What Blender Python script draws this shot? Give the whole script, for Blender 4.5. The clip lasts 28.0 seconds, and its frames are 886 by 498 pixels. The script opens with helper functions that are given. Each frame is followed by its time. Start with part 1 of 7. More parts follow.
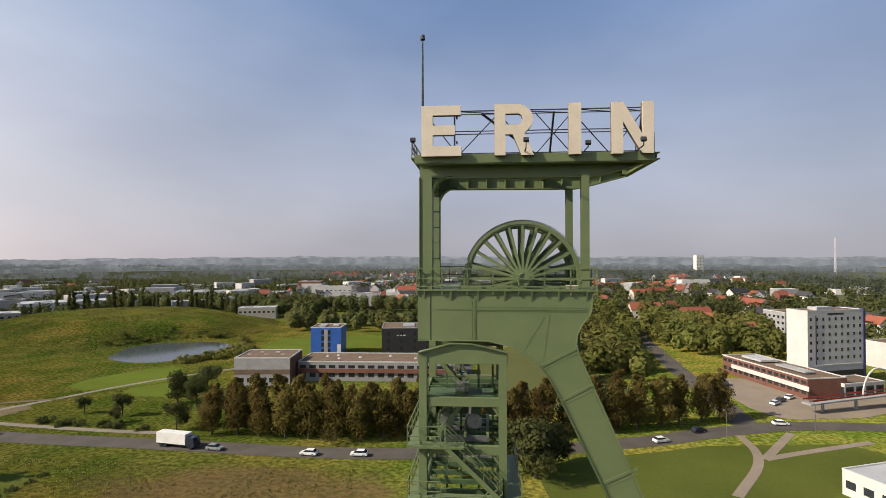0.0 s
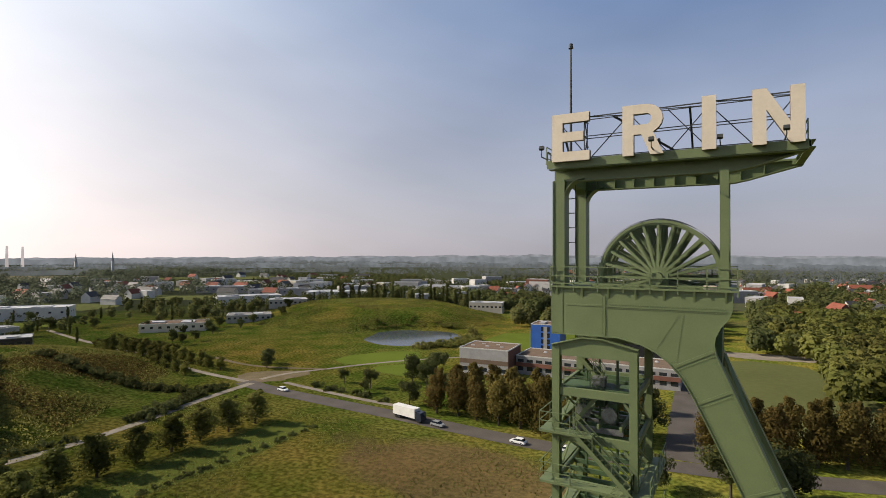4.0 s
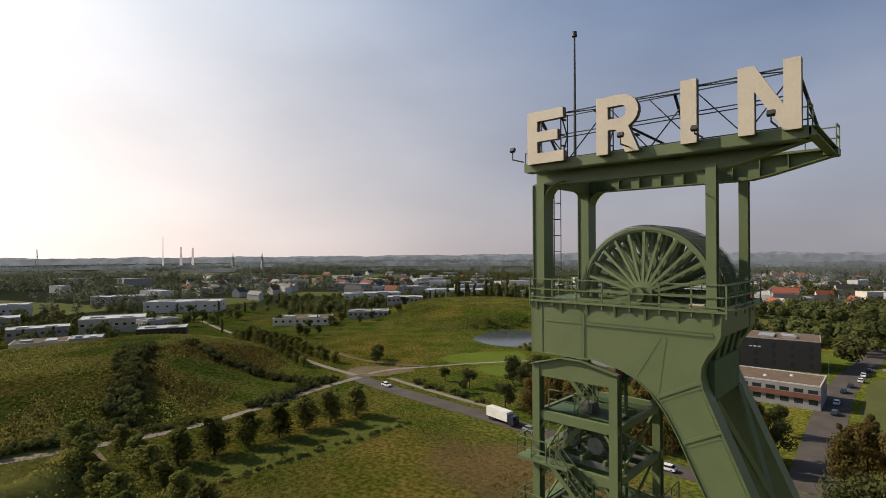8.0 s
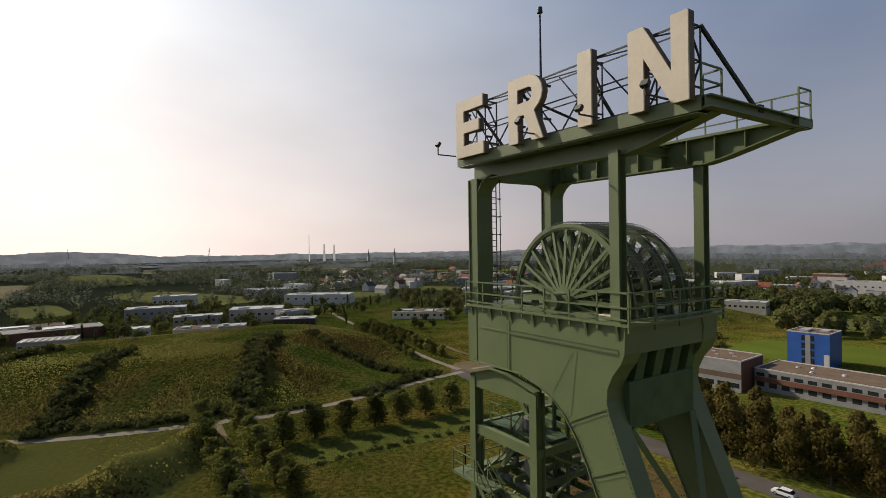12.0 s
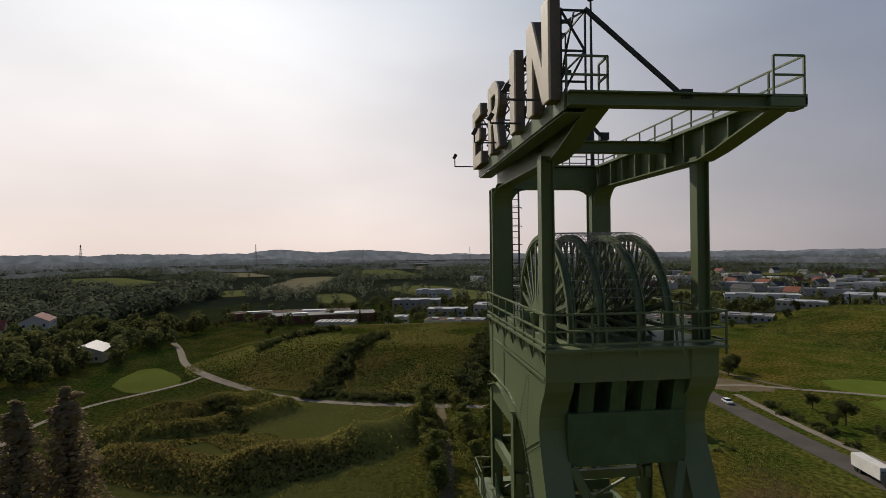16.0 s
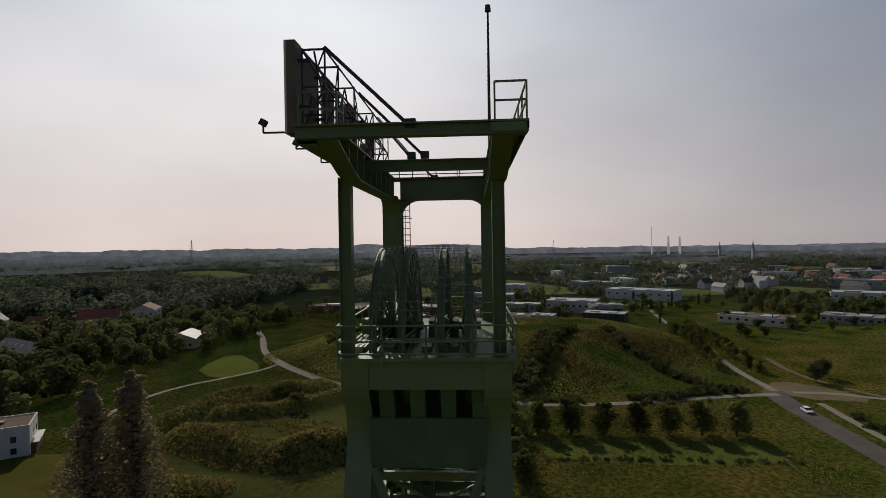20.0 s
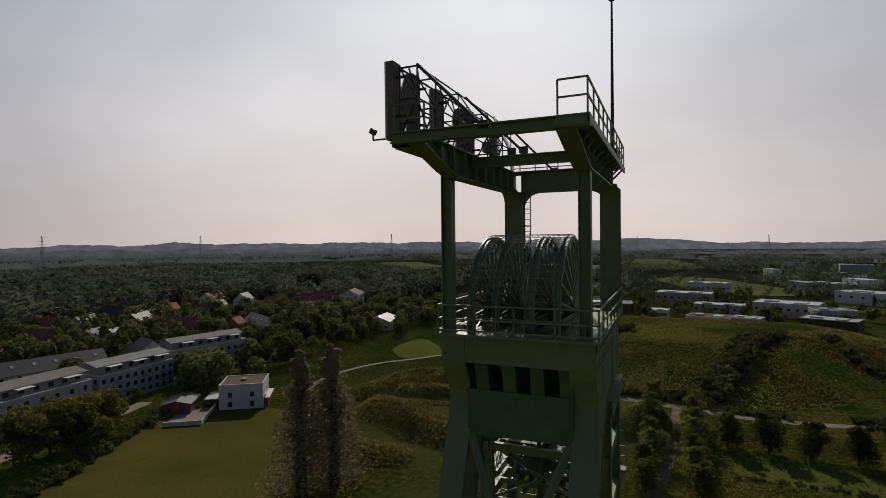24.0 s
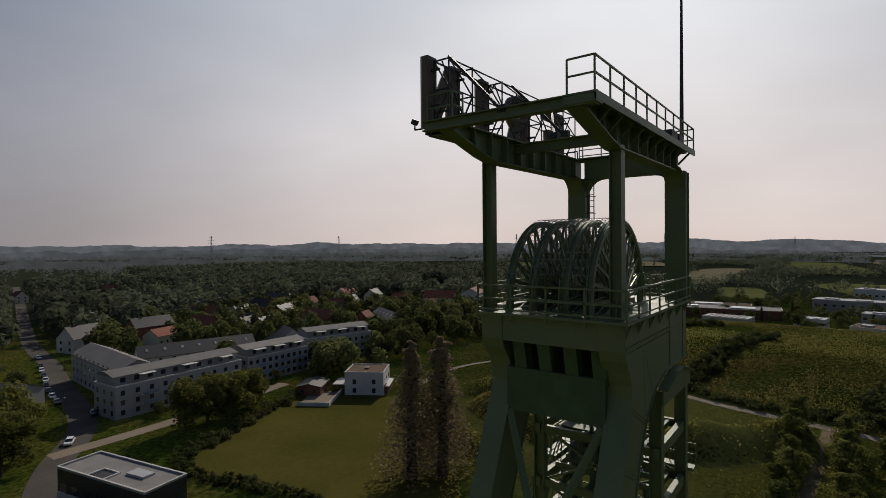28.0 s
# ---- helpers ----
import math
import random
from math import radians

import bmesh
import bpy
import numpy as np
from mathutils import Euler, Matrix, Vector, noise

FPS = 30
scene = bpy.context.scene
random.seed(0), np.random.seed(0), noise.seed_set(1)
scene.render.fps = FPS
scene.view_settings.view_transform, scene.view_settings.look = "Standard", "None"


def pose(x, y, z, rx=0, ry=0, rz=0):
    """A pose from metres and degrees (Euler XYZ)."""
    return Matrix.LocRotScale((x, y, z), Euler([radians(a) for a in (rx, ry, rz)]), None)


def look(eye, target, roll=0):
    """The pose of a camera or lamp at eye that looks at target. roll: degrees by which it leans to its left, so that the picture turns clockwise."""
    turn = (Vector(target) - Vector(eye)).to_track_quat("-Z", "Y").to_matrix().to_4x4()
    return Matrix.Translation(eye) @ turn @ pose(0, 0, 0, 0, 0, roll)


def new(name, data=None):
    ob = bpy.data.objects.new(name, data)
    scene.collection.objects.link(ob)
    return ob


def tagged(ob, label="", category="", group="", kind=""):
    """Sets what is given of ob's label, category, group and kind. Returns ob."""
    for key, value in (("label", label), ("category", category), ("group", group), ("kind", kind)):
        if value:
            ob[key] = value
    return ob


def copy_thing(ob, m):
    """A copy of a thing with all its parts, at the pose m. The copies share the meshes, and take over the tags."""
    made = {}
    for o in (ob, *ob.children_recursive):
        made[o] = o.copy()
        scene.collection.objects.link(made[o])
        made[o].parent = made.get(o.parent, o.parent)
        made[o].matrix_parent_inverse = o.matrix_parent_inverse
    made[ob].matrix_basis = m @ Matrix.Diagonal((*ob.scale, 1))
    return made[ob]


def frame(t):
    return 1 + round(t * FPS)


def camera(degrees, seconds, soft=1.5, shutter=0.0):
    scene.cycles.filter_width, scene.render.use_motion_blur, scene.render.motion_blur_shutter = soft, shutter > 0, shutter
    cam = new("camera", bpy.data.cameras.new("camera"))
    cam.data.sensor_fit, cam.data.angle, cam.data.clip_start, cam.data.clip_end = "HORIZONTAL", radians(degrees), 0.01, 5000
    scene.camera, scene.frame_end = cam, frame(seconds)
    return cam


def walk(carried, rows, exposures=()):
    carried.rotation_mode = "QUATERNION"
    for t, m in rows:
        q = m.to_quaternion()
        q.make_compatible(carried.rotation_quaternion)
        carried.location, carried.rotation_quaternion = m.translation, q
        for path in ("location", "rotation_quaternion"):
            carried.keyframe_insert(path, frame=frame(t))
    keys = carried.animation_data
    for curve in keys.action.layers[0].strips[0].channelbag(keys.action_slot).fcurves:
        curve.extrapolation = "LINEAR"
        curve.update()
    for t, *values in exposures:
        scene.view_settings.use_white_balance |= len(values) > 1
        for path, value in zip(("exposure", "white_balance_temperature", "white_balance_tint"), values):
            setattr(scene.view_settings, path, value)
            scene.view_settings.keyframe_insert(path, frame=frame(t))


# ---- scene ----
import itertools
cam = camera(80.0, 28.0, soft=0.5)
ROWS = [
    (0.0, -1.218, -32.367, 49.165, 90.738, 0.072, 4.488),
    (0.5, -0.443, -32.183, 49.208, 90.671, 0.133, 4.562),
    (1.0, 0.344, -32.021, 49.177, 90.617, 0.210, 4.647),
    (1.5, 1.102, -31.913, 49.194, 90.510, 0.323, 5.351),
    (2.0, 1.890, -31.938, 49.184, 90.531, 0.216, 7.495),
    (2.5, 2.720, -32.515, 49.130, 90.533, 0.151, 12.122),
    (3.0, 3.692, -33.602, 49.149, 90.521, 0.096, 22.896),
    (3.5, 4.657, -34.525, 49.102, 90.619, -0.156, 28.930),
    (5.5, 7.549, -31.029, 49.594, 90.516, -0.053, 29.412),
    (6.0, 8.387, -30.208, 49.618, 90.393, 0.069, 29.808),
    (6.5, 9.257, -29.626, 49.644, 90.378, 0.095, 31.447),
    (7.0, 10.344, -29.078, 49.709, 90.366, 0.199, 34.742),
    (7.5, 11.483, -28.410, 49.831, 90.358, 0.229, 39.863),
    (8.0, 12.406, -27.370, 49.963, 90.368, 0.190, 42.621),
    (8.5, 13.171, -26.266, 50.118, 90.315, 0.314, 42.939),
    (9.0, 13.895, -25.050, 50.209, 90.193, 0.472, 43.317),
    (9.5, 14.699, -23.909, 50.135, 90.193, 0.414, 44.400),
    (10.0, 15.556, -22.757, 50.127, 90.099, 0.488, 46.937),
    (10.5, 16.377, -21.591, 50.138, 90.059, 0.590, 49.444),
    (11.0, 17.126, -20.331, 50.193, 89.984, 0.667, 51.299),
    (11.5, 17.826, -18.964, 50.227, 89.923, 0.784, 53.432),
    (12.0, 18.682, -17.660, 50.254, 89.898, 0.828, 56.666),
    (12.5, 19.447, -16.173, 50.325, 89.955, 0.730, 60.340),
    (13.0, 20.239, -14.828, 50.438, 89.927, 0.718, 64.232),
    (13.5, 20.888, -13.384, 50.553, 90.009, 0.652, 67.835),
    (15.5, 22.914, -7.454, 50.644, 90.015, 0.753, 77.363),
    (16.0, 23.564, -5.914, 50.711, 90.128, 0.677, 83.857),
    (16.5, 24.044, -4.404, 50.838, 90.168, 0.706, 89.698),
    (17.0, 24.414, -2.949, 50.974, 90.022, 0.864, 92.541),
    (17.5, 24.617, -1.481, 51.050, 90.029, 0.879, 93.466),
    (18.0, 24.751, -0.001, 51.084, 89.960, 0.831, 93.333),
    (18.5, 24.747, 1.462, 51.189, 89.816, 0.880, 93.308),
    (19.0, 24.815, 2.822, 51.279, 89.733, 0.860, 93.201),
    (19.5, 25.023, 3.981, 51.363, 89.687, 0.823, 93.226),
    (20.0, 25.309, 4.838, 51.405, 89.582, 0.878, 93.155),
    (20.5, 25.609, 5.449, 51.396, 89.531, 0.876, 92.903),
    (21.0, 25.992, 6.060, 51.319, 89.461, 0.848, 93.669),
    (21.5, 26.252, 6.592, 51.250, 89.421, 0.777, 94.403),
    (22.0, 26.430, 7.085, 51.225, 89.300, 0.840, 97.679),
    (22.5, 26.577, 7.529, 51.213, 89.261, 0.898, 105.064),
    (24.5, 26.533, 9.446, 51.042, 89.165, 0.674, 114.187),
    (25.0, 26.703, 9.968, 50.913, 89.147, 0.795, 116.629),
    (25.5, 26.888, 10.516, 50.833, 89.178, 0.819, 120.841),
    (26.0, 27.154, 11.068, 50.633, 89.352, 0.729, 124.631),
    (26.5, 27.031, 11.542, 50.500, 89.431, 0.686, 125.990),
    (27.0, 26.706, 11.995, 50.432, 89.397, 0.579, 126.179),
    (27.5, 26.297, 12.443, 50.337, 89.398, 0.483, 126.482),
    (28.0, 25.832, 12.897, 50.275, 89.351, 0.440, 126.771),
]
walk(cam, [(t, pose(x, y, z, rx, ry, rz)) for t, x, y, z, rx, ry, rz in ROWS],
     exposures=[(0.0, 0.34, 6950, 10), (3.0, 0.27, 6950, 10), (6.0, 0.12, 7050, 10), (9.0, -0.06, 7100, 10), (13.0, -0.34, 7100, 10), (16.0, -0.68, 6800, 10), (20.0, -0.92, 6700, 10), (28.0, -0.98, 6700, 10)])

# ---- world and sun ----
SUN_AZ = radians(248)
SUN_EL = radians(35)
world = bpy.data.worlds.new("sky")
scene.world = world
world.use_nodes = True
wn, wl = world.node_tree.nodes, world.node_tree.links
sky = wn.new("ShaderNodeTexSky")
sky.sky_type, sky.sun_disc = "NISHITA", False
sky.sun_elevation, sky.sun_rotation = SUN_EL, SUN_AZ
sky.air_density, sky.dust_density, sky.ozone_density, sky.altitude = 1.0, 1.6, 1.0, 80
# summer haze over the clear sky: pale towards the sun, bluer away from it
sun_from = Vector((math.sin(SUN_AZ) * math.cos(SUN_EL), math.cos(SUN_AZ) * math.cos(SUN_EL), math.sin(SUN_EL)))
co = wn.new("ShaderNodeTexCoord")
sep = wn.new("ShaderNodeSeparateXYZ")
wl.new(co.outputs["Generated"], sep.inputs[0])
dot = wn.new("ShaderNodeVectorMath")
dot.operation = "DOT_PRODUCT"
wl.new(co.outputs["Generated"], dot.inputs[0])
dot.inputs[1].default_value = (math.sin(radians(250)), math.cos(radians(250)), 0.0)


def sky_ramp(stops):
    r = wn.new("ShaderNodeValToRGB")
    els = r.color_ramp.elements
    while len(els) < len(stops):
        els.new(0.5)
    for e, (q, c) in zip(els, stops):
        e.position, e.color = q, (*c, 1)
    wl.new(sep.outputs["Z"], r.inputs["Fac"])
    return r


away = sky_ramp(((0.0, (0.180, 0.182, 0.222)), (0.12, (0.160, 0.183, 0.245)), (0.42, (0.083, 0.132, 0.245)), (0.62, (0.050, 0.085, 0.165)), (1.0, (0.040, 0.070, 0.14))))
near = sky_ramp(((0.0, (0.82, 0.72, 0.71)), (0.12, (0.85, 0.79, 0.80)), (0.42, (0.90, 0.95, 1.02)), (0.70, (0.42, 0.48, 0.58)), (1.0, (0.10, 0.14, 0.22))))
cloud = wn.new("ShaderNodeTexNoise")
cloud.inputs["Scale"].default_value, cloud.inputs["Detail"].default_value, cloud.inputs["Roughness"].default_value = 1.3, 4, 0.45
squash = wn.new("ShaderNodeMapping")
squash.inputs["Scale"].default_value = (1, 1, 2.6)
wl.new(co.outputs["Generated"], squash.inputs[0])
wl.new(squash.outputs[0], cloud.inputs["Vector"])
side = wn.new("ShaderNodeMapRange")
side.inputs["From Min"].default_value, side.inputs["From Max"].default_value = -1.0, 0.96
wl.new(dot.outputs["Value"], side.inputs["Value"])
veil = wn.new("ShaderNodeMath")
veil.operation = "MULTIPLY_ADD"
wl.new(cloud.outputs["Fac"], veil.inputs[0])
veil.inputs[1].default_value = 0.16
off = wn.new("ShaderNodeMath")
off.operation = "ADD"
off.inputs[1].default_value = -0.08
bend = wn.new("ShaderNodeMath")
bend.operation = "POWER"
bend.inputs[1].default_value = 5.0
wl.new(side.outputs[0], bend.inputs[0])
wl.new(bend.outputs[0], off.inputs[0])
wl.new(off.outputs[0], veil.inputs[2])
haze = wn.new("ShaderNodeMix")
haze.data_type = "RGBA"
wl.new(veil.outputs[0], haze.inputs["Factor"])
wl.new(away.outputs["Color"], haze.inputs[6])
wl.new(near.outputs["Color"], haze.inputs[7])
both = wn.new("ShaderNodeMix")
both.data_type, both.blend_type = "RGBA", "ADD"
both.inputs["Factor"].default_value = 1.0
faint = wn.new("ShaderNodeVectorMath")
faint.operation = "SCALE"
faint.inputs["Scale"].default_value = 0.005
wl.new(sky.outputs[0], faint.inputs[0])
mottle = wn.new("ShaderNodeMapRange")
mottle.inputs["From Min"].default_value, mottle.inputs["From Max"].default_value = 0.3, 0.7
mottle.inputs["To Min"].default_value, mottle.inputs["To Max"].default_value = 0.88, 1.13
wl.new(cloud.outputs["Fac"], mottle.inputs["Value"])
thin_cloud = wn.new("ShaderNodeVectorMath")
thin_cloud.operation = "SCALE"
wl.new(haze.outputs[2], thin_cloud.inputs[0])
wl.new(mottle.outputs[0], thin_cloud.inputs["Scale"])
wl.new(thin_cloud.outputs[0], both.inputs[6])
wl.new(faint.outputs[0], both.inputs[7])
wn["Background"].inputs["Strength"].default_value = 1.6
wl.new(both.outputs[2], wn["Background"].inputs["Color"])
lamp = bpy.data.lights.new("sun", "SUN")
lamp.energy, lamp.angle, lamp.color = 5.0, radians(0.8), (1.0, 0.93, 0.82)
sun = new("sun", lamp)
sun.matrix_world = look(sun_from * 300, (0, 0, 0))

# ---- materials ----
def mat(name, base, other=None, rough=0.7, metal=0.0, scale=1.0, fine=12.0, bump=0.15, mix=0.5, vary=0.0, spec=0.4):
    """Two-scale noise between two colours, with relief; vary: brightness by object."""
    m = bpy.data.materials.new(name)
    m.use_nodes = True
    n, l = m.node_tree.nodes, m.node_tree.links
    b = n["Principled BSDF"]
    other = other or tuple(c * 0.7 for c in base)
    co = n.new("ShaderNodeNewGeometry")
    big = n.new("ShaderNodeTexNoise")
    big.inputs["Scale"].default_value, big.inputs["Detail"].default_value = scale, 5
    small = n.new("ShaderNodeTexNoise")
    small.inputs["Scale"].default_value, small.inputs["Detail"].default_value = fine, 3
    for q in (big, small):
        l.new(co.outputs["Position"], q.inputs["Vector"])
    add = n.new("ShaderNodeMath")
    add.operation = "MULTIPLY_ADD"
    l.new(small.outputs["Fac"], add.inputs[0])
    add.inputs[1].default_value = 0.5
    l.new(big.outputs["Fac"], add.inputs[2])
    ramp = n.new("ShaderNodeValToRGB")
    ramp.color_ramp.elements[0].position, ramp.color_ramp.elements[1].position = 0.5 + 0.25 - mix / 2, 0.5 + 0.25 + mix / 2
    ramp.color_ramp.elements[0].color, ramp.color_ramp.elements[1].color = (*other, 1), (*base, 1)
    l.new(add.outputs[0], ramp.inputs["Fac"])
    last = ramp.outputs["Color"]
    if vary:
        info = n.new("ShaderNodeObjectInfo")
        hsv = n.new("ShaderNodeHueSaturation")
        mr = n.new("ShaderNodeMapRange")
        mr.inputs["To Min"].default_value, mr.inputs["To Max"].default_value = 1 - vary, 1 + vary
        l.new(info.outputs["Random"], mr.inputs["Value"])
        l.new(mr.outputs[0], hsv.inputs["Value"])
        l.new(last, hsv.inputs["Color"])
        last = hsv.outputs["Color"]
    l.new(last, b.inputs["Base Color"])
    b.inputs["Roughness"].default_value, b.inputs["Metallic"].default_value = rough, metal
    b.inputs["Specular IOR Level"].default_value = spec
    if bump:
        bp = n.new("ShaderNodeBump")
        bp.inputs["Strength"].default_value, bp.inputs["Distance"].default_value = bump, 0.02
        l.new(small.outputs["Fac"], bp.inputs["Height"])
        l.new(bp.outputs[0], b.inputs["Normal"])
    return m


def leaf_mat(name, base, other, vary=0.25):
    """Foliage: colour by clump and by tree."""
    m = bpy.data.materials.new(name)
    m.use_nodes = True
    n, l = m.node_tree.nodes, m.node_tree.links
    b = n["Principled BSDF"]
    geo = n.new("ShaderNodeNewGeometry")
    ramp = n.new("ShaderNodeValToRGB")
    ramp.color_ramp.elements[0].color, ramp.color_ramp.elements[1].color = (*other, 1), (*base, 1)
    l.new(geo.outputs["Random Per Island"], ramp.inputs["Fac"])
    info = n.new("ShaderNodeObjectInfo")
    hsv = n.new("ShaderNodeHueSaturation")
    mr = n.new("ShaderNodeMapRange")
    mr.inputs["To Min"].default_value, mr.inputs["To Max"].default_value = 1 - vary, 1 + vary
    big = n.new("ShaderNodeTexNoise")
    big.inputs["Scale"].default_value = 0.03
    l.new(geo.outputs["Position"], big.inputs["Vector"])
    mh = n.new("ShaderNodeMapRange")
    mh.inputs["From Min"].default_value, mh.inputs["From Max"].default_value = 0.3, 0.7
    mh.inputs["To Min"].default_value, mh.inputs["To Max"].default_value = 0.475, 0.52
    l.new(big.outputs["Fac"], mh.inputs["Value"])
    l.new(mh.outputs[0], hsv.inputs["Hue"])
    l.new(info.outputs["Random"], mr.inputs["Value"])
    l.new(mr.outputs[0], hsv.inputs["Value"])
    stand = n.new("ShaderNodeTexNoise")
    stand.inputs["Scale"].default_value, stand.inputs["Detail"].default_value = 0.022, 3
    l.new(geo.outputs["Position"], stand.inputs["Vector"])
    ms = n.new("ShaderNodeMapRange")
    ms.inputs["From Min"].default_value, ms.inputs["From Max"].default_value = 0.32, 0.68
    ms.inputs["To Min"].default_value, ms.inputs["To Max"].default_value = 0.68, 1.35
    l.new(stand.outputs["Fac"], ms.inputs["Value"])
    both_v = n.new("ShaderNodeMath")
    both_v.operation = "MULTIPLY"
    l.new(mr.outputs[0], both_v.inputs[0])
    l.new(ms.outputs[0], both_v.inputs[1])
    l.new(both_v.outputs[0], hsv.inputs["Value"])
    l.new(ramp.outputs["Color"], hsv.inputs["Color"])
    l.new(hsv.outputs["Color"], b.inputs["Base Color"])
    b.inputs["Roughness"].default_value = 0.8
    b.inputs["Specular IOR Level"].default_value = 0.0
    thin = n.new("ShaderNodeBsdfTranslucent")
    l.new(hsv.outputs["Color"], thin.inputs["Color"])
    mx = n.new("ShaderNodeMixShader")
    mx.inputs["Fac"].default_value = 0.45
    l.new(b.outputs[0], mx.inputs[1])
    l.new(thin.outputs[0], mx.inputs[2])
    l.new(mx.outputs[0], n["Material Output"].inputs["Surface"])
    return m


GREEN = mat("green_steel_paint", (0.138, 0.174, 0.078), (0.110, 0.142, 0.064), rough=0.5, scale=0.6, fine=9, bump=0.05, mix=0.6)
# darker copy of the green paint: inside shade is put into its colour
GREEN_DARK = mat("shaded_green_paint", (0.07, 0.12, 0.05), (0.045, 0.075, 0.035), rough=0.6, scale=1.2, fine=14, bump=0.1)
STEEL = mat("dark_weathered_steel", (0.06, 0.065, 0.06), (0.03, 0.03, 0.03), rough=0.6, metal=0.3, scale=2, bump=0.1)
WIRE = mat("galvanised_wire", (0.25, 0.26, 0.25), (0.15, 0.15, 0.15), rough=0.45, metal=0.6, scale=3)
LETTER = mat("cream_letter_sheet", (0.666, 0.576, 0.450), (0.558, 0.477, 0.378), rough=0.55, scale=0.9, fine=6, bump=0.03, mix=0.7)
SHELL = mat("brown_weathered_sheet", (0.17, 0.125, 0.095), (0.11, 0.085, 0.065), rough=0.75, scale=1.2, fine=8)
RUST = mat("rust_and_grime", (0.16, 0.11, 0.07), (0.08, 0.06, 0.04), rough=0.85, scale=2)
LAMPGLASS = mat("dull_lamp_glass", (0.35, 0.36, 0.36), (0.2, 0.2, 0.2), rough=0.2, scale=3, bump=0)
ASPHALT = mat("asphalt", (0.113, 0.099, 0.086), (0.077, 0.068, 0.059), rough=0.95, scale=0.15, fine=3, vary=0, spec=0.05)
GRAVEL = mat("pale_gravel", (0.270, 0.234, 0.189), (0.189, 0.162, 0.126), rough=0.95, scale=0.2, fine=4, spec=0.0)
PAVING = mat("pale_paving", (0.279, 0.225, 0.171), (0.207, 0.167, 0.126), rough=0.9, scale=0.1, fine=2, spec=0.05)
SOIL = mat("bare_brown_soil", (0.128, 0.090, 0.052), (0.100, 0.090, 0.028), rough=0.95, scale=0.09, fine=0.9, bump=0.4, mix=0.35, spec=0.0)
EARTH = mat("trodden_earth", (0.180, 0.140, 0.095), (0.108, 0.090, 0.045), rough=0.95, scale=0.15, fine=1.5, bump=0.3, spec=0.0)
ROOF_GREY = mat("grey_sheet_roof", (0.24, 0.225, 0.21), (0.18, 0.168, 0.16), rough=0.8, scale=0.3, fine=3, vary=0.15, spec=0.1)
LAWN = mat("mown_lawn", (0.110, 0.144, 0.025), (0.088, 0.113, 0.020), rough=0.95, scale=0.06, fine=1.5, bump=0.3, spec=0.0)
DRYLAWN = mat("dry_mown_lawn", (0.092, 0.080, 0.020), (0.056, 0.056, 0.014), rough=0.95, scale=0.05, fine=0.7, bump=0.3, spec=0.0)
LAWN_DEEP = mat("deep_green_lawn", (0.096, 0.110, 0.025), (0.066, 0.080, 0.018), rough=0.95, scale=0.05, fine=1.2, bump=0.3, spec=0.0)
PALE_RENDER = mat("pale_grey_render", (0.36, 0.355, 0.35), (0.29, 0.285, 0.28), rough=0.85, scale=0.3, fine=3, bump=0.05)
FIELD = mat("far_meadow", (0.112, 0.118, 0.046), (0.080, 0.088, 0.034), rough=0.95, scale=0.02, fine=0.4, bump=0.2, spec=0.0)
STUBBLE = mat("stubble_field", (0.175, 0.155, 0.098), (0.13, 0.118, 0.076), rough=0.95, scale=0.02, fine=0.4, bump=0.2, spec=0.0)
WHITE = mat("white_render", (0.56, 0.54, 0.505), (0.46, 0.442, 0.415), rough=0.8, scale=0.25, fine=3, vary=0.08)
CREAM = mat("cream_render", (0.540, 0.486, 0.396), (0.450, 0.405, 0.333), rough=0.85, scale=0.3, fine=3, vary=0.12)
BRICK = mat("red_brick", (0.180, 0.077, 0.050), (0.126, 0.054, 0.038), rough=0.9, scale=0.4, fine=6, vary=0.15)
DARKWALL = mat("black_cladding", (0.028, 0.026, 0.028), (0.02, 0.02, 0.02), rough=0.5, scale=0.5)
BLUE = mat("blue_panels", (0.03, 0.12, 0.42), (0.025, 0.09, 0.33), rough=0.45, scale=0.4, fine=5, bump=0.03)
GREYWALL = mat("grey_concrete", (0.324, 0.315, 0.306), (0.243, 0.234, 0.225), rough=0.85, scale=0.4, fine=4, vary=0.12)
ROOF_RED = mat("red_roof_tiles", (0.234, 0.068, 0.036), (0.162, 0.050, 0.032), rough=0.85, scale=0.5, fine=5, vary=0.3)
ROOF_DARK = mat("dark_roof_tiles", (0.05, 0.045, 0.045), (0.035, 0.033, 0.035), rough=0.6, scale=0.5, fine=5, vary=0.3)
ROOF_FLAT = mat("roofing_gravel", (0.189, 0.135, 0.099), (0.135, 0.099, 0.074), rough=0.95, scale=0.3, fine=3, spec=0.0)
ROOF_PALE = mat("pale_metal_roof", (0.40, 0.395, 0.39), (0.32, 0.318, 0.318), rough=0.5, scale=0.3, fine=3, vary=0.2)
WINDOW = mat("window_glass", (0.03, 0.035, 0.045), (0.02, 0.025, 0.03), rough=0.08, scale=1, bump=0, spec=0.8)
CARWHITE = mat("white_car_paint", (0.75, 0.75, 0.75), (0.7, 0.7, 0.7), rough=0.25, bump=0)
CARDARK = mat("dark_car_paint", (0.03, 0.035, 0.05), (0.025, 0.03, 0.04), rough=0.25, bump=0)
CARRED = mat("red_car_paint", (0.30, 0.03, 0.02), (0.26, 0.03, 0.02), rough=0.25, bump=0)
CARSILVER = mat("silver_car_paint", (0.4, 0.41, 0.42), (0.36, 0.37, 0.38), rough=0.3, metal=0.4, bump=0)
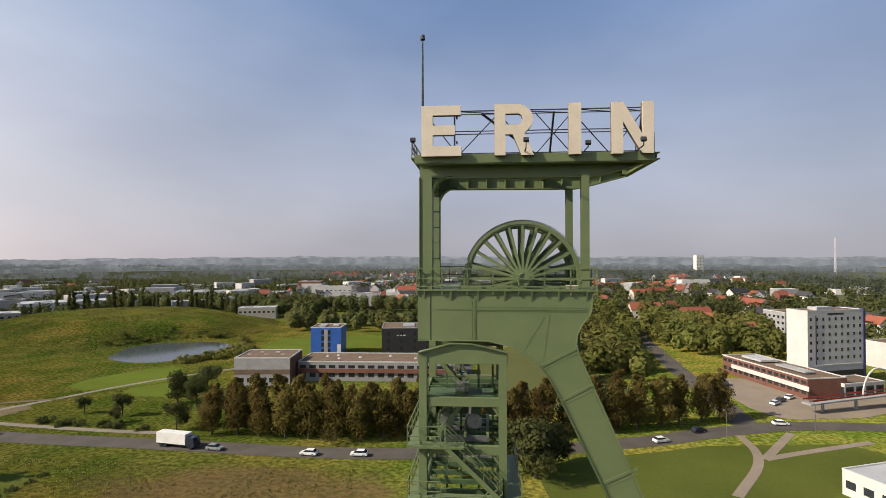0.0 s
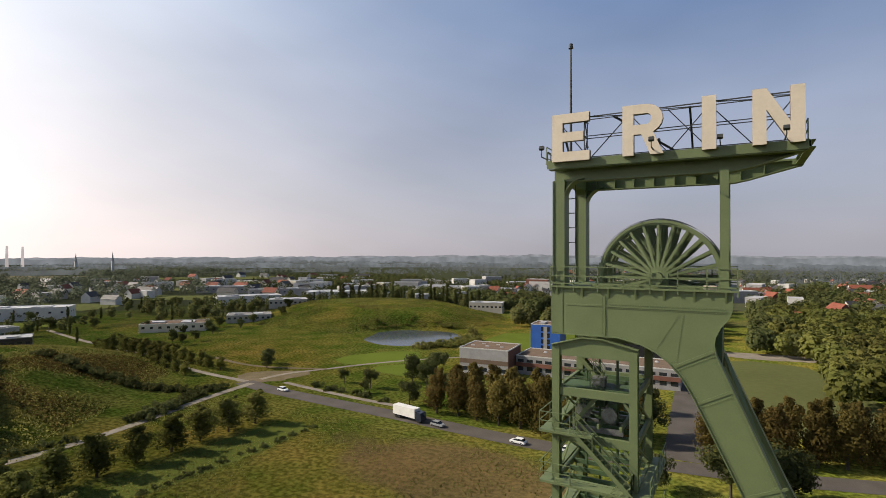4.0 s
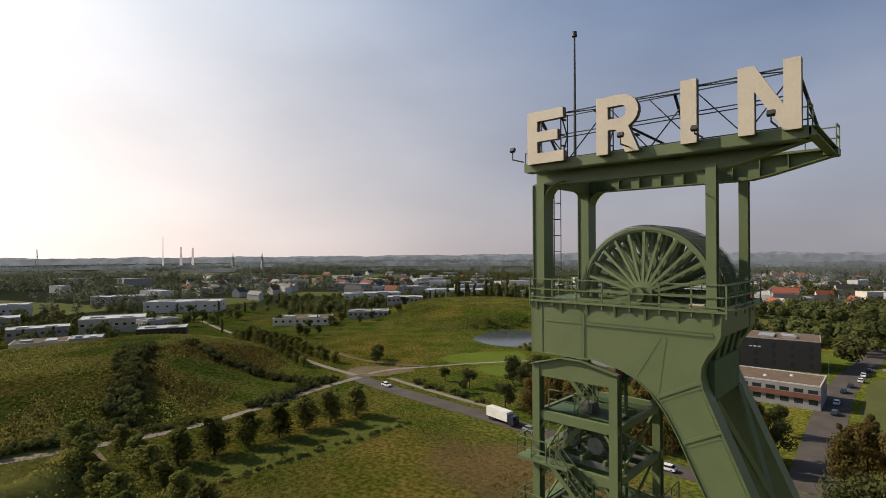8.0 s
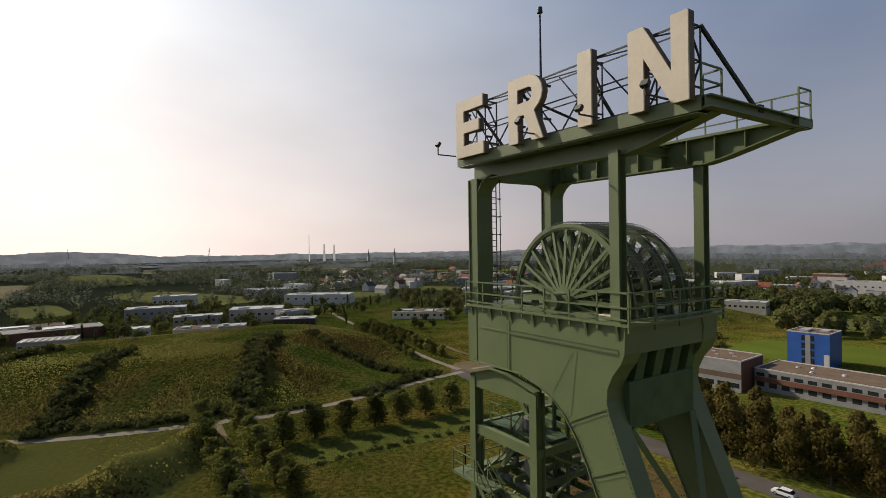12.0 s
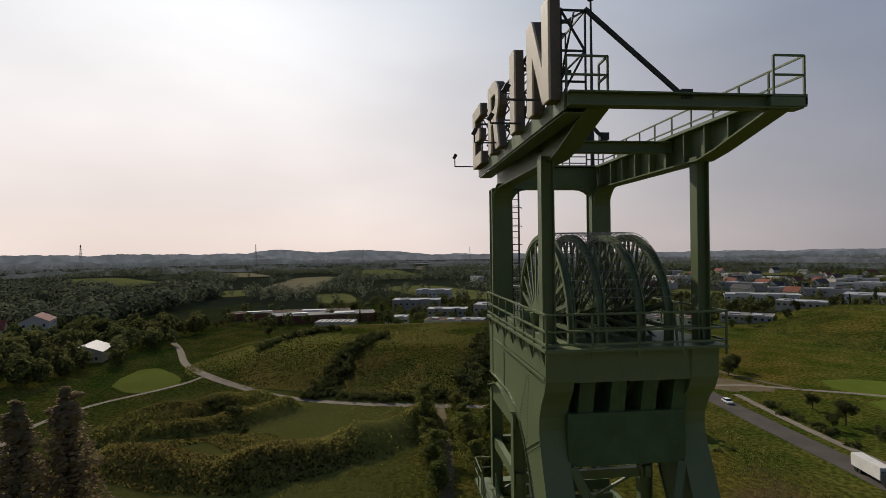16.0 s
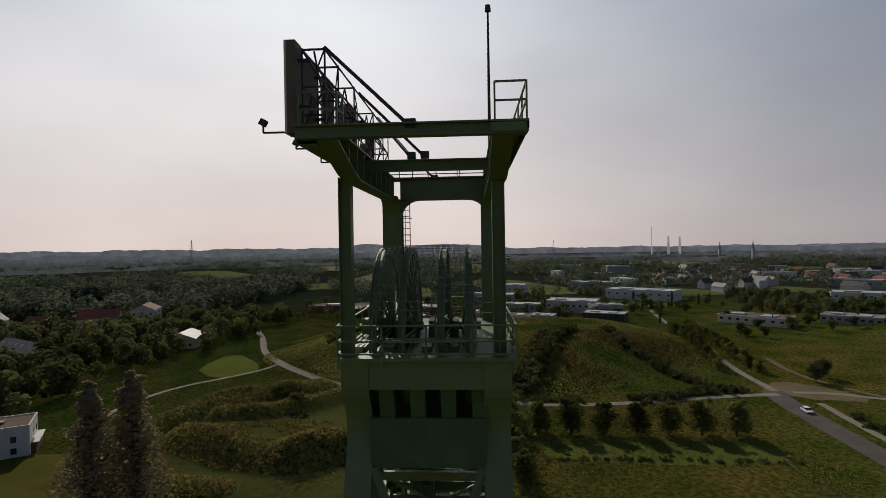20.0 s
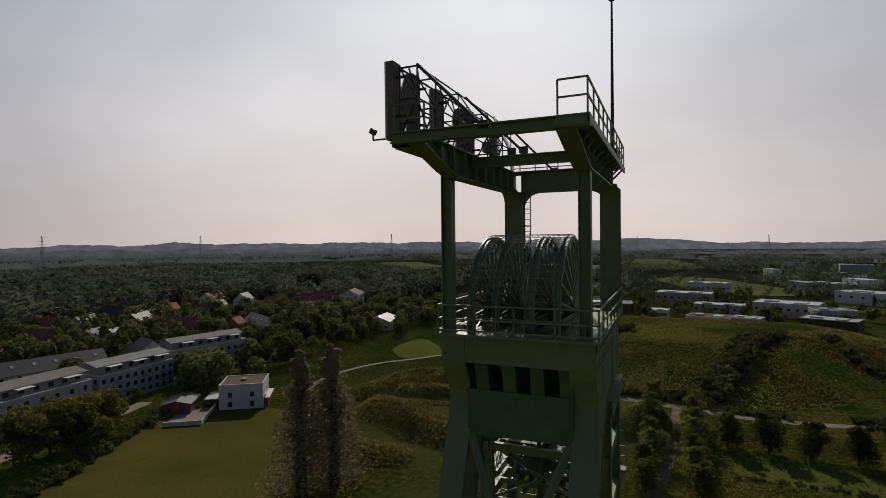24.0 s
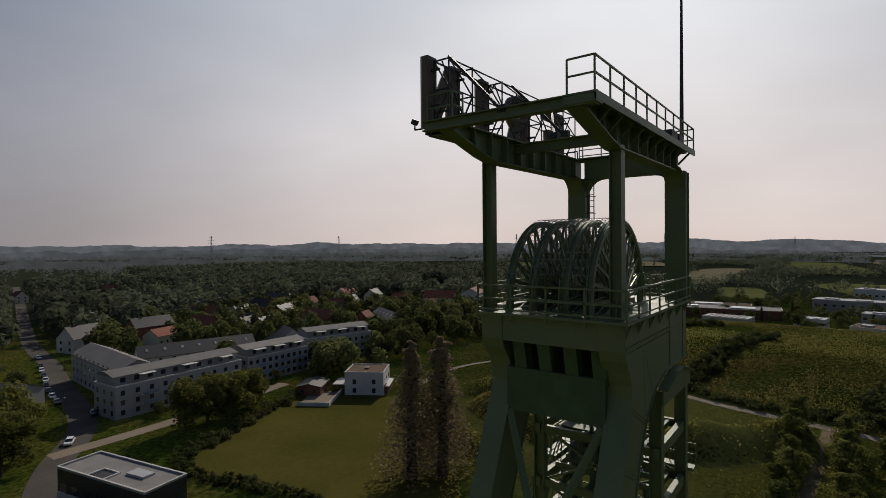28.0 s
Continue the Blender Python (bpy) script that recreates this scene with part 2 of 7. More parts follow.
RUBBER = mat("black_rubber", (0.02, 0.02, 0.02), rough=0.9)
TARP = mat("white_truck_tarpaulin", (0.72, 0.70, 0.66), (0.6, 0.58, 0.55), rough=0.6, scale=0.5)
BARK = mat("grey_brown_bark", (0.09, 0.07, 0.05), (0.05, 0.04, 0.03), rough=0.95, scale=2, bump=0.4)
LEAF = leaf_mat("summer_leaves", (0.150, 0.152, 0.044), (0.110, 0.118, 0.032))
LEAF_DARK = leaf_mat("dark_leaves", (0.100, 0.108, 0.040), (0.080, 0.088, 0.033))
LEAF_BROWN = leaf_mat("turning_leaves", (0.140, 0.104, 0.033), (0.104, 0.084, 0.026), 0.2)
# paler, bluer leaf copy: distance haze is put into the base colour
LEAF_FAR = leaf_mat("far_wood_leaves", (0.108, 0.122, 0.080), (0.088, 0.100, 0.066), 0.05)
SCRUB = leaf_mat("rough_grass_and_scrub", (0.215, 0.205, 0.060), (0.160, 0.158, 0.044), 0.1)
DRYBRUSH = leaf_mat("dry_brown_twigs", (0.30, 0.235, 0.135), (0.23, 0.18, 0.105), 0.05)


def grass_mat():
    """Meadow ground: green, yellowed and dark patches at three scales."""
    m = bpy.data.materials.new("meadow_grass")
    m.use_nodes = True
    n, l = m.node_tree.nodes, m.node_tree.links
    b = n["Principled BSDF"]
    geo = n.new("ShaderNodeNewGeometry")
    outs = []
    for s, d in ((0.012, 3), (0.07, 6), (0.8, 7)):
        q = n.new("ShaderNodeTexNoise")
        q.inputs["Scale"].default_value, q.inputs["Detail"].default_value = s, d
        l.new(geo.outputs["Position"], q.inputs["Vector"])
        outs.append(q.outputs["Fac"])
    r1 = n.new("ShaderNodeValToRGB")
    r1.color_ramp.elements[0].position, r1.color_ramp.elements[1].position = 0.38, 0.62
    r1.color_ramp.elements[0].color = (0.092, 0.112, 0.022, 1)
    r1.color_ramp.elements[1].color = (0.182, 0.152, 0.042, 1)
    l.new(outs[1], r1.inputs["Fac"])
    r2 = n.new("ShaderNodeValToRGB")
    r2.color_ramp.elements[0].position, r2.color_ramp.elements[1].position = 0.45, 0.65
    r2.color_ramp.elements[0].color, r2.color_ramp.elements[1].color = (0.8, 0.95, 0.75, 1), (1.15, 1.0, 0.85, 1)
    l.new(outs[0], r2.inputs["Fac"])
    r3 = n.new("ShaderNodeValToRGB")
    r3.color_ramp.elements[0].position, r3.color_ramp.elements[1].position = 0.4, 0.62
    r3.color_ramp.elements[0].color, r3.color_ramp.elements[1].color = (0.55, 0.56, 0.52, 1), (1.3, 1.28, 1.22, 1)
    l.new(outs[2], r3.inputs["Fac"])
    last = r1.outputs["Color"]
    for r in (r2, r3):
        mx = n.new("ShaderNodeMix")
        mx.data_type, mx.blend_type = "RGBA", "MULTIPLY"
        mx.inputs["Factor"].default_value = 1.0
        l.new(last, mx.inputs[6])
        l.new(r.outputs["Color"], mx.inputs[7])
        last = mx.outputs[2]
    # dry unmown grass over the rough earth ridges
    rough = n.new("ShaderNodeMapping")
    rough.inputs["Location"].default_value = (128 / 60, 42 / 56, 0)
    rough.inputs["Scale"].default_value = (1 / 60, 1 / 56, 0)
    l.new(geo.outputs["Position"], rough.inputs["Vector"])
    span = n.new("ShaderNodeVectorMath")
    span.operation = "LENGTH"
    l.new(rough.outputs[0], span.inputs[0])
    span2 = n.new("ShaderNodeMath")
    span2.operation = "MULTIPLY_ADD"
    l.new(outs[1], span2.inputs[0])
    span2.inputs[1].default_value = 1.6
    l.new(span.outputs["Value"], span2.inputs[2])
    dry = n.new("ShaderNodeMapRange")
    dry.inputs["From Min"].default_value, dry.inputs["From Max"].default_value = 1.85, 1.35
    dry.inputs["To Max"].default_value = 0.7
    l.new(span2.outputs[0], dry.inputs["Value"])
    straw = n.new("ShaderNodeMix")
    straw.data_type = "RGBA"
    l.new(dry.outputs[0], straw.inputs["Factor"])
    l.new(last, straw.inputs[6])
    straw.inputs[7].default_value = (0.265, 0.235, 0.062, 1)
    last = straw.outputs[2]
    # dark undergrowth and gardens out where the woods and the town begin
    ring = n.new("ShaderNodeMapping")
    ring.inputs["Location"].default_value = (0.15, -0.1, 0)
    ring.inputs["Scale"].default_value = (1 / 400, 1 / 400, 0)
    l.new(geo.outputs["Position"], ring.inputs["Vector"])
    reach = n.new("ShaderNodeVectorMath")
    reach.operation = "LENGTH"
    l.new(ring.outputs[0], reach.inputs[0])
    reach2 = n.new("ShaderNodeMath")
    reach2.operation = "MULTIPLY_ADD"
    l.new(outs[0], reach2.inputs[0])
    reach2.inputs[1].default_value = 1.2
    l.new(reach.outputs["Value"], reach2.inputs[2])
    under = n.new("ShaderNodeMapRange")
    under.inputs["From Min"].default_value, under.inputs["From Max"].default_value = 1.45, 1.75
    l.new(reach2.outputs[0], under.inputs["Value"])
    shade = n.new("ShaderNodeMix")
    shade.data_type = "RGBA"
    l.new(under.outputs[0], shade.inputs["Factor"])
    l.new(last, shade.inputs[6])
    shade.inputs[7].default_value = (0.062, 0.068, 0.036, 1)
    last = shade.outputs[2]
    # worn bare soil near the road, with a frayed edge
    place = n.new("ShaderNodeMapping")
    place.inputs["Location"].default_value = (50 / 34, -72 / 18, 0)
    place.inputs["Scale"].default_value = (1 / 34, 1 / 18, 0)
    l.new(geo.outputs["Position"], place.inputs["Vector"])
    far = n.new("ShaderNodeVectorMath")
    far.operation = "LENGTH"
    l.new(place.outputs[0], far.inputs[0])
    fray = n.new("ShaderNodeMath")
    fray.operation = "MULTIPLY_ADD"
    l.new(outs[1], fray.inputs[0])
    fray.inputs[1].default_value = 1.7
    l.new(far.outputs["Value"], fray.inputs[2])
    bare = n.new("ShaderNodeMapRange")
    bare.inputs["From Min"].default_value, bare.inputs["From Max"].default_value = 1.92, 1.55
    l.new(fray.outputs[0], bare.inputs["Value"])
    fine = n.new("ShaderNodeMath")
    fine.operation = "MULTIPLY"
    l.new(bare.outputs[0], fine.inputs[0])
    l.new(outs[2], fine.inputs[1])
    dirt = n.new("ShaderNodeMix")
    dirt.data_type = "RGBA"
    l.new(fine.outputs[0], dirt.inputs["Factor"])
    l.new(last, dirt.inputs[6])
    dirt.inputs[7].default_value = (0.20, 0.105, 0.065, 1)
    last = dirt.outputs[2]
    l.new(last, b.inputs["Base Color"])
    b.inputs["Roughness"].default_value = 0.95
    b.inputs["Diffuse Roughness"].default_value = 1.0
    b.inputs["Specular IOR Level"].default_value = 0.0
    bp = n.new("ShaderNodeBump")
    bp.inputs["Strength"].default_value, bp.inputs["Distance"].default_value = 0.6, 0.25
    l.new(outs[2], bp.inputs["Height"])
    l.new(bp.outputs[0], b.inputs["Normal"])
    return m


GRASS = grass_mat()
DRYGRASS = leaf_mat("dry_yellow_grass", (0.24, 0.205, 0.064), (0.160, 0.145, 0.044), 0.1)


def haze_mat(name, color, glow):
    """Far backdrop; the haze of kilometres of air is painted as a glowing colour."""
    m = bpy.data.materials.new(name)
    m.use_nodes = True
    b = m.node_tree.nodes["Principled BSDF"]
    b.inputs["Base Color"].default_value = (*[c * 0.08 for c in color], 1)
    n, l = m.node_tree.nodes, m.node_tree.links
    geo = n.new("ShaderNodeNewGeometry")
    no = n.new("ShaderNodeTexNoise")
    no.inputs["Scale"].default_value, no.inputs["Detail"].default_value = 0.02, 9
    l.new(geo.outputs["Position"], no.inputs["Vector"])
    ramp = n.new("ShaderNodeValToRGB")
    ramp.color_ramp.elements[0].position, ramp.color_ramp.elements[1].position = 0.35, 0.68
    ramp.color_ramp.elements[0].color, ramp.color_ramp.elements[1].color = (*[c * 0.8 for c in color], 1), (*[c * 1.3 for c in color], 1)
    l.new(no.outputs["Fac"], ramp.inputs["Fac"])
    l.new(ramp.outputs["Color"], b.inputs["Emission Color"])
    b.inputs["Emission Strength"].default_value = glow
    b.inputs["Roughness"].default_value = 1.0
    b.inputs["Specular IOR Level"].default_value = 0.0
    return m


# haze tones by distance, given off as emission
HAZE_1 = haze_mat("haze_glow_dark_woods", (0.128, 0.142, 0.158), 1.0)
HAZE_0 = haze_mat("haze_glow_wood_belts", (0.088, 0.098, 0.100), 1.0)
HAZE_2 = haze_mat("haze_glow_wooded_hills", (0.165, 0.182, 0.205), 1.0)
HAZE_PALE = haze_mat("pale_haze_glow", (0.44, 0.41, 0.42), 1.0)
HAZE_3 = haze_mat("haze_glow_far_hills", (0.205, 0.220, 0.248), 1.0)

# ---- builders ----
def bm_mesh(name, bm):
    me = bpy.data.meshes.new(name)
    bm.normal_update()
    bm.to_mesh(me)
    bm.free()
    return me


def link(name, me, material, parent=None, m=None, label=""):
    if material and not me.materials:
        me.materials.append(material)
    ob = new(name, me)
    if parent:
        ob.parent = parent
    if m is not None:
        ob.matrix_basis = m
    if label:
        ob["label"] = label
    return ob


def part(name, bm, material, parent, label=""):
    return link(name, bm_mesh(name, bm), material, parent, None, label)


def thing(name, label, category, m=None, group="", kind=""):
    ob = new(name)
    ob.empty_display_size = 0.3
    if m is not None:
        ob.matrix_basis = m
    return tagged(ob, label, category, group, kind)


def box(bm, x0, x1, y0, y1, z0, z1):
    v = [bm.verts.new(p) for p in itertools.product((x0, x1), (y0, y1), (z0, z1))]
    for f in ((0, 1, 3, 2), (4, 6, 7, 5), (0, 4, 5, 1), (2, 3, 7, 6), (0, 2, 6, 4), (1, 5, 7, 3)):
        bm.faces.new([v[i] for i in f])
    return bm


def boxbm(*a):
    return box(bmesh.new(), *a)


def bar(bm, p, q, w, h=None):
    """A square bar from p to q."""
    p, q = Vector(p), Vector(q)
    h = h or w
    d = (q - p).normalized()
    up = Vector((0, 0, 1)) if abs(d.z) < 0.95 else Vector((0, 1, 0))
    s = d.cross(up).normalized() * (w / 2)
    u = s.cross(d).normalized() * (h / 2)
    v = [bm.verts.new(c + a * s + b * u) for c in (p, q) for a, b in ((-1, -1), (1, -1), (1, 1), (-1, 1))]
    for f in ((0, 1, 2, 3), (7, 6, 5, 4), (0, 4, 5, 1), (1, 5, 6, 2), (2, 6, 7, 3), (3, 7, 4, 0)):
        bm.faces.new([v[i] for i in f])
    return bm


def barbm(*a):
    return bar(bmesh.new(), *a)


def tube(bm, p, q, r, n=8, r2=None):
    p, q = Vector(p), Vector(q)
    r2 = r if r2 is None else r2
    d = (q - p).normalized()
    up = Vector((0, 0, 1)) if abs(d.z) < 0.95 else Vector((0, 1, 0))
    s = d.cross(up).normalized()
    u = s.cross(d)
    ring = [[bm.verts.new(c + (s * math.cos(a) + u * math.sin(a)) * rr) for a in (2 * math.pi * i / n for i in range(n))] for c, rr in ((p, r), (q, r2))]
    for i in range(n):
        j = (i + 1) % n
        bm.faces.new((ring[0][i], ring[1][i], ring[1][j], ring[0][j]))
    bm.faces.new(ring[0])
    bm.faces.new(ring[1][::-1])
    return bm


def tubebm(*a, **k):
    return tube(bmesh.new(), *a, **k)


def plate(bm, poly, y0, y1):
    """A plate with the outline poly in x and z, between y0 and y1."""
    a = [bm.verts.new((x, y0, z)) for x, z in poly]
    b = [bm.verts.new((x, y1, z)) for x, z in poly]
    bm.faces.new(a)
    bm.faces.new(b[::-1])
    for i in range(len(poly)):
        j = (i + 1) % len(poly)
        bm.faces.new((a[j], a[i], b[i], b[j]))
    return bm


def ibeam(bm, p, q, w, h, t=0.03):
    """An I-section from p to q: two flanges and a web in one outline."""
    p, q = Vector(p), Vector(q)
    d = (q - p).normalized()
    up = Vector((0, 0, 1)) if abs(d.z) < 0.95 else Vector((0, 1, 0))
    s = d.cross(up).normalized()
    u = s.cross(d).normalized()
    a, b, c = w / 2, h / 2, t / 2
    prof = [(-a, -b), (a, -b), (a, -b + t), (c, -b + t), (c, b - t), (a, b - t), (a, b), (-a, b), (-a, b - t), (-c, b - t), (-c, -b + t), (-a, -b + t)]
    r0 = [bm.verts.new(p + s * x + u * y) for x, y in prof]
    r1 = [bm.verts.new(q + s * x + u * y) for x, y in prof]
    bm.faces.new(r0[::-1])
    bm.faces.new(r1)
    for i in range(12):
        j = (i + 1) % 12
        bm.faces.new((r0[i], r0[j], r1[j], r1[i]))
    return bm


def flange(bm, pts, y0, y1, t):
    """One strip of plate of thickness t that follows pts (x, z) between y0 and y1."""
    left, right = [], []
    for i, (x, z) in enumerate(pts):
        (xa, za), (xb, zb) = pts[max(i - 1, 0)], pts[min(i + 1, len(pts) - 1)]
        k = t / 2 / math.hypot(xb - xa, zb - za)
        nx, nz = -(zb - za) * k, (xb - xa) * k
        left.append((x + nx, z + nz))
        right.append((x - nx, z - nz))
    rows = [[bm.verts.new((x, y, z)) for x, z in side] for y in (y0, y1) for side in (left, right)]
    for i in range(len(pts) - 1):
        for a, b in ((0, 1), (1, 3), (3, 2), (2, 0)):
            bm.faces.new((rows[a][i], rows[a][i + 1], rows[b][i + 1], rows[b][i]))
    for i in (0, len(pts) - 1):
        bm.faces.new((rows[0][i], rows[1][i], rows[3][i], rows[2][i]))
    bmesh.ops.recalc_face_normals(bm, faces=bm.faces)
    return bm


def sweep(bm, pts, w):
    """One square bar bent along level points."""
    rings = []
    for i, p in enumerate(pts):
        d = (Vector(pts[min(i + 1, len(pts) - 1)]) - Vector(pts[max(i - 1, 0)])).normalized()
        s = d.cross(Vector((0, 0, 1))).normalized() * (w / 2)
        u = Vector((0, 0, w / 2))
        rings.append([bm.verts.new(Vector(p) + a * s + b * u) for a, b in ((-1, -1), (1, -1), (1, 1), (-1, 1))])
    for r0, r1 in zip(rings, rings[1:]):
        for i in range(4):
            j = (i + 1) % 4
            bm.faces.new((r0[i], r0[j], r1[j], r1[i]))
    bm.faces.new(rings[0])
    bm.faces.new(rings[-1][::-1])
    bmesh.ops.recalc_face_normals(bm, faces=bm.faces)
    return bm


def arc(cx, cz, r, a0, a1, n=8):
    return [(cx + r * math.cos(radians(a0 + (a1 - a0) * i / n)), cz + r * math.sin(radians(a0 + (a1 - a0) * i / n))) for i in range(n + 1)]


def fast_mesh(name, verts, faces, normals=None):
    """A mesh from arrays: verts (n, 3), faces (m, 3 or 4), and shading normals for soft foliage."""
    verts, faces = np.asarray(verts, np.float32), np.asarray(faces, np.int32)
    me = bpy.data.meshes.new(name)
    m, k = faces.shape
    me.vertices.add(len(verts))
    me.vertices.foreach_set("co", verts.ravel())
    me.loops.add(m * k)
    me.loops.foreach_set("vertex_index", faces.ravel())
    me.polygons.add(m)
    me.polygons.foreach_set("loop_start", np.arange(m, dtype=np.int32) * k)
    me.update(calc_edges=True)
    if normals is not None:
        me.normals_split_custom_set_from_vertices(np.asarray(normals, np.float32))
    return me


def leaf_quads(rng, centres, size, out=None, loose=0.38):
    """One small bent quad at each centre; with out, it leans outwards from the crown."""
    n = len(centres)
    nrm = rng.normal(size=(n, 3))
    if out is not None:
        nrm = out / (np.linalg.norm(out, axis=1)[:, None] + 1e-6) + nrm * loose
    nrm /= np.linalg.norm(nrm, axis=1)[:, None]
    a = np.cross(nrm, rng.normal(size=(n, 3)))
    a /= np.linalg.norm(a, axis=1)[:, None]
    b = np.cross(nrm, a)
    s = size * (0.6 + 0.8 * rng.random((n, 1)))
    a, b = a * s, b * s * 0.8
    c = np.asarray(centres)
    v = np.stack([c - a, c - b * 0.9, c + a * 1.1, c + b], 1).reshape(-1, 3)
    f = np.arange(4 * n).reshape(n, 4)
    return v, f

# ---- the headframe ----
# the headframe is drawn in its own units: ground level at 7.36, then scaled to its true size
UNIT, BASE = 1.16, 7.36


def frame_place(dy=0.0):
    """Where a piece drawn in headframe units stands in the world."""
    return Matrix.Translation((0, dy * UNIT, -BASE * UNIT)) @ Matrix.Diagonal((UNIT, UNIT, UNIT, 1))


tower = thing("winding_tower", "tall green riveted steel colliery headframe with sloping strut legs", "headframe", frame_place(-0.2))
FRONT = [(-4.5, 45.3), (-0.9, 45.3), (0.27, 45.02), (1.0, 44.68), (1.62, 44.2), (2.2, 43.5), (2.75, 42.55), (5.27, 37.3), (19.82, BASE), (21.62, BASE), (7.0, 37.4), (4.15, 43.85),
         (3.78, 44.7), (3.67, 45.2), (3.72, 45.65), (3.95, 46.15), (4.3, 46.6), (4.45, 46.95), (4.5, 47.9), (-4.5, 47.9)]
for y0, y1 in ((0.0, 0.06), (0.74, 0.8), (4.75, 4.81), (5.49, 5.55)):
    part("web_plate", plate(bmesh.new(), FRONT, y0, y1), GREEN, tower)
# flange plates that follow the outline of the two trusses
for ya in (0.0, 4.75):
    for i0, i1, nm in ((0, 8, "inner_flange"), (9, 18, "outer_flange")):
        part(nm, flange(bmesh.new(), FRONT[i0:i1 + 1], ya - 0.06, ya + 0.86, 0.05), GREEN, tower)
    part("end_plate", boxbm(-4.56, -4.5, ya - 0.03, ya + 0.83, 45.25, 47.9), GREEN, tower)
    for xs in (-1.62,):
        yf = ya - 0.02 if ya < 1 else ya + 0.82
        part("cover_strip", boxbm(xs - 0.05, xs + 0.05, min(yf, yf + 0.02), max(yf, yf + 0.02), 45.34, 47.5), GREEN, tower)
    yf = -0.012 if ya < 1 else 5.562
    part("cover_strip", boxbm(-1.57, 4.2, yf - 0.012, yf + 0.012, 46.92, 47.0), GREEN, tower)
    part("cover_strip", boxbm(-3.7, -1.67, yf - 0.012, yf + 0.012, 46.92, 47.0), GREEN, tower)
    part("cover_strip", boxbm(-4.5, -3.9, yf - 0.015, yf + 0.015, 45.34, 47.86), GREEN, tower)
    for p, q in (((1.9, 44.05), (3.72, 45.0)), ((2.95, 42.3), (4.45, 43.1)), ((5.0, 38.1), (6.7, 38.9))):
        part("splice_plate", barbm((p[0], yf, p[1]), (q[0], yf, q[1]), 0.03, 0.14), GREEN, tower)
# rivets of the front plate, in rows
bm = bmesh.new()
for yf in (-0.03, 5.58):
    for i in range(48):
        for z in (46.86, 47.06):
            x = -1.5 + i * 0.12
            box(bm, x - 0.018, x + 0.018, min(yf, 0) if yf < 0 else 5.55, 0.0 if yf < 0 else yf, z - 0.018, z + 0.018)
    for i in range(26):
        for dx in (-0.1, 0.1):
            z = 45.4 + i * 0.08
            box(bm, -1.62 + dx - 0.018, -1.62 + dx + 0.018, min(yf, 0) if yf < 0 else 5.55, 0.0 if yf < 0 else yf, z - 0.018, z + 0.018)
# rivets that follow the strut and its splices
for line, off in ((FRONT[4:8], 0.14), (FRONT[10:14], 0.14)):
    for (xa, za), (xb, zb) in zip(line, line[1:]):
        n_r = int(math.hypot(xb - xa, zb - za) / 0.16)
        nx, nz = (zb - za), -(xb - xa)
        k = -off / math.hypot(nx, nz)
        for i in range(n_r):
            x, z = xa + (xb - xa) * i / n_r + nx * k, za + (zb - za) * i / n_r + nz * k
            for y0, y1 in ((-0.03, 0.0), (5.55, 5.58)):
                box(bm, x - 0.018, x + 0.018, y0, y1, z - 0.018, z + 0.018)
for (xa, za), (xb, zb) in (((1.98, 43.85), (3.9, 44.85)), ((3.05, 42.1), (4.5, 42.85)), ((5.1, 37.9), (6.75, 38.65)), ((1.0, 44.9), (2.1, 46.7)), ((1.9, 43.95), (2.3, 46.8))):
    n_r = int(math.hypot(xb - xa, zb - za) / 0.13)
    for i in range(n_r):
        x, z = xa + (xb - xa) * i / n_r, za + (zb - za) * i / n_r
        for y0, y1 in ((-0.03, 0.0), (5.55, 5.58)):
            box(bm, x - 0.018, x + 0.018, y0, y1, z - 0.018, z + 0.018)
rv = part("rivet", bm, GREEN, tower)
rv["kind"] = "stuff"
# cross girders between the trusses
part("cross_girder", boxbm(4.2, 4.45, 0.8, 4.75, 46.9, 47.9), GREEN, tower)
part("cross_girder", boxbm(-4.5, -4.3, 0.8, 4.75, 45.3, 47.9), GREEN, tower)
# shade between the legs is painted into this girder's colour
part("cross_girder", boxbm(3.75, 4.0, 0.8, 4.75, 44.1, 45.8), GREEN_DARK, tower, "cross girder with inside shade painted into its dark green")
part("cross_girder", boxbm(-0.9, -0.7, 0.8, 4.75, 45.5, 47.9), GREEN, tower)
part("cross_girder", boxbm(11.5, 11.9, 0.8, 4.75, 25.4, 26.6), GREEN, tower)
part("cross_girder", boxbm(17.6, 18.0, 0.8, 4.75, 12.4, 13.6), GREEN, tower)
# inner panel and chutes carry the same painted-in shade
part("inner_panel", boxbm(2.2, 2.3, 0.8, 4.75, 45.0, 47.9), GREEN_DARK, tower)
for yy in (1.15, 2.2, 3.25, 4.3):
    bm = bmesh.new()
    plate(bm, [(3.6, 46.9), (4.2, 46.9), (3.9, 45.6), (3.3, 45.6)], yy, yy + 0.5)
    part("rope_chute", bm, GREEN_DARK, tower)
for p, q in (((4.0, 0.9, 44.1), (5.6, 2.9, 40.0)), ((4.0, 4.65, 44.1), (5.6, 3.0, 40.0)), ((5.6, 2.9, 40.0), (7.4, 0.9, 36.0)), ((5.6, 3.0, 40.0), (7.4, 4.65, 36.0))):
    part("strut_bracing", barbm(p, q, 0.22), GREEN, tower)

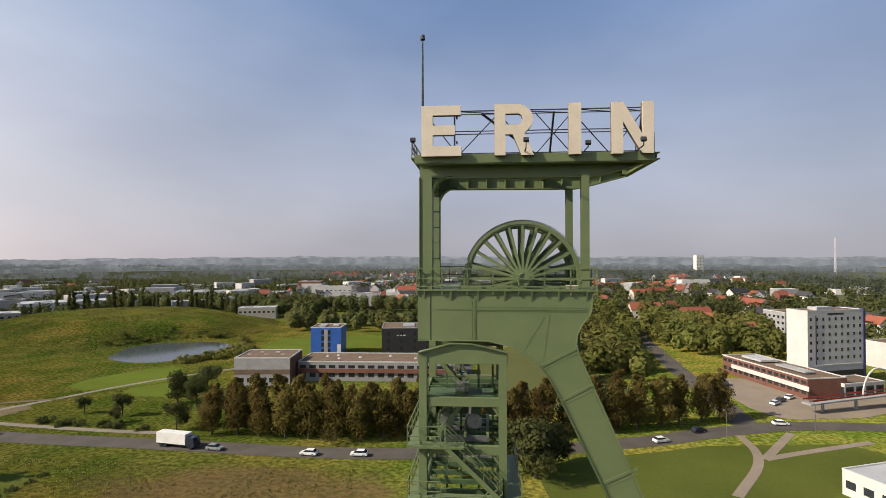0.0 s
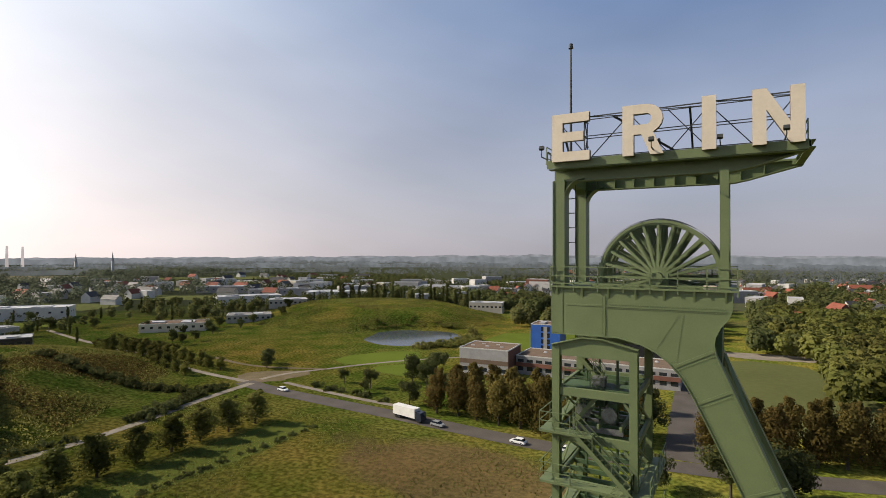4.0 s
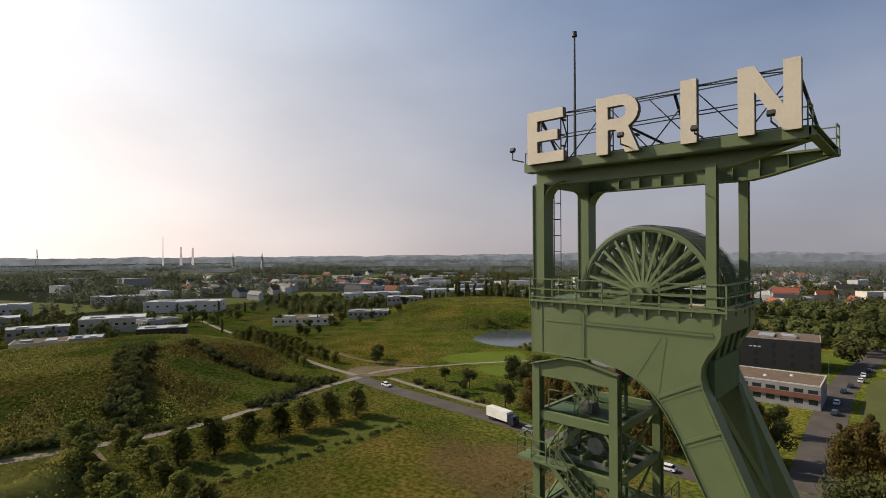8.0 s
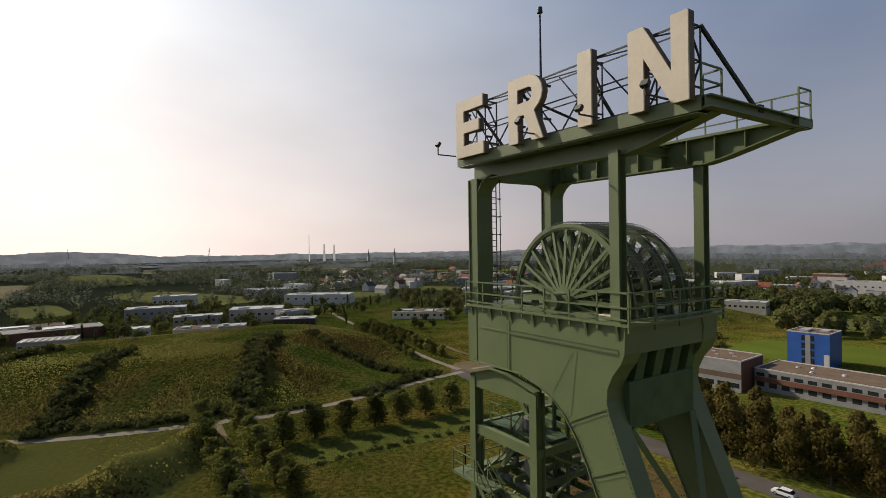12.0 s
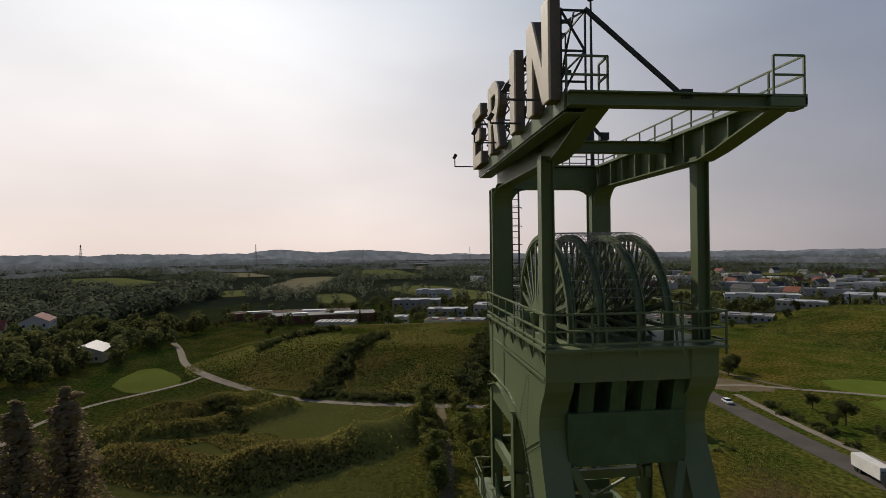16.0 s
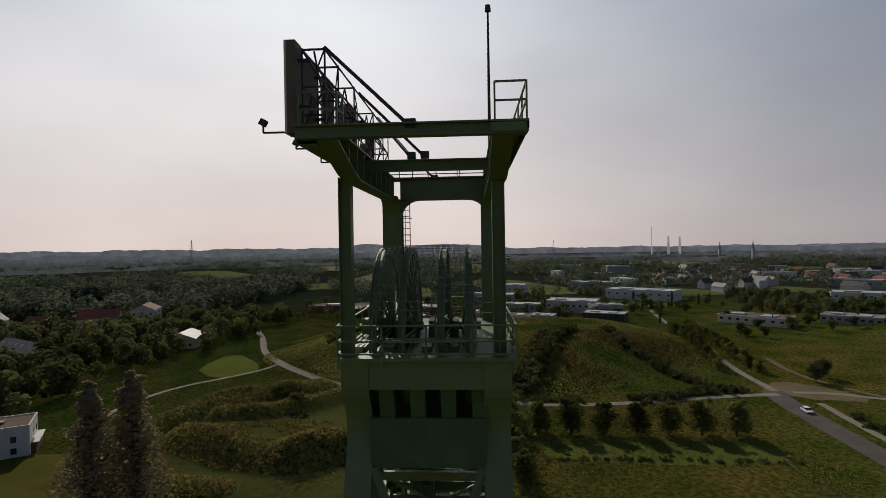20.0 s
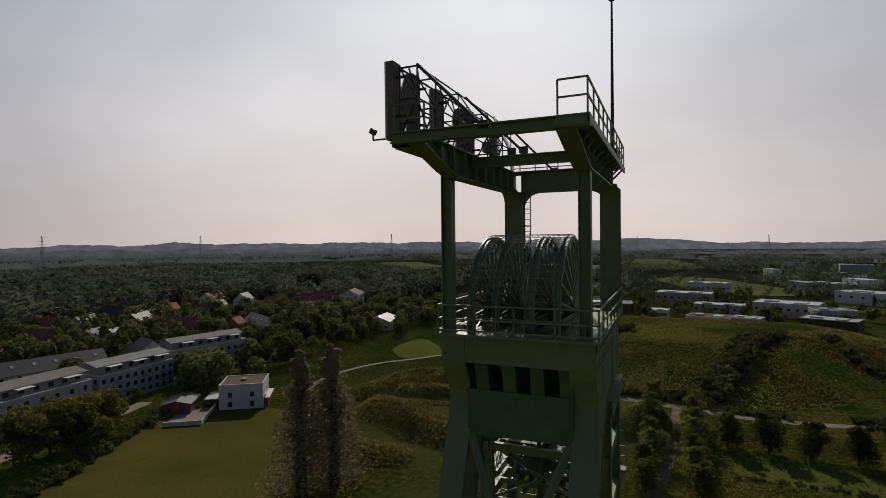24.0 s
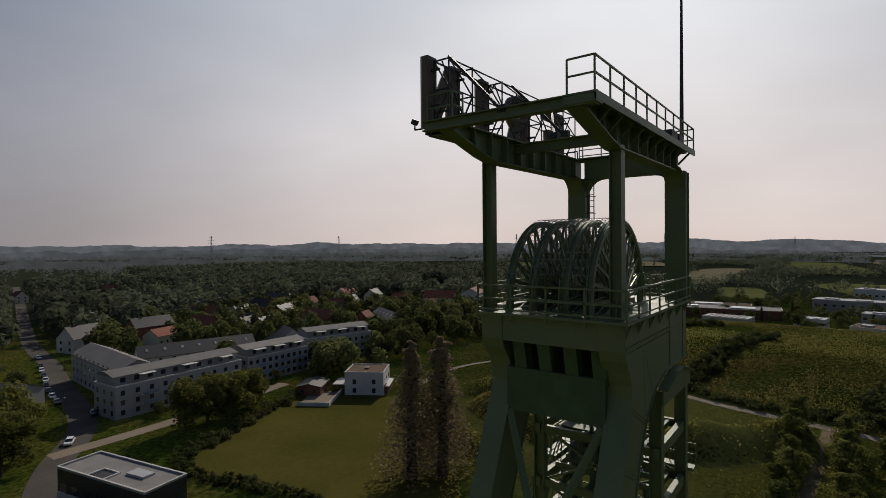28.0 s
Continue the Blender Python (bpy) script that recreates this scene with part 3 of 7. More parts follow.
# wheel deck with edge slab, brackets and railing
deck = part("wheel_deck", boxbm(-4.62, 4.75, -0.15, 5.8, 47.9, 48.0), GREEN, tower)
for k in range(7):
    x = -4.2 + k * 1.4
    for yo, yi in ((-0.15, 0.0), (5.8, 5.55)):
        bm = bmesh.new()
        v = [(x, yo, 47.9), (x, yi, 47.9), (x, yi, 47.35)]
        for dx in (-0.05, 0.05):
            for p in v:
                bm.verts.new((p[0] + dx, p[1], p[2]))
        bm.verts.ensure_lookup_table()
        bm.faces.new(bm.verts[0:3])
        bm.faces.new(bm.verts[3:6])
        for a, b in ((0, 1), (1, 2), (2, 0)):
            bm.faces.new((bm.verts[a], bm.verts[b], bm.verts[b + 3], bm.verts[a + 3]))
        part("deck_bracket", bm, GREEN, deck)


def railing(owner, pts, h, step, material=GREEN, rails=(0.5, 1.0), w=0.05):
    """Posts and rails along a line of points; each a part of owner."""
    done = set()
    for p, q in zip(pts, pts[1:]):
        p, q = Vector(p), Vector(q)
        n = max(1, round((q - p).length / step))
        for i in range(n + 1):
            c = p.lerp(q, i / n)
            if (round(c.x, 1), round(c.y, 1)) in done:
                continue
            done.add((round(c.x, 1), round(c.y, 1)))
            part("railing_post", barbm(c, c + Vector((0, 0, h)), w), material, owner)
        for r in rails:
            part("railing_rail", barbm(p + Vector((0, 0, h * r)), q + Vector((0, 0, h * r)), w), material, owner)


railing(deck, [(-4.6, -0.1, 47.7), (4.7, -0.1, 47.7), (4.7, 5.75, 47.7), (-4.6, 5.75, 47.7), (-4.6, -0.1, 47.7)], 1.36, 1.4, GREEN, (0.32, 0.62, 1.0), 0.06)
part("tool_box", boxbm(3.2, 3.8, 0.15, 0.5, 48.0, 48.2), LETTER, deck, "small pale box on the deck")

# four sheave wheels with spokes
HUB = (1.0, 48.5)


def ring_bm(cx, cz, r_out, r_in, y0, y1, n=56):
    bm = bmesh.new()
    rows = []
    for r, y in ((r_out, y0), (r_out, y1), (r_in, y1), (r_in, y0)):
        rows.append([bm.verts.new((cx + r * math.cos(2 * math.pi * i / n), y, cz + r * math.sin(2 * math.pi * i / n))) for i in range(n)])
    for a, b in zip(rows, rows[1:] + rows[:1]):
        for i in range(n):
            j = (i + 1) % n
            bm.faces.new((a[i], a[j], b[j], b[i]))
    return bm


wheel_rim = bm_mesh("rim", ring_bm(0, 0, 3.02, 2.86, -0.09, 0.09))
wheel_rim2 = bm_mesh("rim_flange", ring_bm(0, 0, 3.1, 2.95, -0.13, -0.09))
wheel_rim3 = bm_mesh("rim_flange", ring_bm(0, 0, 3.1, 2.95, 0.09, 0.13))
hub_me = bm_mesh("hub", tubebm((0, -0.3, 0), (0, 0.3, 0), 0.32, n=20))
spoke_a = bm_mesh("spoke", barbm((0.25, -0.26, 0), (2.9, -0.05, 0), 0.055, 0.13))
spoke_b = bm_mesh("spoke", barbm((0.25, 0.26, 0), (2.9, 0.05, 0), 0.055, 0.13))
for yy in (0.95, 1.95, 3.27, 4.22):
    wheel = part("sheave_wheel", tubebm((HUB[0], yy - 0.45, HUB[1]), (HUB[0], yy + 0.45, HUB[1]), 0.16, n=14), GREEN, tower, "spoked green rope sheave wheel")
    at = pose(HUB[0], yy, HUB[1])
    for me in (wheel_rim, wheel_rim2, wheel_rim3, hub_me):
        link(me.name.split(".")[0], me, GREEN, wheel, at)
    for k in range(24):
        link("spoke", spoke_a, GREEN, wheel, at @ pose(0, 0, 0, 0, k * 15, 0))
        link("spoke", spoke_b, GREEN, wheel, at @ pose(0, 0, 0, 0, k * 15 + 1.2, 0))
    bx = part("bearing_block", boxbm(0.45, 1.55, yy - 0.62, yy - 0.42, 48.0, 48.75), GREEN, tower)
    part("bearing_beam", boxbm(-2.4, 3.6, yy - 0.7, yy - 0.36, 47.99, 48.16), GREEN, tower)
part("axle_cap", tubebm((1.0, -0.02, 48.5), (1.0, 0.75, 48.5), 0.33, n=18), GREEN, tower)
part("bearing_block", boxbm(0.5, 1.5, 0.35, 0.72, 48.0, 48.7), GREEN, tower)
# wire guard over the wheels
bm = bmesh.new()
for k in range(27):
    a = radians(18 + k * 144 / 26)
    x, z = HUB[0] + 3.18 * math.cos(a), HUB[1] + 3.18 * math.sin(a)
    bar(bm, (x, 0.95, z), (x, 4.3, z), 0.016)
for yy in [0.95 + 0.223 * j for j in range(16)]:
    for k in range(26):
        a, b = radians(18 + k * 144 / 26), radians(18 + (k + 1) * 144 / 26)
        bar(bm, (HUB[0] + 3.18 * math.cos(a), yy, HUB[1] + 3.18 * math.sin(a)), (HUB[0] + 3.18 * math.cos(b), yy, HUB[1] + 3.18 * math.sin(b)), 0.014)
part("wire_guard", bm, WIRE, tower, "fine wire mesh guard over the wheels")
for yy in (0.95, 2.0, 3.1, 4.35, 5.25):
    for s in (-1, 1):
        part("guard_hoop", barbm((HUB[0] + s * 3.3, yy, 48.0), (HUB[0] + s * 3.05, yy, 49.3), 0.06), GREEN, tower)
for z in (48.55, 49.0):
    for s in (-3.3, 3.25):
        part("guard_rail", barbm((HUB[0] + s, 0.95, z), (HUB[0] + s, 5.25, z), 0.045), GREEN, tower)

# portal columns and posts above the deck
for ya, yp in ((0.08, 0.12), (4.88, 5.25)):
    portal = part("portal_column", boxbm(-4.45, -3.85, ya, ya + 0.8, 48.0, 53.95), GREEN, tower)
    for dx in (-4.5, -3.86):
        part("column_flange", boxbm(dx, dx + 0.05, ya - 0.06, ya + 0.86, 48.0, 53.9), GREEN, portal)
    # rounded gusset towards the beam
    poly = [(-3.85, 54.0), (-3.85, 52.9)] + [(-3.85 + 1.1 - 1.1 * math.cos(radians(a)), 52.9 + 1.1 * math.sin(radians(a)) - 0.0) for a in (15, 30, 45, 60, 75, 90)]
    part("corner_gusset", plate(bmesh.new(), poly, ya + 0.2, ya + 0.6), GREEN, portal)
    part("gusset_flange", flange(bmesh.new(), poly[1:], ya - 0.02, ya + 0.82, 0.04), GREEN, portal)
    post = part("post", ibeam(bmesh.new(), (4.14, yp, 48.0), (4.14, yp, 54.0), 0.40, 0.42, 0.03), GREEN, tower)
    part("post_foot", boxbm(3.88, 4.40, yp - 0.26, yp + 0.26, 48.0, 48.05), GREEN, post)
# side portal in the plane x = -4.15: beam with rounded corners
poly = [(0.9, 53.0)] + [(0.9 + 0.9 - 0.9 * math.cos(radians(a)), 53.0 + 0.9 * math.sin(radians(a))) for a in (15, 30, 45, 60, 75, 90)] \
    + [(5.1 - 0.9 + 0.9 * math.cos(radians(a)), 53.0 + 0.9 * math.sin(radians(a))) for a in (90, 75, 60, 45, 30, 15, 0)] + [(5.1, 54.9), (0.9, 54.9)]
bm = plate(bmesh.new(), [(-y, z) for y, z in poly], -0.3, 0.3)
bmesh.ops.transform(bm, matrix=pose(-4.15, 0, 0, 0, 0, -90), verts=bm.verts)
part("side_portal_beam", bm, GREEN, tower)

# top girders, letter platform
for ya, nm, xe in ((0.2, "front_top_girder", 7.5), (5.0, "rear_top_girder", 7.7)):
    LOWER = [(-4.5, 53.9), (4.5, 53.85), (5.3, 54.0), (xe, 54.62), (xe, 54.9), (-4.5, 54.9)]
    g = part(nm, plate(bmesh.new(), LOWER, ya + 0.22, ya + 0.26), GREEN, tower)
    part("bottom_flange", flange(bmesh.new(), LOWER[:4], ya - 0.06, ya + 0.54, 0.05), GREEN, g)
    part("top_flange", boxbm(-4.5, xe, ya - 0.06, ya + 0.54, 54.87, 54.92), GREEN, g)
    for k in range(9):
        x = -3.2 + k * 1.15
        zb = 53.88 if x < 4.5 else 53.85 + (x - 4.5) * 0.25
        for s in ((-1, 1) if ya > 1 else (1,)):
            part("stiffener", boxbm(x - 0.02, x + 0.02, min(ya + 0.24, ya + 0.24 + s * 0.26), max(ya + 0.24, ya + 0.24 + s * 0.26), zb, 54.88), GREEN, g)
plat = part("letter_platform", boxbm(-4.65, 7.5, -0.4, 0.14, 54.9, 54.97), GREEN, tower)
part("fascia", boxbm(-4.68, 7.54, -0.45, -0.4, 54.55, 55.0), GREEN, plat)
part("soffit_plate", boxbm(-4.6, 7.4, -0.39, 0.15, 54.5, 54.54), GREEN, plat)
walkway = part("rear_walkway", boxbm(-4.9, 7.82, 4.98, 5.9, 54.92, 54.98), GREEN, tower)
part("fascia", boxbm(-4.92, 7.84, 5.86, 5.92, 54.72, 54.98), GREEN, walkway)
for k in range(10):
    x = -4.3 + k * 1.18
    bm = bmesh.new()
    bar(bm, (x, 5.86, 54.85), (x, 5.3, 54.3), 0.08)
    part("walkway_bracket", bm, GREEN, walkway)
side = part("side_walkway", boxbm(-4.95, -3.6, 0.14, 5.0, 54.92, 54.98), GREEN, tower)
for x, z0, z1, nm in ((7.62, 54.62, 54.98, "end_beam"), (2.6, 54.4, 54.8, "middle_beam")):
    bm = bmesh.new()
    ibeam(bm, (x, -0.38 if nm == "end_beam" else 0.3, (z0 + z1) / 2), (x, 5.85 if nm == "end_beam" else 5.2, (z0 + z1) / 2), 0.36, z1 - z0, 0.04)
    part(nm, bm, GREEN, tower)
part("platform_corner", boxbm(7.3, 7.84, 4.9, 5.91, 54.66, 54.9), GREEN, tower)
part("platform_corner", boxbm(7.0, 7.52, -0.39, 0.5, 54.68, 54.89), GREEN, tower)
railing(walkway, [(7.78, 5.02, 54.98), (7.8, 5.86, 54.98), (-4.88, 5.86, 54.98), (-4.9, 5.02, 54.98)], 1.0, 1.3, GREEN, (0.5, 1.0), 0.05)
railing(side, [(-4.9, 5.0, 54.98), (-4.9, 0.2, 54.98)], 0.95, 1.2, GREEN, (0.33, 0.66, 1.0), 0.045)
railing(side, [(-3.65, 0.9, 54.98), (-3.65, 5.1, 54.98)], 0.6, 1.4, GREEN, (1.0,), 0.045)
railing(plat, [(7.5, -0.36, 54.98), (7.5, 0.72, 54.98), (6.9, 0.74, 54.98)], 0.95, 1.0, GREEN, (0.5, 1.0), 0.05)
railing(plat, [(-4.66, -0.36, 54.98), (-4.66, 0.2, 54.98)], 0.55, 0.8, STEEL, (1.0,), 0.04)
for x0, x1 in ((-1.6, -0.7), (-2.5, -1.9)):
    part("equipment_box", boxbm(x0, x1, 5.5, 5.9, 54.98, 55.3), STEEL, walkway)

# ladder with hoops beside the portal column
ladder = part("ladder", boxbm(-4.02, -3.98, 0.98, 1.02, 48.0, 54.9), STEEL, tower)
part("ladder_rail", boxbm(-4.02, -3.98, 1.32, 1.36, 48.0, 54.9), STEEL, ladder)
for k in range(22):
    part("rung", boxbm(-4.015, -3.985, 1.02, 1.32, 48.3 + k * 0.3, 48.33 + k * 0.3), STEEL, ladder)
for k in range(6):
    bm = bmesh.new()
    z = 49.6 + k * 0.85
    pts = [(-4.0 + 0.5 * math.sin(radians(a)), 1.17 - 0.26 * math.cos(radians(a)), z) for a in range(0, 181, 30)]
    sweep(bm, pts, 0.03)
    part("cage_hoop", bm, STEEL, ladder)
part("cage_strip", barbm((-3.5, 1.17, 49.5), (-3.5, 1.17, 53.9), 0.03), STEEL, ladder)

# mast
mast = part("mast", tubebm((-4.92, 5.33, 54.9), (-4.92, 5.33, 63.4), 0.10, n=10, r2=0.05), STEEL, tower, "tall dark lightning mast")
part("mast_head", tubebm((-4.92, 5.33, 63.4), (-4.92, 5.33, 63.7), 0.16, n=12, r2=0.13), STEEL, mast)
part("mast_base", boxbm(-5.1, -4.74, 5.15, 5.51, 54.9, 55.15), STEEL, mast)

# letters
LY0, LY1, LZ0, LZ1 = -0.98, -0.66, 54.85, 57.45


def letter(label, polys):
    ob = thing("sign_letter", label, "letter", frame_place(), "letters of the rooftop sign")
    for i, poly in enumerate(polys):
        out = [(x, LZ0 + z * (LZ1 - LZ0)) for x, z in poly]
        bm = plate(bmesh.new(), out, LY0, LY0 + 0.06)
        bmesh.ops.recalc_face_normals(bm, faces=bm.faces)
        bmesh.ops.bevel(bm, geom=[e for e in bm.edges if all(abs(v.co.y - LY0) < 0.001 for v in e.verts)], offset=0.02, segments=1)
        part("letter_face" if i == 0 else "letter_stroke", bm, LETTER, ob)
        bm = plate(bmesh.new(), out, LY0 + 0.06, LY1)
        bmesh.ops.recalc_face_normals(bm, faces=bm.faces)
        part("letter_shell", bm, SHELL, ob, "brown weathered sheet sides and back")
    for x in (min(p[0] for p in polys[0]) + 0.25, max(p[0] for q in polys for p in q) - 0.25):
        part("mounting_bracket", boxbm(x - 0.04, x + 0.04, LY1, -0.3, 55.6, 55.68), STEEL, ob)
        part("mounting_bracket", boxbm(x - 0.04, x + 0.04, LY1, -0.3, 56.9, 56.98), STEEL, ob)
    return ob


E0 = -4.27
letter("large cream sheet-metal letter E of the rooftop sign", [
    [(E0, 0), (E0 + 2.05, 0), (E0 + 2.05, 0.2), (E0 + 0.58, 0.2), (E0 + 0.58, 0.42), (E0 + 1.72, 0.42), (E0 + 1.72, 0.61), (E0 + 0.58, 0.61), (E0 + 0.58, 0.81), (E0 + 2.02, 0.81), (E0 + 2.02, 1), (E0, 1)]])
R0 = -0.52
outer = [(R0 + 1.02, 1.0)] + [(R0 + 1.10 + 0.86 * math.cos(radians(a)), 0.71 + 0.29 * math.sin(radians(a))) for a in (75, 55, 35, 15, -5, -25, -45)]
inner = [(R0 + 1.35, 0.64), (R0 + 1.42, 0.72), (R0 + 1.35, 0.79), (R0 + 1.22, 0.815)]
letter("large cream sheet-metal letter R of the rooftop sign", [
    [(R0, 0), (R0 + 0.55, 0), (R0 + 0.55, 0.40), (R0 + 0.55, 0.60), (R0 + 0.55, 0.82), (R0 + 0.55, 1), (R0, 1)],
    [(R0 + 0.55, 0.815), (R0 + 1.22, 0.815), (R0 + 1.35, 0.79), (R0 + 1.42, 0.72), (R0 + 1.35, 0.64), (R0 + 1.22, 0.60), (R0 + 0.55, 0.60), (R0 + 0.55, 0.41), (R0 + 0.92, 0.41), (R0 + 1.36, 0.0), (R0 + 1.98, 0.0), (R0 + 1.50, 0.44), (R0 + 1.75, 0.52)]
    + [(R0 + 1.10 + 0.86 * math.cos(radians(a)), 0.71 + 0.29 * math.sin(radians(a))) for a in (-25, -5, 15, 35, 55, 75)] + [(R0 + 1.02, 1.0), (R0 + 0.55, 1.0)]])
letter("large cream sheet-metal letter I of the rooftop sign", [[(3.2, 0), (3.82, 0), (3.82, 1), (3.2, 1)]])
N0 = 5.32
letter("large cream sheet-metal letter N of the rooftop sign", [
    [(N0, 0), (N0 + 0.56, 0), (N0 + 0.56, 0.62), (N0 + 1.5, 0), (N0 + 2.05, 0), (N0 + 2.05, 1), (N0 + 1.5, 1), (N0 + 1.5, 0.37), (N0 + 0.56, 1), (N0, 1)]])

# lattice behind the letters
frame_sign = part("sign_lattice", barbm((-4.1, -0.35, 57.25), (7.1, -0.35, 57.25), 0.055), STEEL, tower, "dark steel lattice behind the letters")
for y, z in ((0.3, 57.25), (-0.35, 56.2), (0.3, 56.2), (-0.35, 55.05), (0.3, 55.05)):
    part("lattice_chord", barbm((-4.1, y, z), (7.1, y, z), 0.042), STEEL, frame_sign)
XS = [-4.1, -2.6, -0.2, 3.4, 5.6, 7.1]
for i, x in enumerate(XS):
    for y in (-0.35, 0.3):
        part("lattice_post", barbm((x, y, 54.97), (x, y, 57.3), 0.045), STEEL, frame_sign)
    for z in (55.4, 56.2, 57.25):
        part("lattice_tie", barbm((x, -0.35, z), (x, 0.3, z - 0.0), 0.05), STEEL, frame_sign)
    part("lattice_diagonal", barbm((x, -0.35, 55.0), (x, 0.3, 56.2), 0.05), STEEL, frame_sign)
    part("lattice_diagonal", barbm((x, 0.3, 56.2), (x, -0.35, 57.25), 0.05), STEEL, frame_sign)
for xa, za, xb, zb in ((-4.1, 57.2, -2.4, 55.0), (-2.4, 55.0, -0.3, 57.2), (1.6, 55.0, 3.5, 57.2), (1.6, 57.2, 3.5, 55.0), (3.5, 57.2, 5.4, 55.0), (5.4, 55.0, 7.1, 57.2), (-0.3, 57.2, 1.6, 55.0)):
    part("lattice_diagonal", barbm((xa, 0.0, za), (xb, 0.0, zb), 0.045), STEEL, frame_sign)
for xa, xb in zip(XS, XS[1:]):
    part("lattice_diagonal", barbm((xa, -0.35, 57.25), (xb, 0.3, 57.25), 0.04), STEEL, frame_sign)
for x, xf, yf in ((7.1, 7.55, 2.75), (2.6, 2.6, 2.7), (-1.2, 2.5, 2.2), (-4.1, -4.0, 2.6)):
    part("sign_stay", barbm((x, 0.3, 57.3), (xf, yf, 54.9), 0.10), STEEL, frame_sign)
    part("stay_foot", boxbm(xf - 0.12, xf + 0.12, yf - 0.15, yf + 0.15, 54.85, 55.1), STEEL, frame_sign)

# floodlights on arms in front of the letters
for x, y, z in ((-4.6, -1.6, 55.48), (1.0, -1.6, 55.4), (4.0, -1.6, 55.2), (6.6, -1.7, 55.3)):
    fl = part("floodlight_arm", barbm((x, -0.6, 55.05), (x, y, 55.05), 0.05), STEEL, tower)
    part("floodlight_post", barbm((x, y, 55.05), (x, y, z), 0.045), STEEL, fl)
    bm = boxbm(-0.13, 0.13, -0.07, 0.08, -0.10, 0.10)
    bmesh.ops.bevel(bm, geom=bm.edges[:], offset=0.03, segments=1)
    bmesh.ops.transform(bm, matrix=pose(x, y, z + 0.05, -30), verts=bm.verts)
    part("floodlight_housing", bm, STEEL, fl)

# ---- shaft tower under the wheels ----
shaft = thing("shaft_frame", "green steel shaft guide frame with landings and stairs under the wheels", "steel frame", frame_place(-0.2))
X0, X1, SY0, SY1 = -4.5, 0.08, 0.0, 5.6
HOOD = [(-4.55, 44.08), (0.14, 44.08), (0.14, 44.72), (-1.7, 45.14), (-2.8, 45.16), (-4.55, 44.66)]
for ya in (0.0, 5.69):
    h = part("hood_plate", plate(bmesh.new(), HOOD, ya, ya + 0.06), GREEN, shaft)
part("hood_flange", flange(bmesh.new(), HOOD[2:6], -0.17, 0.23, 0.05), GREEN, shaft)
part("hood_flange", flange(bmesh.new(), HOOD[2:6], 5.52, 5.92, 0.05), GREEN, shaft)
for x in (X0 + 0.2, X1 - 0.2):
    for y in (SY0 + 0.2, SY1 - 0.2):
        part("corner_column", ibeam(bmesh.new(), (x, y, BASE), (x, y, 44.6), 0.42, 0.5, 0.04), GREEN, shaft)
LEVELS = [42.1, 39.6, 37.0, 34.3, 31.6, 28.9, 26.2, 23.5, 20.8, 18.1, 15.4, 12.7, 10.0]
for i, z in enumerate(LEVELS):
    for y in (SY0 + 0.15, SY1 - 0.15):
        part("cross_beam", boxbm(X0, X1, y - 0.12, y + 0.12, z - 0.25, z + 0.2), GREEN, shaft)
    for x in (X0 + 0.15, X1 - 0.15):
        part("side_beam", boxbm(x - 0.1, x + 0.1, SY0 + 0.3, SY1 - 0.3, z - 0.2, z + 0.15), GREEN, shaft)
    if i < 4:
        for x, y in ((X0 + 0.75, SY0 + 0.15), (X1 - 0.75, SY0 + 0.15)):
            s = 1 if x < -2 else -1
            part("knee_brace", barbm((x, y, z - 0.2), (x - s * 0.35, y, z - 0.7), 0.14), GREEN, shaft)
        for x in (X0 + 0.2, X1 - 0.2):
            part("side_bracing", barbm((x, SY0 + 0.4, z), (x, SY1 - 0.4, z - 2.4), 0.1), GREEN, shaft)
            part("side_bracing", barbm((x, SY1 - 0.4, z), (x, SY0 + 0.4, z - 2.4), 0.1), GREEN, shaft)
        for k in range(4):
            yy = 1.0 + k * 1.25
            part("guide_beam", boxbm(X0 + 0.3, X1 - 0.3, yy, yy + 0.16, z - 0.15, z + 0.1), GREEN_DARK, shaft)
    elif i % 2 == 0:
        for x in (X0 + 0.2, X1 - 0.2):
            part("side_bracing", barbm((x, SY0 + 0.4, z), (x, SY1 - 0.4, z - 5.0), 0.12), GREEN, shaft)
        part("front_bracing", barbm((X0 + 0.3, SY0 + 0.15, z), (X1 - 0.3, SY0 + 0.15, z - 5.0), 0.12), GREEN, shaft)
# rope guides and inner beams use the green with shade painted in
for x in (-3.2, -2.4, -1.4, -0.6):
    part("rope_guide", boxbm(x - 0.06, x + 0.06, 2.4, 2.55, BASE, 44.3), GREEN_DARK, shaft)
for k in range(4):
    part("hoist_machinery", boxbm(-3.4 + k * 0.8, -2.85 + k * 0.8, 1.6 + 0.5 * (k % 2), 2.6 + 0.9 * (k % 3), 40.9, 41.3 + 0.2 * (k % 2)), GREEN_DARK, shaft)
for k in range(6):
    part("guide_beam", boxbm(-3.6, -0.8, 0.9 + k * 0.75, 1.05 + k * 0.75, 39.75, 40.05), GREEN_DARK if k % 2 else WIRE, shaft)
for x in (-3.3, -2.1, -0.9):
    part("guide_beam", boxbm(x - 0.07, x + 0.07, 0.6, 4.9, 40.06, 40.3), GREEN, shaft)
for x, y in ((-3.1, 1.3), (-1.6, 1.1), (-2.4, 3.4)):
    part("rope_pulley", tubebm((x, y, 40.75), (x, y + 0.14, 40.75), 0.42, n=16), WIRE, shaft)


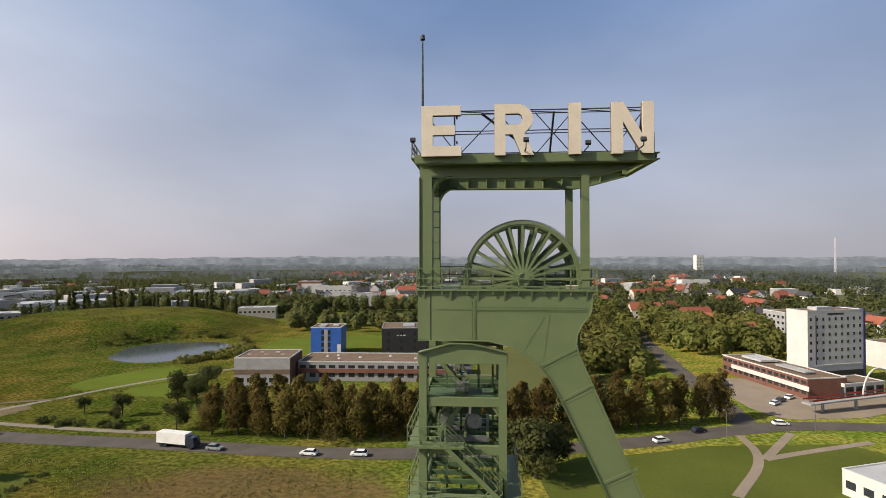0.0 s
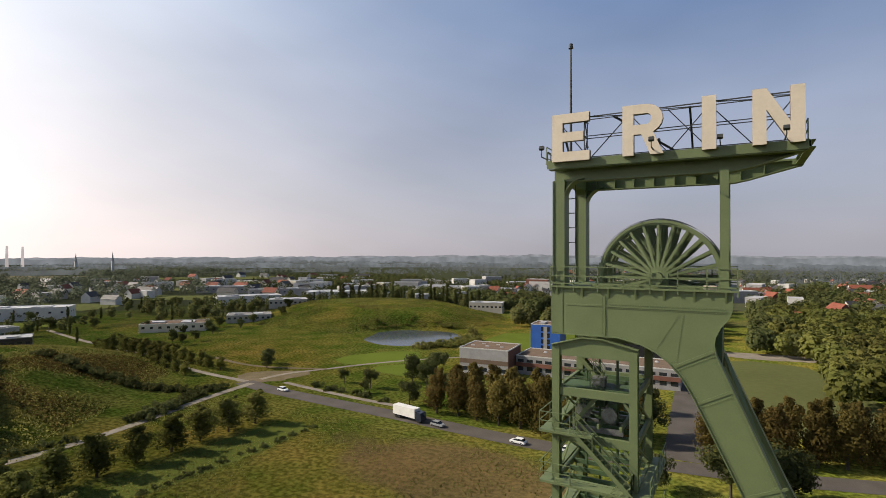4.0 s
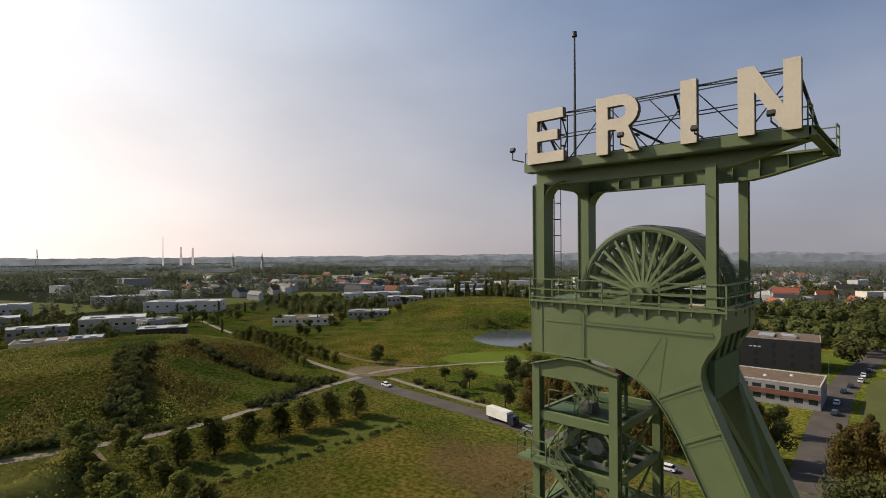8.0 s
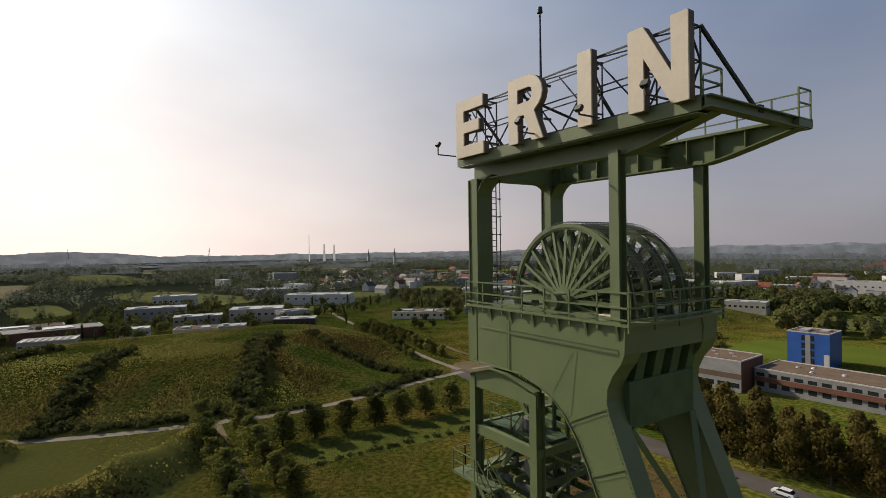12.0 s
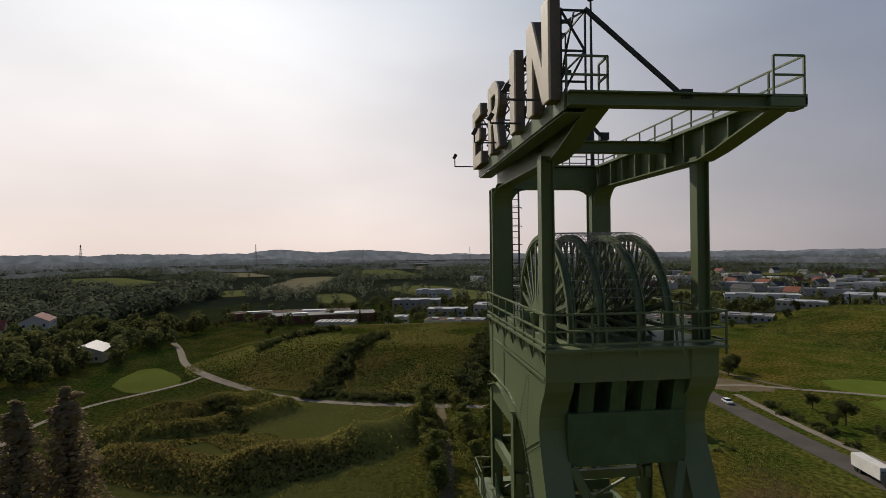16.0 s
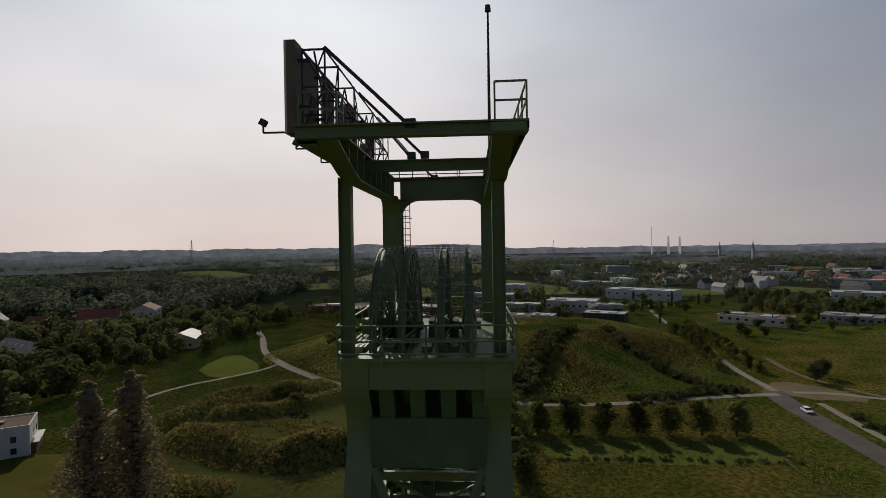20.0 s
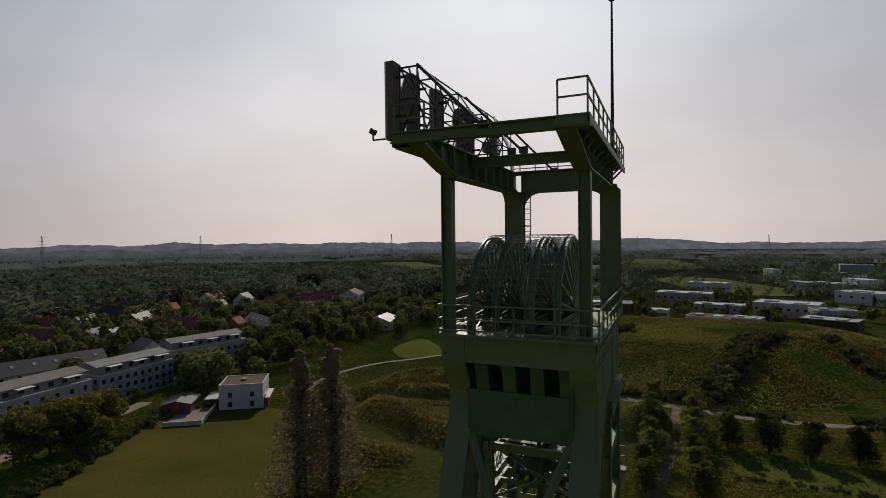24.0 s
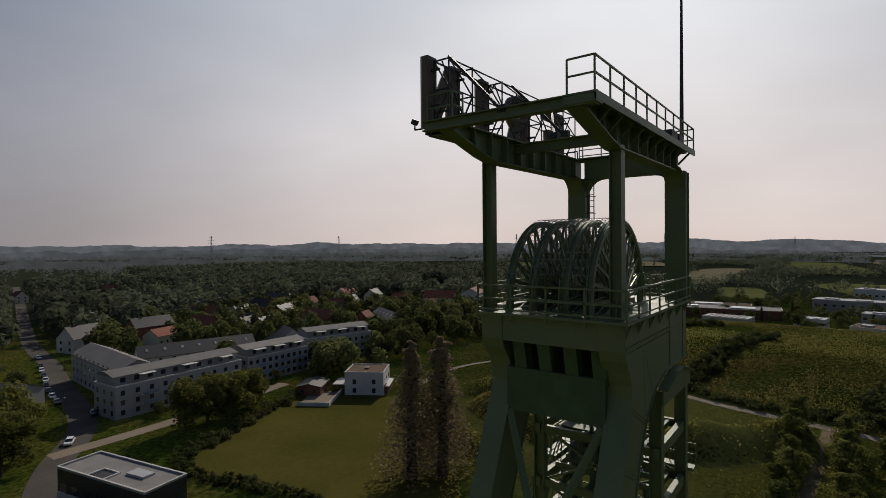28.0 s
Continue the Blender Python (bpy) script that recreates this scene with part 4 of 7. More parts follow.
def stair(p, q, width, n):
    """A steel flight from p up to q along x, with treads and handrails."""
    p, q = Vector(p), Vector(q)
    st = part("stair_flight", barbm(p, q, 0.05, 0.24), GREEN, shaft)
    off = Vector((0, width, 0))
    part("stringer", barbm(p + off, q + off, 0.05, 0.24), GREEN, st)
    for i in range(n):
        c = p.lerp(q, (i + 0.5) / n)
        part("tread", boxbm(c.x - 0.13, c.x + 0.13, c.y, c.y + width, c.z - 0.02, c.z + 0.02), GREEN, st)
    for o in (Vector((0, 0, 0)), off):
        for h in (0.55, 1.0):
            part("handrail", barbm(p + o + Vector((0, 0, h)), q + o + Vector((0, 0, h)), 0.045), GREEN, st)
        for i in range(4):
            c = p.lerp(q, i / 3) + o
            part("handrail_post", barbm(c, c + Vector((0, 0, 1.0)), 0.045), GREEN, st)


for z in (40.0, 37.2, 34.4):
    ld = part("landing", boxbm(X0 - 0.55, X1 + 0.75 if z < 39 else X1 - 2.2, -0.75, 0.0, z - 0.12, z), GREEN, shaft)
    railing(ld, [(X0 - 0.52, 0.0, z), (X0 - 0.52, -0.72, z), (X0 + 1.2, -0.72, z)], 1.0, 0.8, GREEN, (0.5, 1.0), 0.045)
    ls = part("landing", boxbm(X0 - 0.55, X0, 0.0, 5.9, z - 0.12, z), GREEN, shaft)
    railing(ls, [(X0 - 0.52, 0.0, z), (X0 - 0.52, 5.9, z)], 1.0, 1.2, GREEN, (0.5, 1.0), 0.045)
    if z < 39:
        rl = part("landing", boxbm(X1, X1 + 0.75, 0.0, 5.9, z - 0.12, z), GREEN, shaft)
        railing(rl, [(X1 + 0.72, -0.72, z), (X1 + 0.72, 5.9, z)], 1.0, 1.2, GREEN, (0.5, 1.0), 0.045)
stair((X1 - 0.2, -0.7, 37.2), (X0 + 1.4, -0.7, 40.0), 0.6, 13)
stair((X0 + 1.4, -0.7, 34.4), (X1 - 0.2, -0.7, 37.2), 0.6, 13)
stair((X0 + 0.9, 1.0, 40.0), (X0 + 2.6, 1.0, 42.2), 0.6, 11)
stair((X0 + 2.4, 1.9, 42.2), (X0 + 0.8, 1.9, 44.0), 0.55, 9)
part("inner_landing", boxbm(X0 + 0.4, X1 - 0.6, 0.9, 2.6, 42.15, 42.22), GREEN_DARK, shaft)
for x in (X0 + 0.4, X0 + 1.9):
    part("railing_post", barbm((x, 0.9, 42.2), (x, 0.9, 43.2), 0.05), GREEN, shaft)
part("handrail", barbm((X0 + 0.4, 0.9, 43.2), (X0 + 2.4, 0.9, 43.2), 0.05), GREEN, shaft)
part("handrail", barbm((X0 + 0.4, 0.9, 42.7), (X0 + 2.4, 0.9, 42.7), 0.05), GREEN, shaft)
part("winch", boxbm(-2.6, -1.9, 1.4, 2.0, 42.25, 42.75), WIRE, shaft, "small grey winch on the landing")
for x, y in ((24.0, 0.25), (24.0, 5.75)):
    ft = tagged(link("strut_footing", bm_mesh("strut_footing", boxbm(x - 2.2, x + 2.2, y - 1.2, y + 1.2, -0.6, 0.25)), GREYWALL), "square concrete footing under a strut leg", "footing")

# ---- ground ----
def smooth(a):
    a = np.clip(a, 0, 1)
    return a * a * (3 - 2 * a)


# crests of the rough earth banks, with half width and height
RIDGES = (([(-112, -70), (-102, -52), (-99, -38), (-106, -24), (-116, -10), (-128, 2)], 11, 5.2),
          ([(-126, -84), (-146, -71), (-158, -50)], 11, 4.4),
          ([(-129, -70), (-132, -58), (-142, -47), (-151, -40)], 8, 3.4),
          ([(-92, -84), (-84, -66), (-82, -52)], 8, 2.4))


def height(x, y):
    """Height of the land: two spoil mounds, small ridges, far swells."""
    x, y = np.asarray(x, float), np.asarray(y, float)
    wob = 0.05 * np.sin(np.arctan2(y - 12, x + 250) * 5 + 1)
    h = 11.0 * smooth(1.9 * (1 + wob - np.hypot((x + 250) / 102, (y - 12) / 114))) * smooth((x + 306) / 46)
    h = np.maximum(h, 11.0 * smooth(1.7 * (1 + wob - np.hypot((x + 250) / 112, (y - 305) / 95))))
    for line, half, hh in RIDGES:
        near = np.full(x.shape, 1e6)
        for (xa, ya), (xb, yb) in zip(line, line[1:]):
            k = np.clip(((x - xa) * (xb - xa) + (y - ya) * (yb - ya)) / ((xb - xa) ** 2 + (yb - ya) ** 2), 0, 1)
            near = np.minimum(near, np.hypot(x - xa - k * (xb - xa), y - ya - k * (yb - ya)))
        lump = 1 + 0.16 * np.sin(x / 4.1 + 2 * np.sin(y / 6.0)) + 0.12 * np.sin(y / 3.3)
        h = np.maximum(h, hh * lump * smooth(1.15 * (1 - near / half)))
    fold = 1 - np.abs(np.sin(x / 15.0 + 1.2 * np.sin(y / 13.0) + 0.6 * y / 15.0))
    area = smooth(1.6 * (1 - np.hypot((x + 128) / 36, (y + 52) / 38)))
    h = np.maximum(h, area * (1.1 * fold ** 2 + 0.4 * np.sin(x / 6.0) * np.sin(y / 5.0)))
    d = np.hypot(x, y)
    h = h + smooth((d - 900) / 2500) * 5 * (0.5 + 0.5 * np.sin(x / 310 + 1.3) * np.cos(y / 420 + 0.4))
    pond = np.hypot((x + 164) / 28, (y - 232) / 29)
    return h * smooth((pond - 1.0) / 0.55) - 0.6 * smooth((1.12 - pond) / 0.2)


def hz(x, y):
    return float(height(x, y))


half = [4600, 3600, 2800, 2200, 1750, 1400, 1150, 950, 800, 680, 580, 500]
xs = np.array([-q for q in half] + list(np.arange(-420, -170, 5)) + list(np.arange(-170, -70, 2.5)) + list(np.arange(-70, 201, 5)) + [230, 270, 320, 380] + half[::-1], float)
ys = np.array([-q for q in half] + [-440, -400, -360, -320, -290, -260, -235] + list(np.arange(-215, -95, 5)) + list(np.arange(-95, 20, 2.5)) + list(np.arange(20, 456, 5)) + half[::-1][0:], float)
ys = np.unique(ys)
gx, gy = np.meshgrid(xs, ys)
gz = height(gx, gy)
nv = gx.shape[1]
ii = (np.arange(gx.shape[0] - 1)[:, None] * nv + np.arange(nv - 1)).ravel()
ground = link("ground", fast_mesh("ground", np.stack([gx, gy, gz], -1).reshape(-1, 3), np.stack([ii, ii + 1, ii + nv + 1, ii + nv], 1)), GRASS)
for p in ground.data.polygons:
    p.use_smooth = True
tagged(ground, "green and yellowed meadow grass over gentle mounds", "ground", kind="structure")


def strip(name, pts, width, material, label, lift=0.06, category="road", step=4.0):
    """A ribbon over the ground along a smoothed line."""
    p = np.array(pts, float)
    for _ in range(3):
        q = np.empty((2 * len(p) - 2, 2))
        q[0::2], q[1::2] = 0.75 * p[:-1] + 0.25 * p[1:], 0.25 * p[:-1] + 0.75 * p[1:]
        p = np.vstack([p[:1], q, p[-1:]])
    d = np.gradient(p, axis=0)
    d /= np.linalg.norm(d, axis=1)[:, None]
    nrm = np.stack([-d[:, 1], d[:, 0]], 1)
    cols = np.linspace(-0.5, 0.5, 5)
    v = (p[:, None, :] + nrm[:, None, :] * (cols * width)[None, :, None]).reshape(-1, 2)
    hmax = height(v[:, 0], v[:, 1]) + lift
    v = np.column_stack([v, hmax])
    k = len(cols)
    i = (np.arange(len(p) - 1)[:, None] * k + np.arange(k - 1)).ravel()
    f = np.stack([i, i + 1, i + k + 1, i + k], 1)
    return tagged(link(name, fast_mesh(name, v, f), material), label, category, kind="structure")


def patch(name, pts, material, label, lift=0.035, category="ground", ragged=0.012, rounds=3):
    """A flat sheet with a slightly ragged edge, following the land."""
    rng = np.random.default_rng(len(pts) + int(abs(pts[0][0])))
    p = np.array(pts, float)
    for _ in range(6):
        if len(p) > 400 or _ >= rounds:
            break
        nx = np.roll(p, -1, 0)
        q = np.empty((2 * len(p), 2))
        q[0::2], q[1::2] = 0.75 * p + 0.25 * nx, 0.25 * p + 0.75 * nx
        p = q
    c = p.mean(0)
    w = np.arange(len(p)) / len(p) * 2 * np.pi
    edge = rng.normal(0, ragged, len(p))
    for k in range(2, 12):
        edge += rng.normal(0, ragged * 2 / k ** 0.5) * np.sin(k * w + rng.random() * 6.3)
    p = c + (p - c) * (1 + edge[:, None])
    rings = [c + (p - c) * s for s in (1.0, 0.75, 0.5, 0.25)]
    v = np.vstack(rings + [c[None]])
    v = np.column_stack([v, height(v[:, 0], v[:, 1]) + lift])
    n = len(p)
    f = []
    for r in range(3):
        for i in range(n):
            j = (i + 1) % n
            f.append((r * n + i, r * n + j, (r + 1) * n + j, (r + 1) * n + i))
    for i in range(n):
        f.append((3 * n + i, 3 * n + (i + 1) % n, 4 * n, 4 * n))
    me = bpy.data.meshes.new(name)
    me.from_pydata(v.tolist(), [], [g if g[2] != g[3] else g[:3] for g in f])
    return tagged(link(name, me, material), label, category, kind="structure")


ROAD = [(-160, 106), (-146, 103), (-114, 101), (-83, 100), (-46, 97), (-18, 98), (10, 102), (33, 109), (46, 113), (66, 122), (95, 130), (150, 124), (260, 105), (500, 80)]
strip("road", ROAD, 7.4, ASPHALT, "grey asphalt road with pale worn lanes", 0.07)
strip("road", [(74, 126), (77, 150), (80, 190), (86, 240), (92, 300), (118, 400), (150, 520), (190, 700), (260, 900)], 8.0, ASPHALT, "asphalt side road passing the hotel", 0.075)
strip("footpath", [(-156, 106), (-153, 84), (-146, 56), (-143, 32), (-147, 11), (-153, -15), (-162, -37), (-178, -58), (-199, -80), (-230, -99), (-270, -115), (-300, -132), (-345, -150)], 3.2, GRAVEL, "pale gravel path round the mound", 0.09, "path")
strip("footpath", [(-147, 11), (-128, 10), (-111, 9), (-97, 8), (-60, 2)], 2.6, EARTH, "trodden brown path between tree rows", 0.08, "path")
strip("footpath", [(-146, 113), (-112, 109), (-84, 108)], 2.4, GRAVEL, "pale path beside the road", 0.09, "path")
strip("footpath", [(-158, 112), (-157, 125), (-148, 139), (-139, 157), (-124, 177), (-104, 196), (-96, 212)], 2.4, GRAVEL, "pale gravel path between the lawns", 0.09, "path")
strip("footpath", [(-148, 139), (-164, 132), (-182, 127), (-212, 132)], 2.4, EARTH, "brown path towards the mound", 0.095, "path")
patch("gravel_square", [(-170, 108), (-172, 118), (-163, 127), (-153, 133), (-147, 126), (-150, 112), (-158, 103)], EARTH, "brown gravel square where the paths meet", 0.065, "path", 0.03)
strip("footpath", [(-160, 107), (-185, 108), (-220, 113), (-275, 122), (-325, 128), (-380, 138)], 2.8, GRAVEL, "pale gravel path towards the far mound", 0.09, "path")
strip("footpath", [(-198, -80), (-180, -92), (-165, -106), (-140, -112), (-112, -104)], 2.2, GRAVEL, "narrow gravel path over the meadow", 0.085, "path")
strip("footpath", [(50, 80), (66, 101), (68, 118)], 2.2, PAVING, "paved path over the lawn", 0.09, "path")
strip("footpath", [(66, 101), (83, 121)], 2.2, PAVING, "paved path over the lawn", 0.092, "path")
strip("footpath", [(66, 101), (77, 106), (100, 115)], 2.2, PAVING, "paved path over the lawn", 0.094, "path")
strip("road", [(4, -50), (-5, -98), (-14, -127), (-30, -150), (-37, -175), (-43, -210), (-54, -257), (-60, -304), (-80, -390), (-120, -551), (-180, -800)], 7.0, ASPHALT, "asphalt street between the apartment blocks", 0.07)
strip("road", [(-18, -137), (-43, -138), (-65, -141), (-92, -147)], 5.0, PAVING, "paved access lane", 0.08)
strip("road", [(-6, 320), (-8, 267), (-12, 212), (-9, 152), (-6, 104)], 9.0, ASPHALT, "asphalt parking lane", 0.08)
patch("lawn", [(-165, 158), (-140, 199), (-120, 172), (-143, 148)], LAWN, "bright green mown lawn", 0.05, rounds=1)
patch("lawn", [(-137, 150), (-119, 172), (-102, 160), (-106, 148), (-116, 143)], LAWN, "bright green mown lawn", 0.055, rounds=1)
patch("lawn", [(-125, 236), (-122, 285), (-10, 292), (-12, 252), (-60, 254), (-84, 228), (-104, 226)], LAWN, "bright green mown lawn behind the cubes", 0.05, rounds=1)
patch("lawn", [(-4, 246), (20, 250), (36, 240), (44, 200), (60, 142), (0, 134), (-4, 180)], FIELD, "dry meadow beside the parking lane", 0.05)
patch("lawn", [(-98, -122), (-86, -131), (-66, -124), (-50, -117), (-37, -111), (-35, -100), (-38, -85), (-41, -70), (-48, -42), (-54, -38), (-98, -76), (-102, -84)], DRYLAWN, "mown lawn before the white house", 0.05)
patch("lawn", [(-228, -112), (-204, -90), (-186, -85), (-176, -97), (-196, -116)], LAWN_DEEP, "small bright lawn beside the path", 0.05, rounds=1)
patch("lawn", [(14, 52), (120, 52), (100, 112), (62, 112), (36, 102), (12, 96)], LAWN_DEEP, "deep green lawn crossed by paved paths", 0.04, rounds=1)
patch("lawn", [(-112, 22), (-99, 22), (-98, 82), (-114, 80)], LAWN_DEEP, "strip of green grass beside the tree row", 0.04, rounds=2)
patch("forecourt", [(82, 134), (108, 134), (150, 158), (120, 178), (98, 190), (84, 184)], PAVING, "pale paved hotel forecourt", 0.085, "pavement")
patch("gravel_yard", [(-2, 252), (40, 258), (62, 274), (-4, 272)], GRAVEL, "bare gravel yard", 0.09)
water = mat("pond_water", (0.06, 0.075, 0.085), (0.05, 0.06, 0.07), rough=0.12, scale=0.3, fine=2, bump=0.02, spec=0.3)
a = np.linspace(0, 2 * np.pi, 60, endpoint=False)
rr = 1 + 0.10 * np.sin(3 * a) + 0.06 * np.sin(5 * a + 1)
pv = np.column_stack([-164 + 28.5 * rr * np.cos(a), 232 + 29.5 * rr * np.sin(a), np.full(60, -0.14)])
me = bpy.data.meshes.new("pond")
me.from_pydata(pv.tolist(), [], [list(range(60))])
tagged(link("pond_water", me, water), "dark still pond water reflecting trees", "water", kind="structure")
# far fields
FARFIELDS = ((-620, 60, 120, 44, 20, FIELD), (-560, 200, 80, 36, 30, FIELD), (-830, -130, 200, 44, 0, STUBBLE), (-760, 330, 150, 50, 40, FIELD), (-430, 122, 50, 20, 60, LAWN_DEEP),
             (-1150, -10, 240, 60, 8, FIELD), (-72, 378, 52, 34, 5, FIELD), (-1300, 420, 240, 90, 30, STUBBLE), (-900, 640, 160, 60, 50, FIELD), (-216, -352, 40, 14, -31, STUBBLE),
             (-420, -330, 60, 18, 35, STUBBLE), (-980, -500, 180, 60, 40, FIELD), (-700, -330, 100, 26, 20, STUBBLE), (-560, -60, 64, 20, 10, FIELD), (-545, 335, 70, 30, 30, FIELD),
             (-1180, -330, 130, 50, 25, STUBBLE), (-860, -320, 60, 22, 30, FIELD), (-1420, -190, 180, 50, 15, FIELD), (-1460, 120, 160, 50, 0, STUBBLE), (-655, -190, 56, 20, 15, FIELD))
for cx, cy, w, d, r, mm in FARFIELDS:
    c, s = math.cos(radians(r)), math.sin(radians(r))
    patch("far_field", [(cx + u * c - v * s, cy + u * s + v * c) for u, v in ((-w, -d), (0, -d * 1.1), (w, -d), (w, d), (0, d * 0.9), (-w, d))], mm, "far flat farm field between woods", 0.3 + (1.2 if abs(cx) > 800 else 0.0))


# ---- backdrop: hills with haze painted into their glow ----
def ridge(radius, crest, rough, seed, material, label):
    """A line of hills round the plain; crest: (bearing, height) of its tops and saddles."""
    rng = np.random.default_rng(seed)
    a0, a1 = crest[0][0], crest[-1][0]
    n = int(abs(a1 - a0) * 6)
    deg = np.linspace(a0, a1, n)
    w = np.linspace(-1.0, 1.0, 13)
    at, tops = np.array([c[0] for c in crest], float), np.array([c[1] for c in crest], float)
    prof = sum(np.interp(deg + q, at, tops) for q in w) / len(w)
    for k in (0.7, 1.3, 2.1, 3.7, 6.1, 9.7):
        prof = prof + rough * 0.5 / k ** 0.6 * np.sin(k * deg + rng.random() * 6.3)
    prof = prof + rough * 0.22 * rng.random(n)
    ang = np.radians(deg)
    x, y = radius * -np.sin(ang), radius * np.cos(ang)
    v = np.vstack([np.column_stack([x, y, np.full(n, -30)]), np.column_stack([x, y, prof]), np.column_stack([x * 1.15, y * 1.15, np.full(n, -30)])])
    i = np.arange(n - 1)
    f = np.vstack([np.stack([i, i + 1, n + i + 1, n + i], 1), np.stack([n + i, n + i + 1, 2 * n + i + 1, 2 * n + i], 1)])
    return tagged(link("backdrop", fast_mesh("backdrop", v, f), material), label, "backdrop", kind="structure")


# blue, dim and pale ridge tones are haze put into the emission
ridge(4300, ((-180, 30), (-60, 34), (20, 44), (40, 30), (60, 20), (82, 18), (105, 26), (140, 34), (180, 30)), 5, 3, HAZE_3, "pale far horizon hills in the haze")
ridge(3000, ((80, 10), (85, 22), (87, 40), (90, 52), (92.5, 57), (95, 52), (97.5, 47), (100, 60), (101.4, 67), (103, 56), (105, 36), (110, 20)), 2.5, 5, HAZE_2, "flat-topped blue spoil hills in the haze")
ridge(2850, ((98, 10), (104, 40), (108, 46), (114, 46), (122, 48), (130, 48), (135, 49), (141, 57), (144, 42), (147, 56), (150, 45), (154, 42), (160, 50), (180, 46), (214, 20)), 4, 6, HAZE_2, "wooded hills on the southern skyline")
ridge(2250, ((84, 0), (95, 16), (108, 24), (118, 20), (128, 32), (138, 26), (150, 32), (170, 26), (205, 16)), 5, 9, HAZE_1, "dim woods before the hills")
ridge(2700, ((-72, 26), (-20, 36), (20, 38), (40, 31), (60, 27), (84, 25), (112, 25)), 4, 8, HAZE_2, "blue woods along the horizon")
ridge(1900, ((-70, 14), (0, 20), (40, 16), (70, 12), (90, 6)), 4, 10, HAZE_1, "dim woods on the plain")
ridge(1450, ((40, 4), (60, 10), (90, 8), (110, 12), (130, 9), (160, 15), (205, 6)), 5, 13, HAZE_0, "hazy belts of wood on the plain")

# ---- buildings ----
PANE = bm_mesh("pane", boxbm(-0.5, 0.5, -0.03, 0.03, -0.5, 0.5))
SILL = bm_mesh("window_sill", boxbm(-0.55, 0.55, -0.09, 0.03, -0.56, -0.5))


def windows(owner, p, q, z0, rows, cols, w, h, dz, name="window"):
    """A grid of windows on the wall from p to q (outside on the right hand)."""
    p, q = Vector((*p, 0)), Vector((*q, 0))
    d = q - p
    ang = math.degrees(math.atan2(d.y, d.x))
    for r in range(rows):
        for c in range(cols):
            at = p + d * ((c + 0.5) / cols)
            m = pose(at.x, at.y, z0 + r * dz, 0, 0, ang) @ Matrix.Diagonal((w, 1, h, 1))
            link(name, PANE, WINDOW, owner, m)


def block(name, label, category, x, y, rot, w, d, h, wall, roof=ROOF_FLAT, z=0.0, kind="flat", wins=(), rise=2.5, group=""):
    """A building: walls with a parapet or a gable roof, and rows of windows.
    wins: (side 0 to 3, first height, rows, columns, width, height, spacing)."""
    ob = thing(name, label, category, pose(x, y, z + hz(x, y), 0, 0, rot), group)
    a, b = w / 2, d / 2
    if kind == "flat":
        part("wall", boxbm(-a, a, -b, b, -1.0, h), wall, ob)
        part("flat_roof", boxbm(-a + 0.3, a - 0.3, -b + 0.3, b - 0.3, h, h + 0.06), roof, ob)
        bm = bmesh.new()
        for x0, x1, y0, y1 in ((-a - 0.05, a + 0.05, -b - 0.05, -b + 0.28), (-a - 0.05, a + 0.05, b - 0.28, b + 0.05), (-a - 0.05, -a + 0.28, -b + 0.28, b - 0.28), (a - 0.28, a + 0.05, -b + 0.28, b - 0.28)):
            box(bm, x0, x1, y0, y1, h - 0.05, h + 0.35)
        part("parapet", bm, WHITE if wall is not DARKWALL else GREYWALL, ob)
    else:
        bm = bmesh.new()
        v = [bm.verts.new(c) for c in ((-a, -b, -1), (a, -b, -1), (a, b, -1), (-a, b, -1), (-a, -b, h), (a, -b, h), (a, b, h), (-a, b, h), (-a, 0, h + rise), (a, 0, h + rise))]
        for f in ((0, 1, 5, 4), (2, 3, 7, 6), (1, 2, 6, 9, 5), (3, 0, 4, 8, 7), (3, 2, 1, 0)):
            bm.faces.new([v[i] for i in f])
        part("wall", bm, wall, ob)
        for s in (-1, 1):
            bm = bmesh.new()
            e = 0.35
            k = rise / b
            pts = [(-a - e, s * (b + e), h - e * k), (a + e, s * (b + e), h - e * k), (a + e, 0, h + rise), (-a - e, 0, h + rise)]
            lo = [bm.verts.new((p[0], p[1], p[2] + 0.02)) for p in pts]
            hi = [bm.verts.new((p[0], p[1], p[2] + 0.2)) for p in pts]
            bm.faces.new(lo)
            bm.faces.new(hi[::-1])
            for i in range(4):
                j = (i + 1) % 4
                bm.faces.new((lo[i], hi[i], hi[j], lo[j]))
            bmesh.ops.recalc_face_normals(bm, faces=bm.faces)
            part("roof_slope", bm, roof, ob)
    corners = [(-a, -b), (a, -b), (a, b), (-a, b)]
    for side, z0, rows, cols, ww, wh, dz in wins:
        p, q = Vector(corners[side]), Vector(corners[(side + 1) % 4])
        windows(ob, p, q, z0, rows, cols, ww, wh, dz)
    return ob


def roof_units(ob, h, items):
    for x0, x1, y0, y1, t in items:
        part("roof_unit", boxbm(x0, x1, y0, y1, h, h + t), ROOF_PALE, ob)


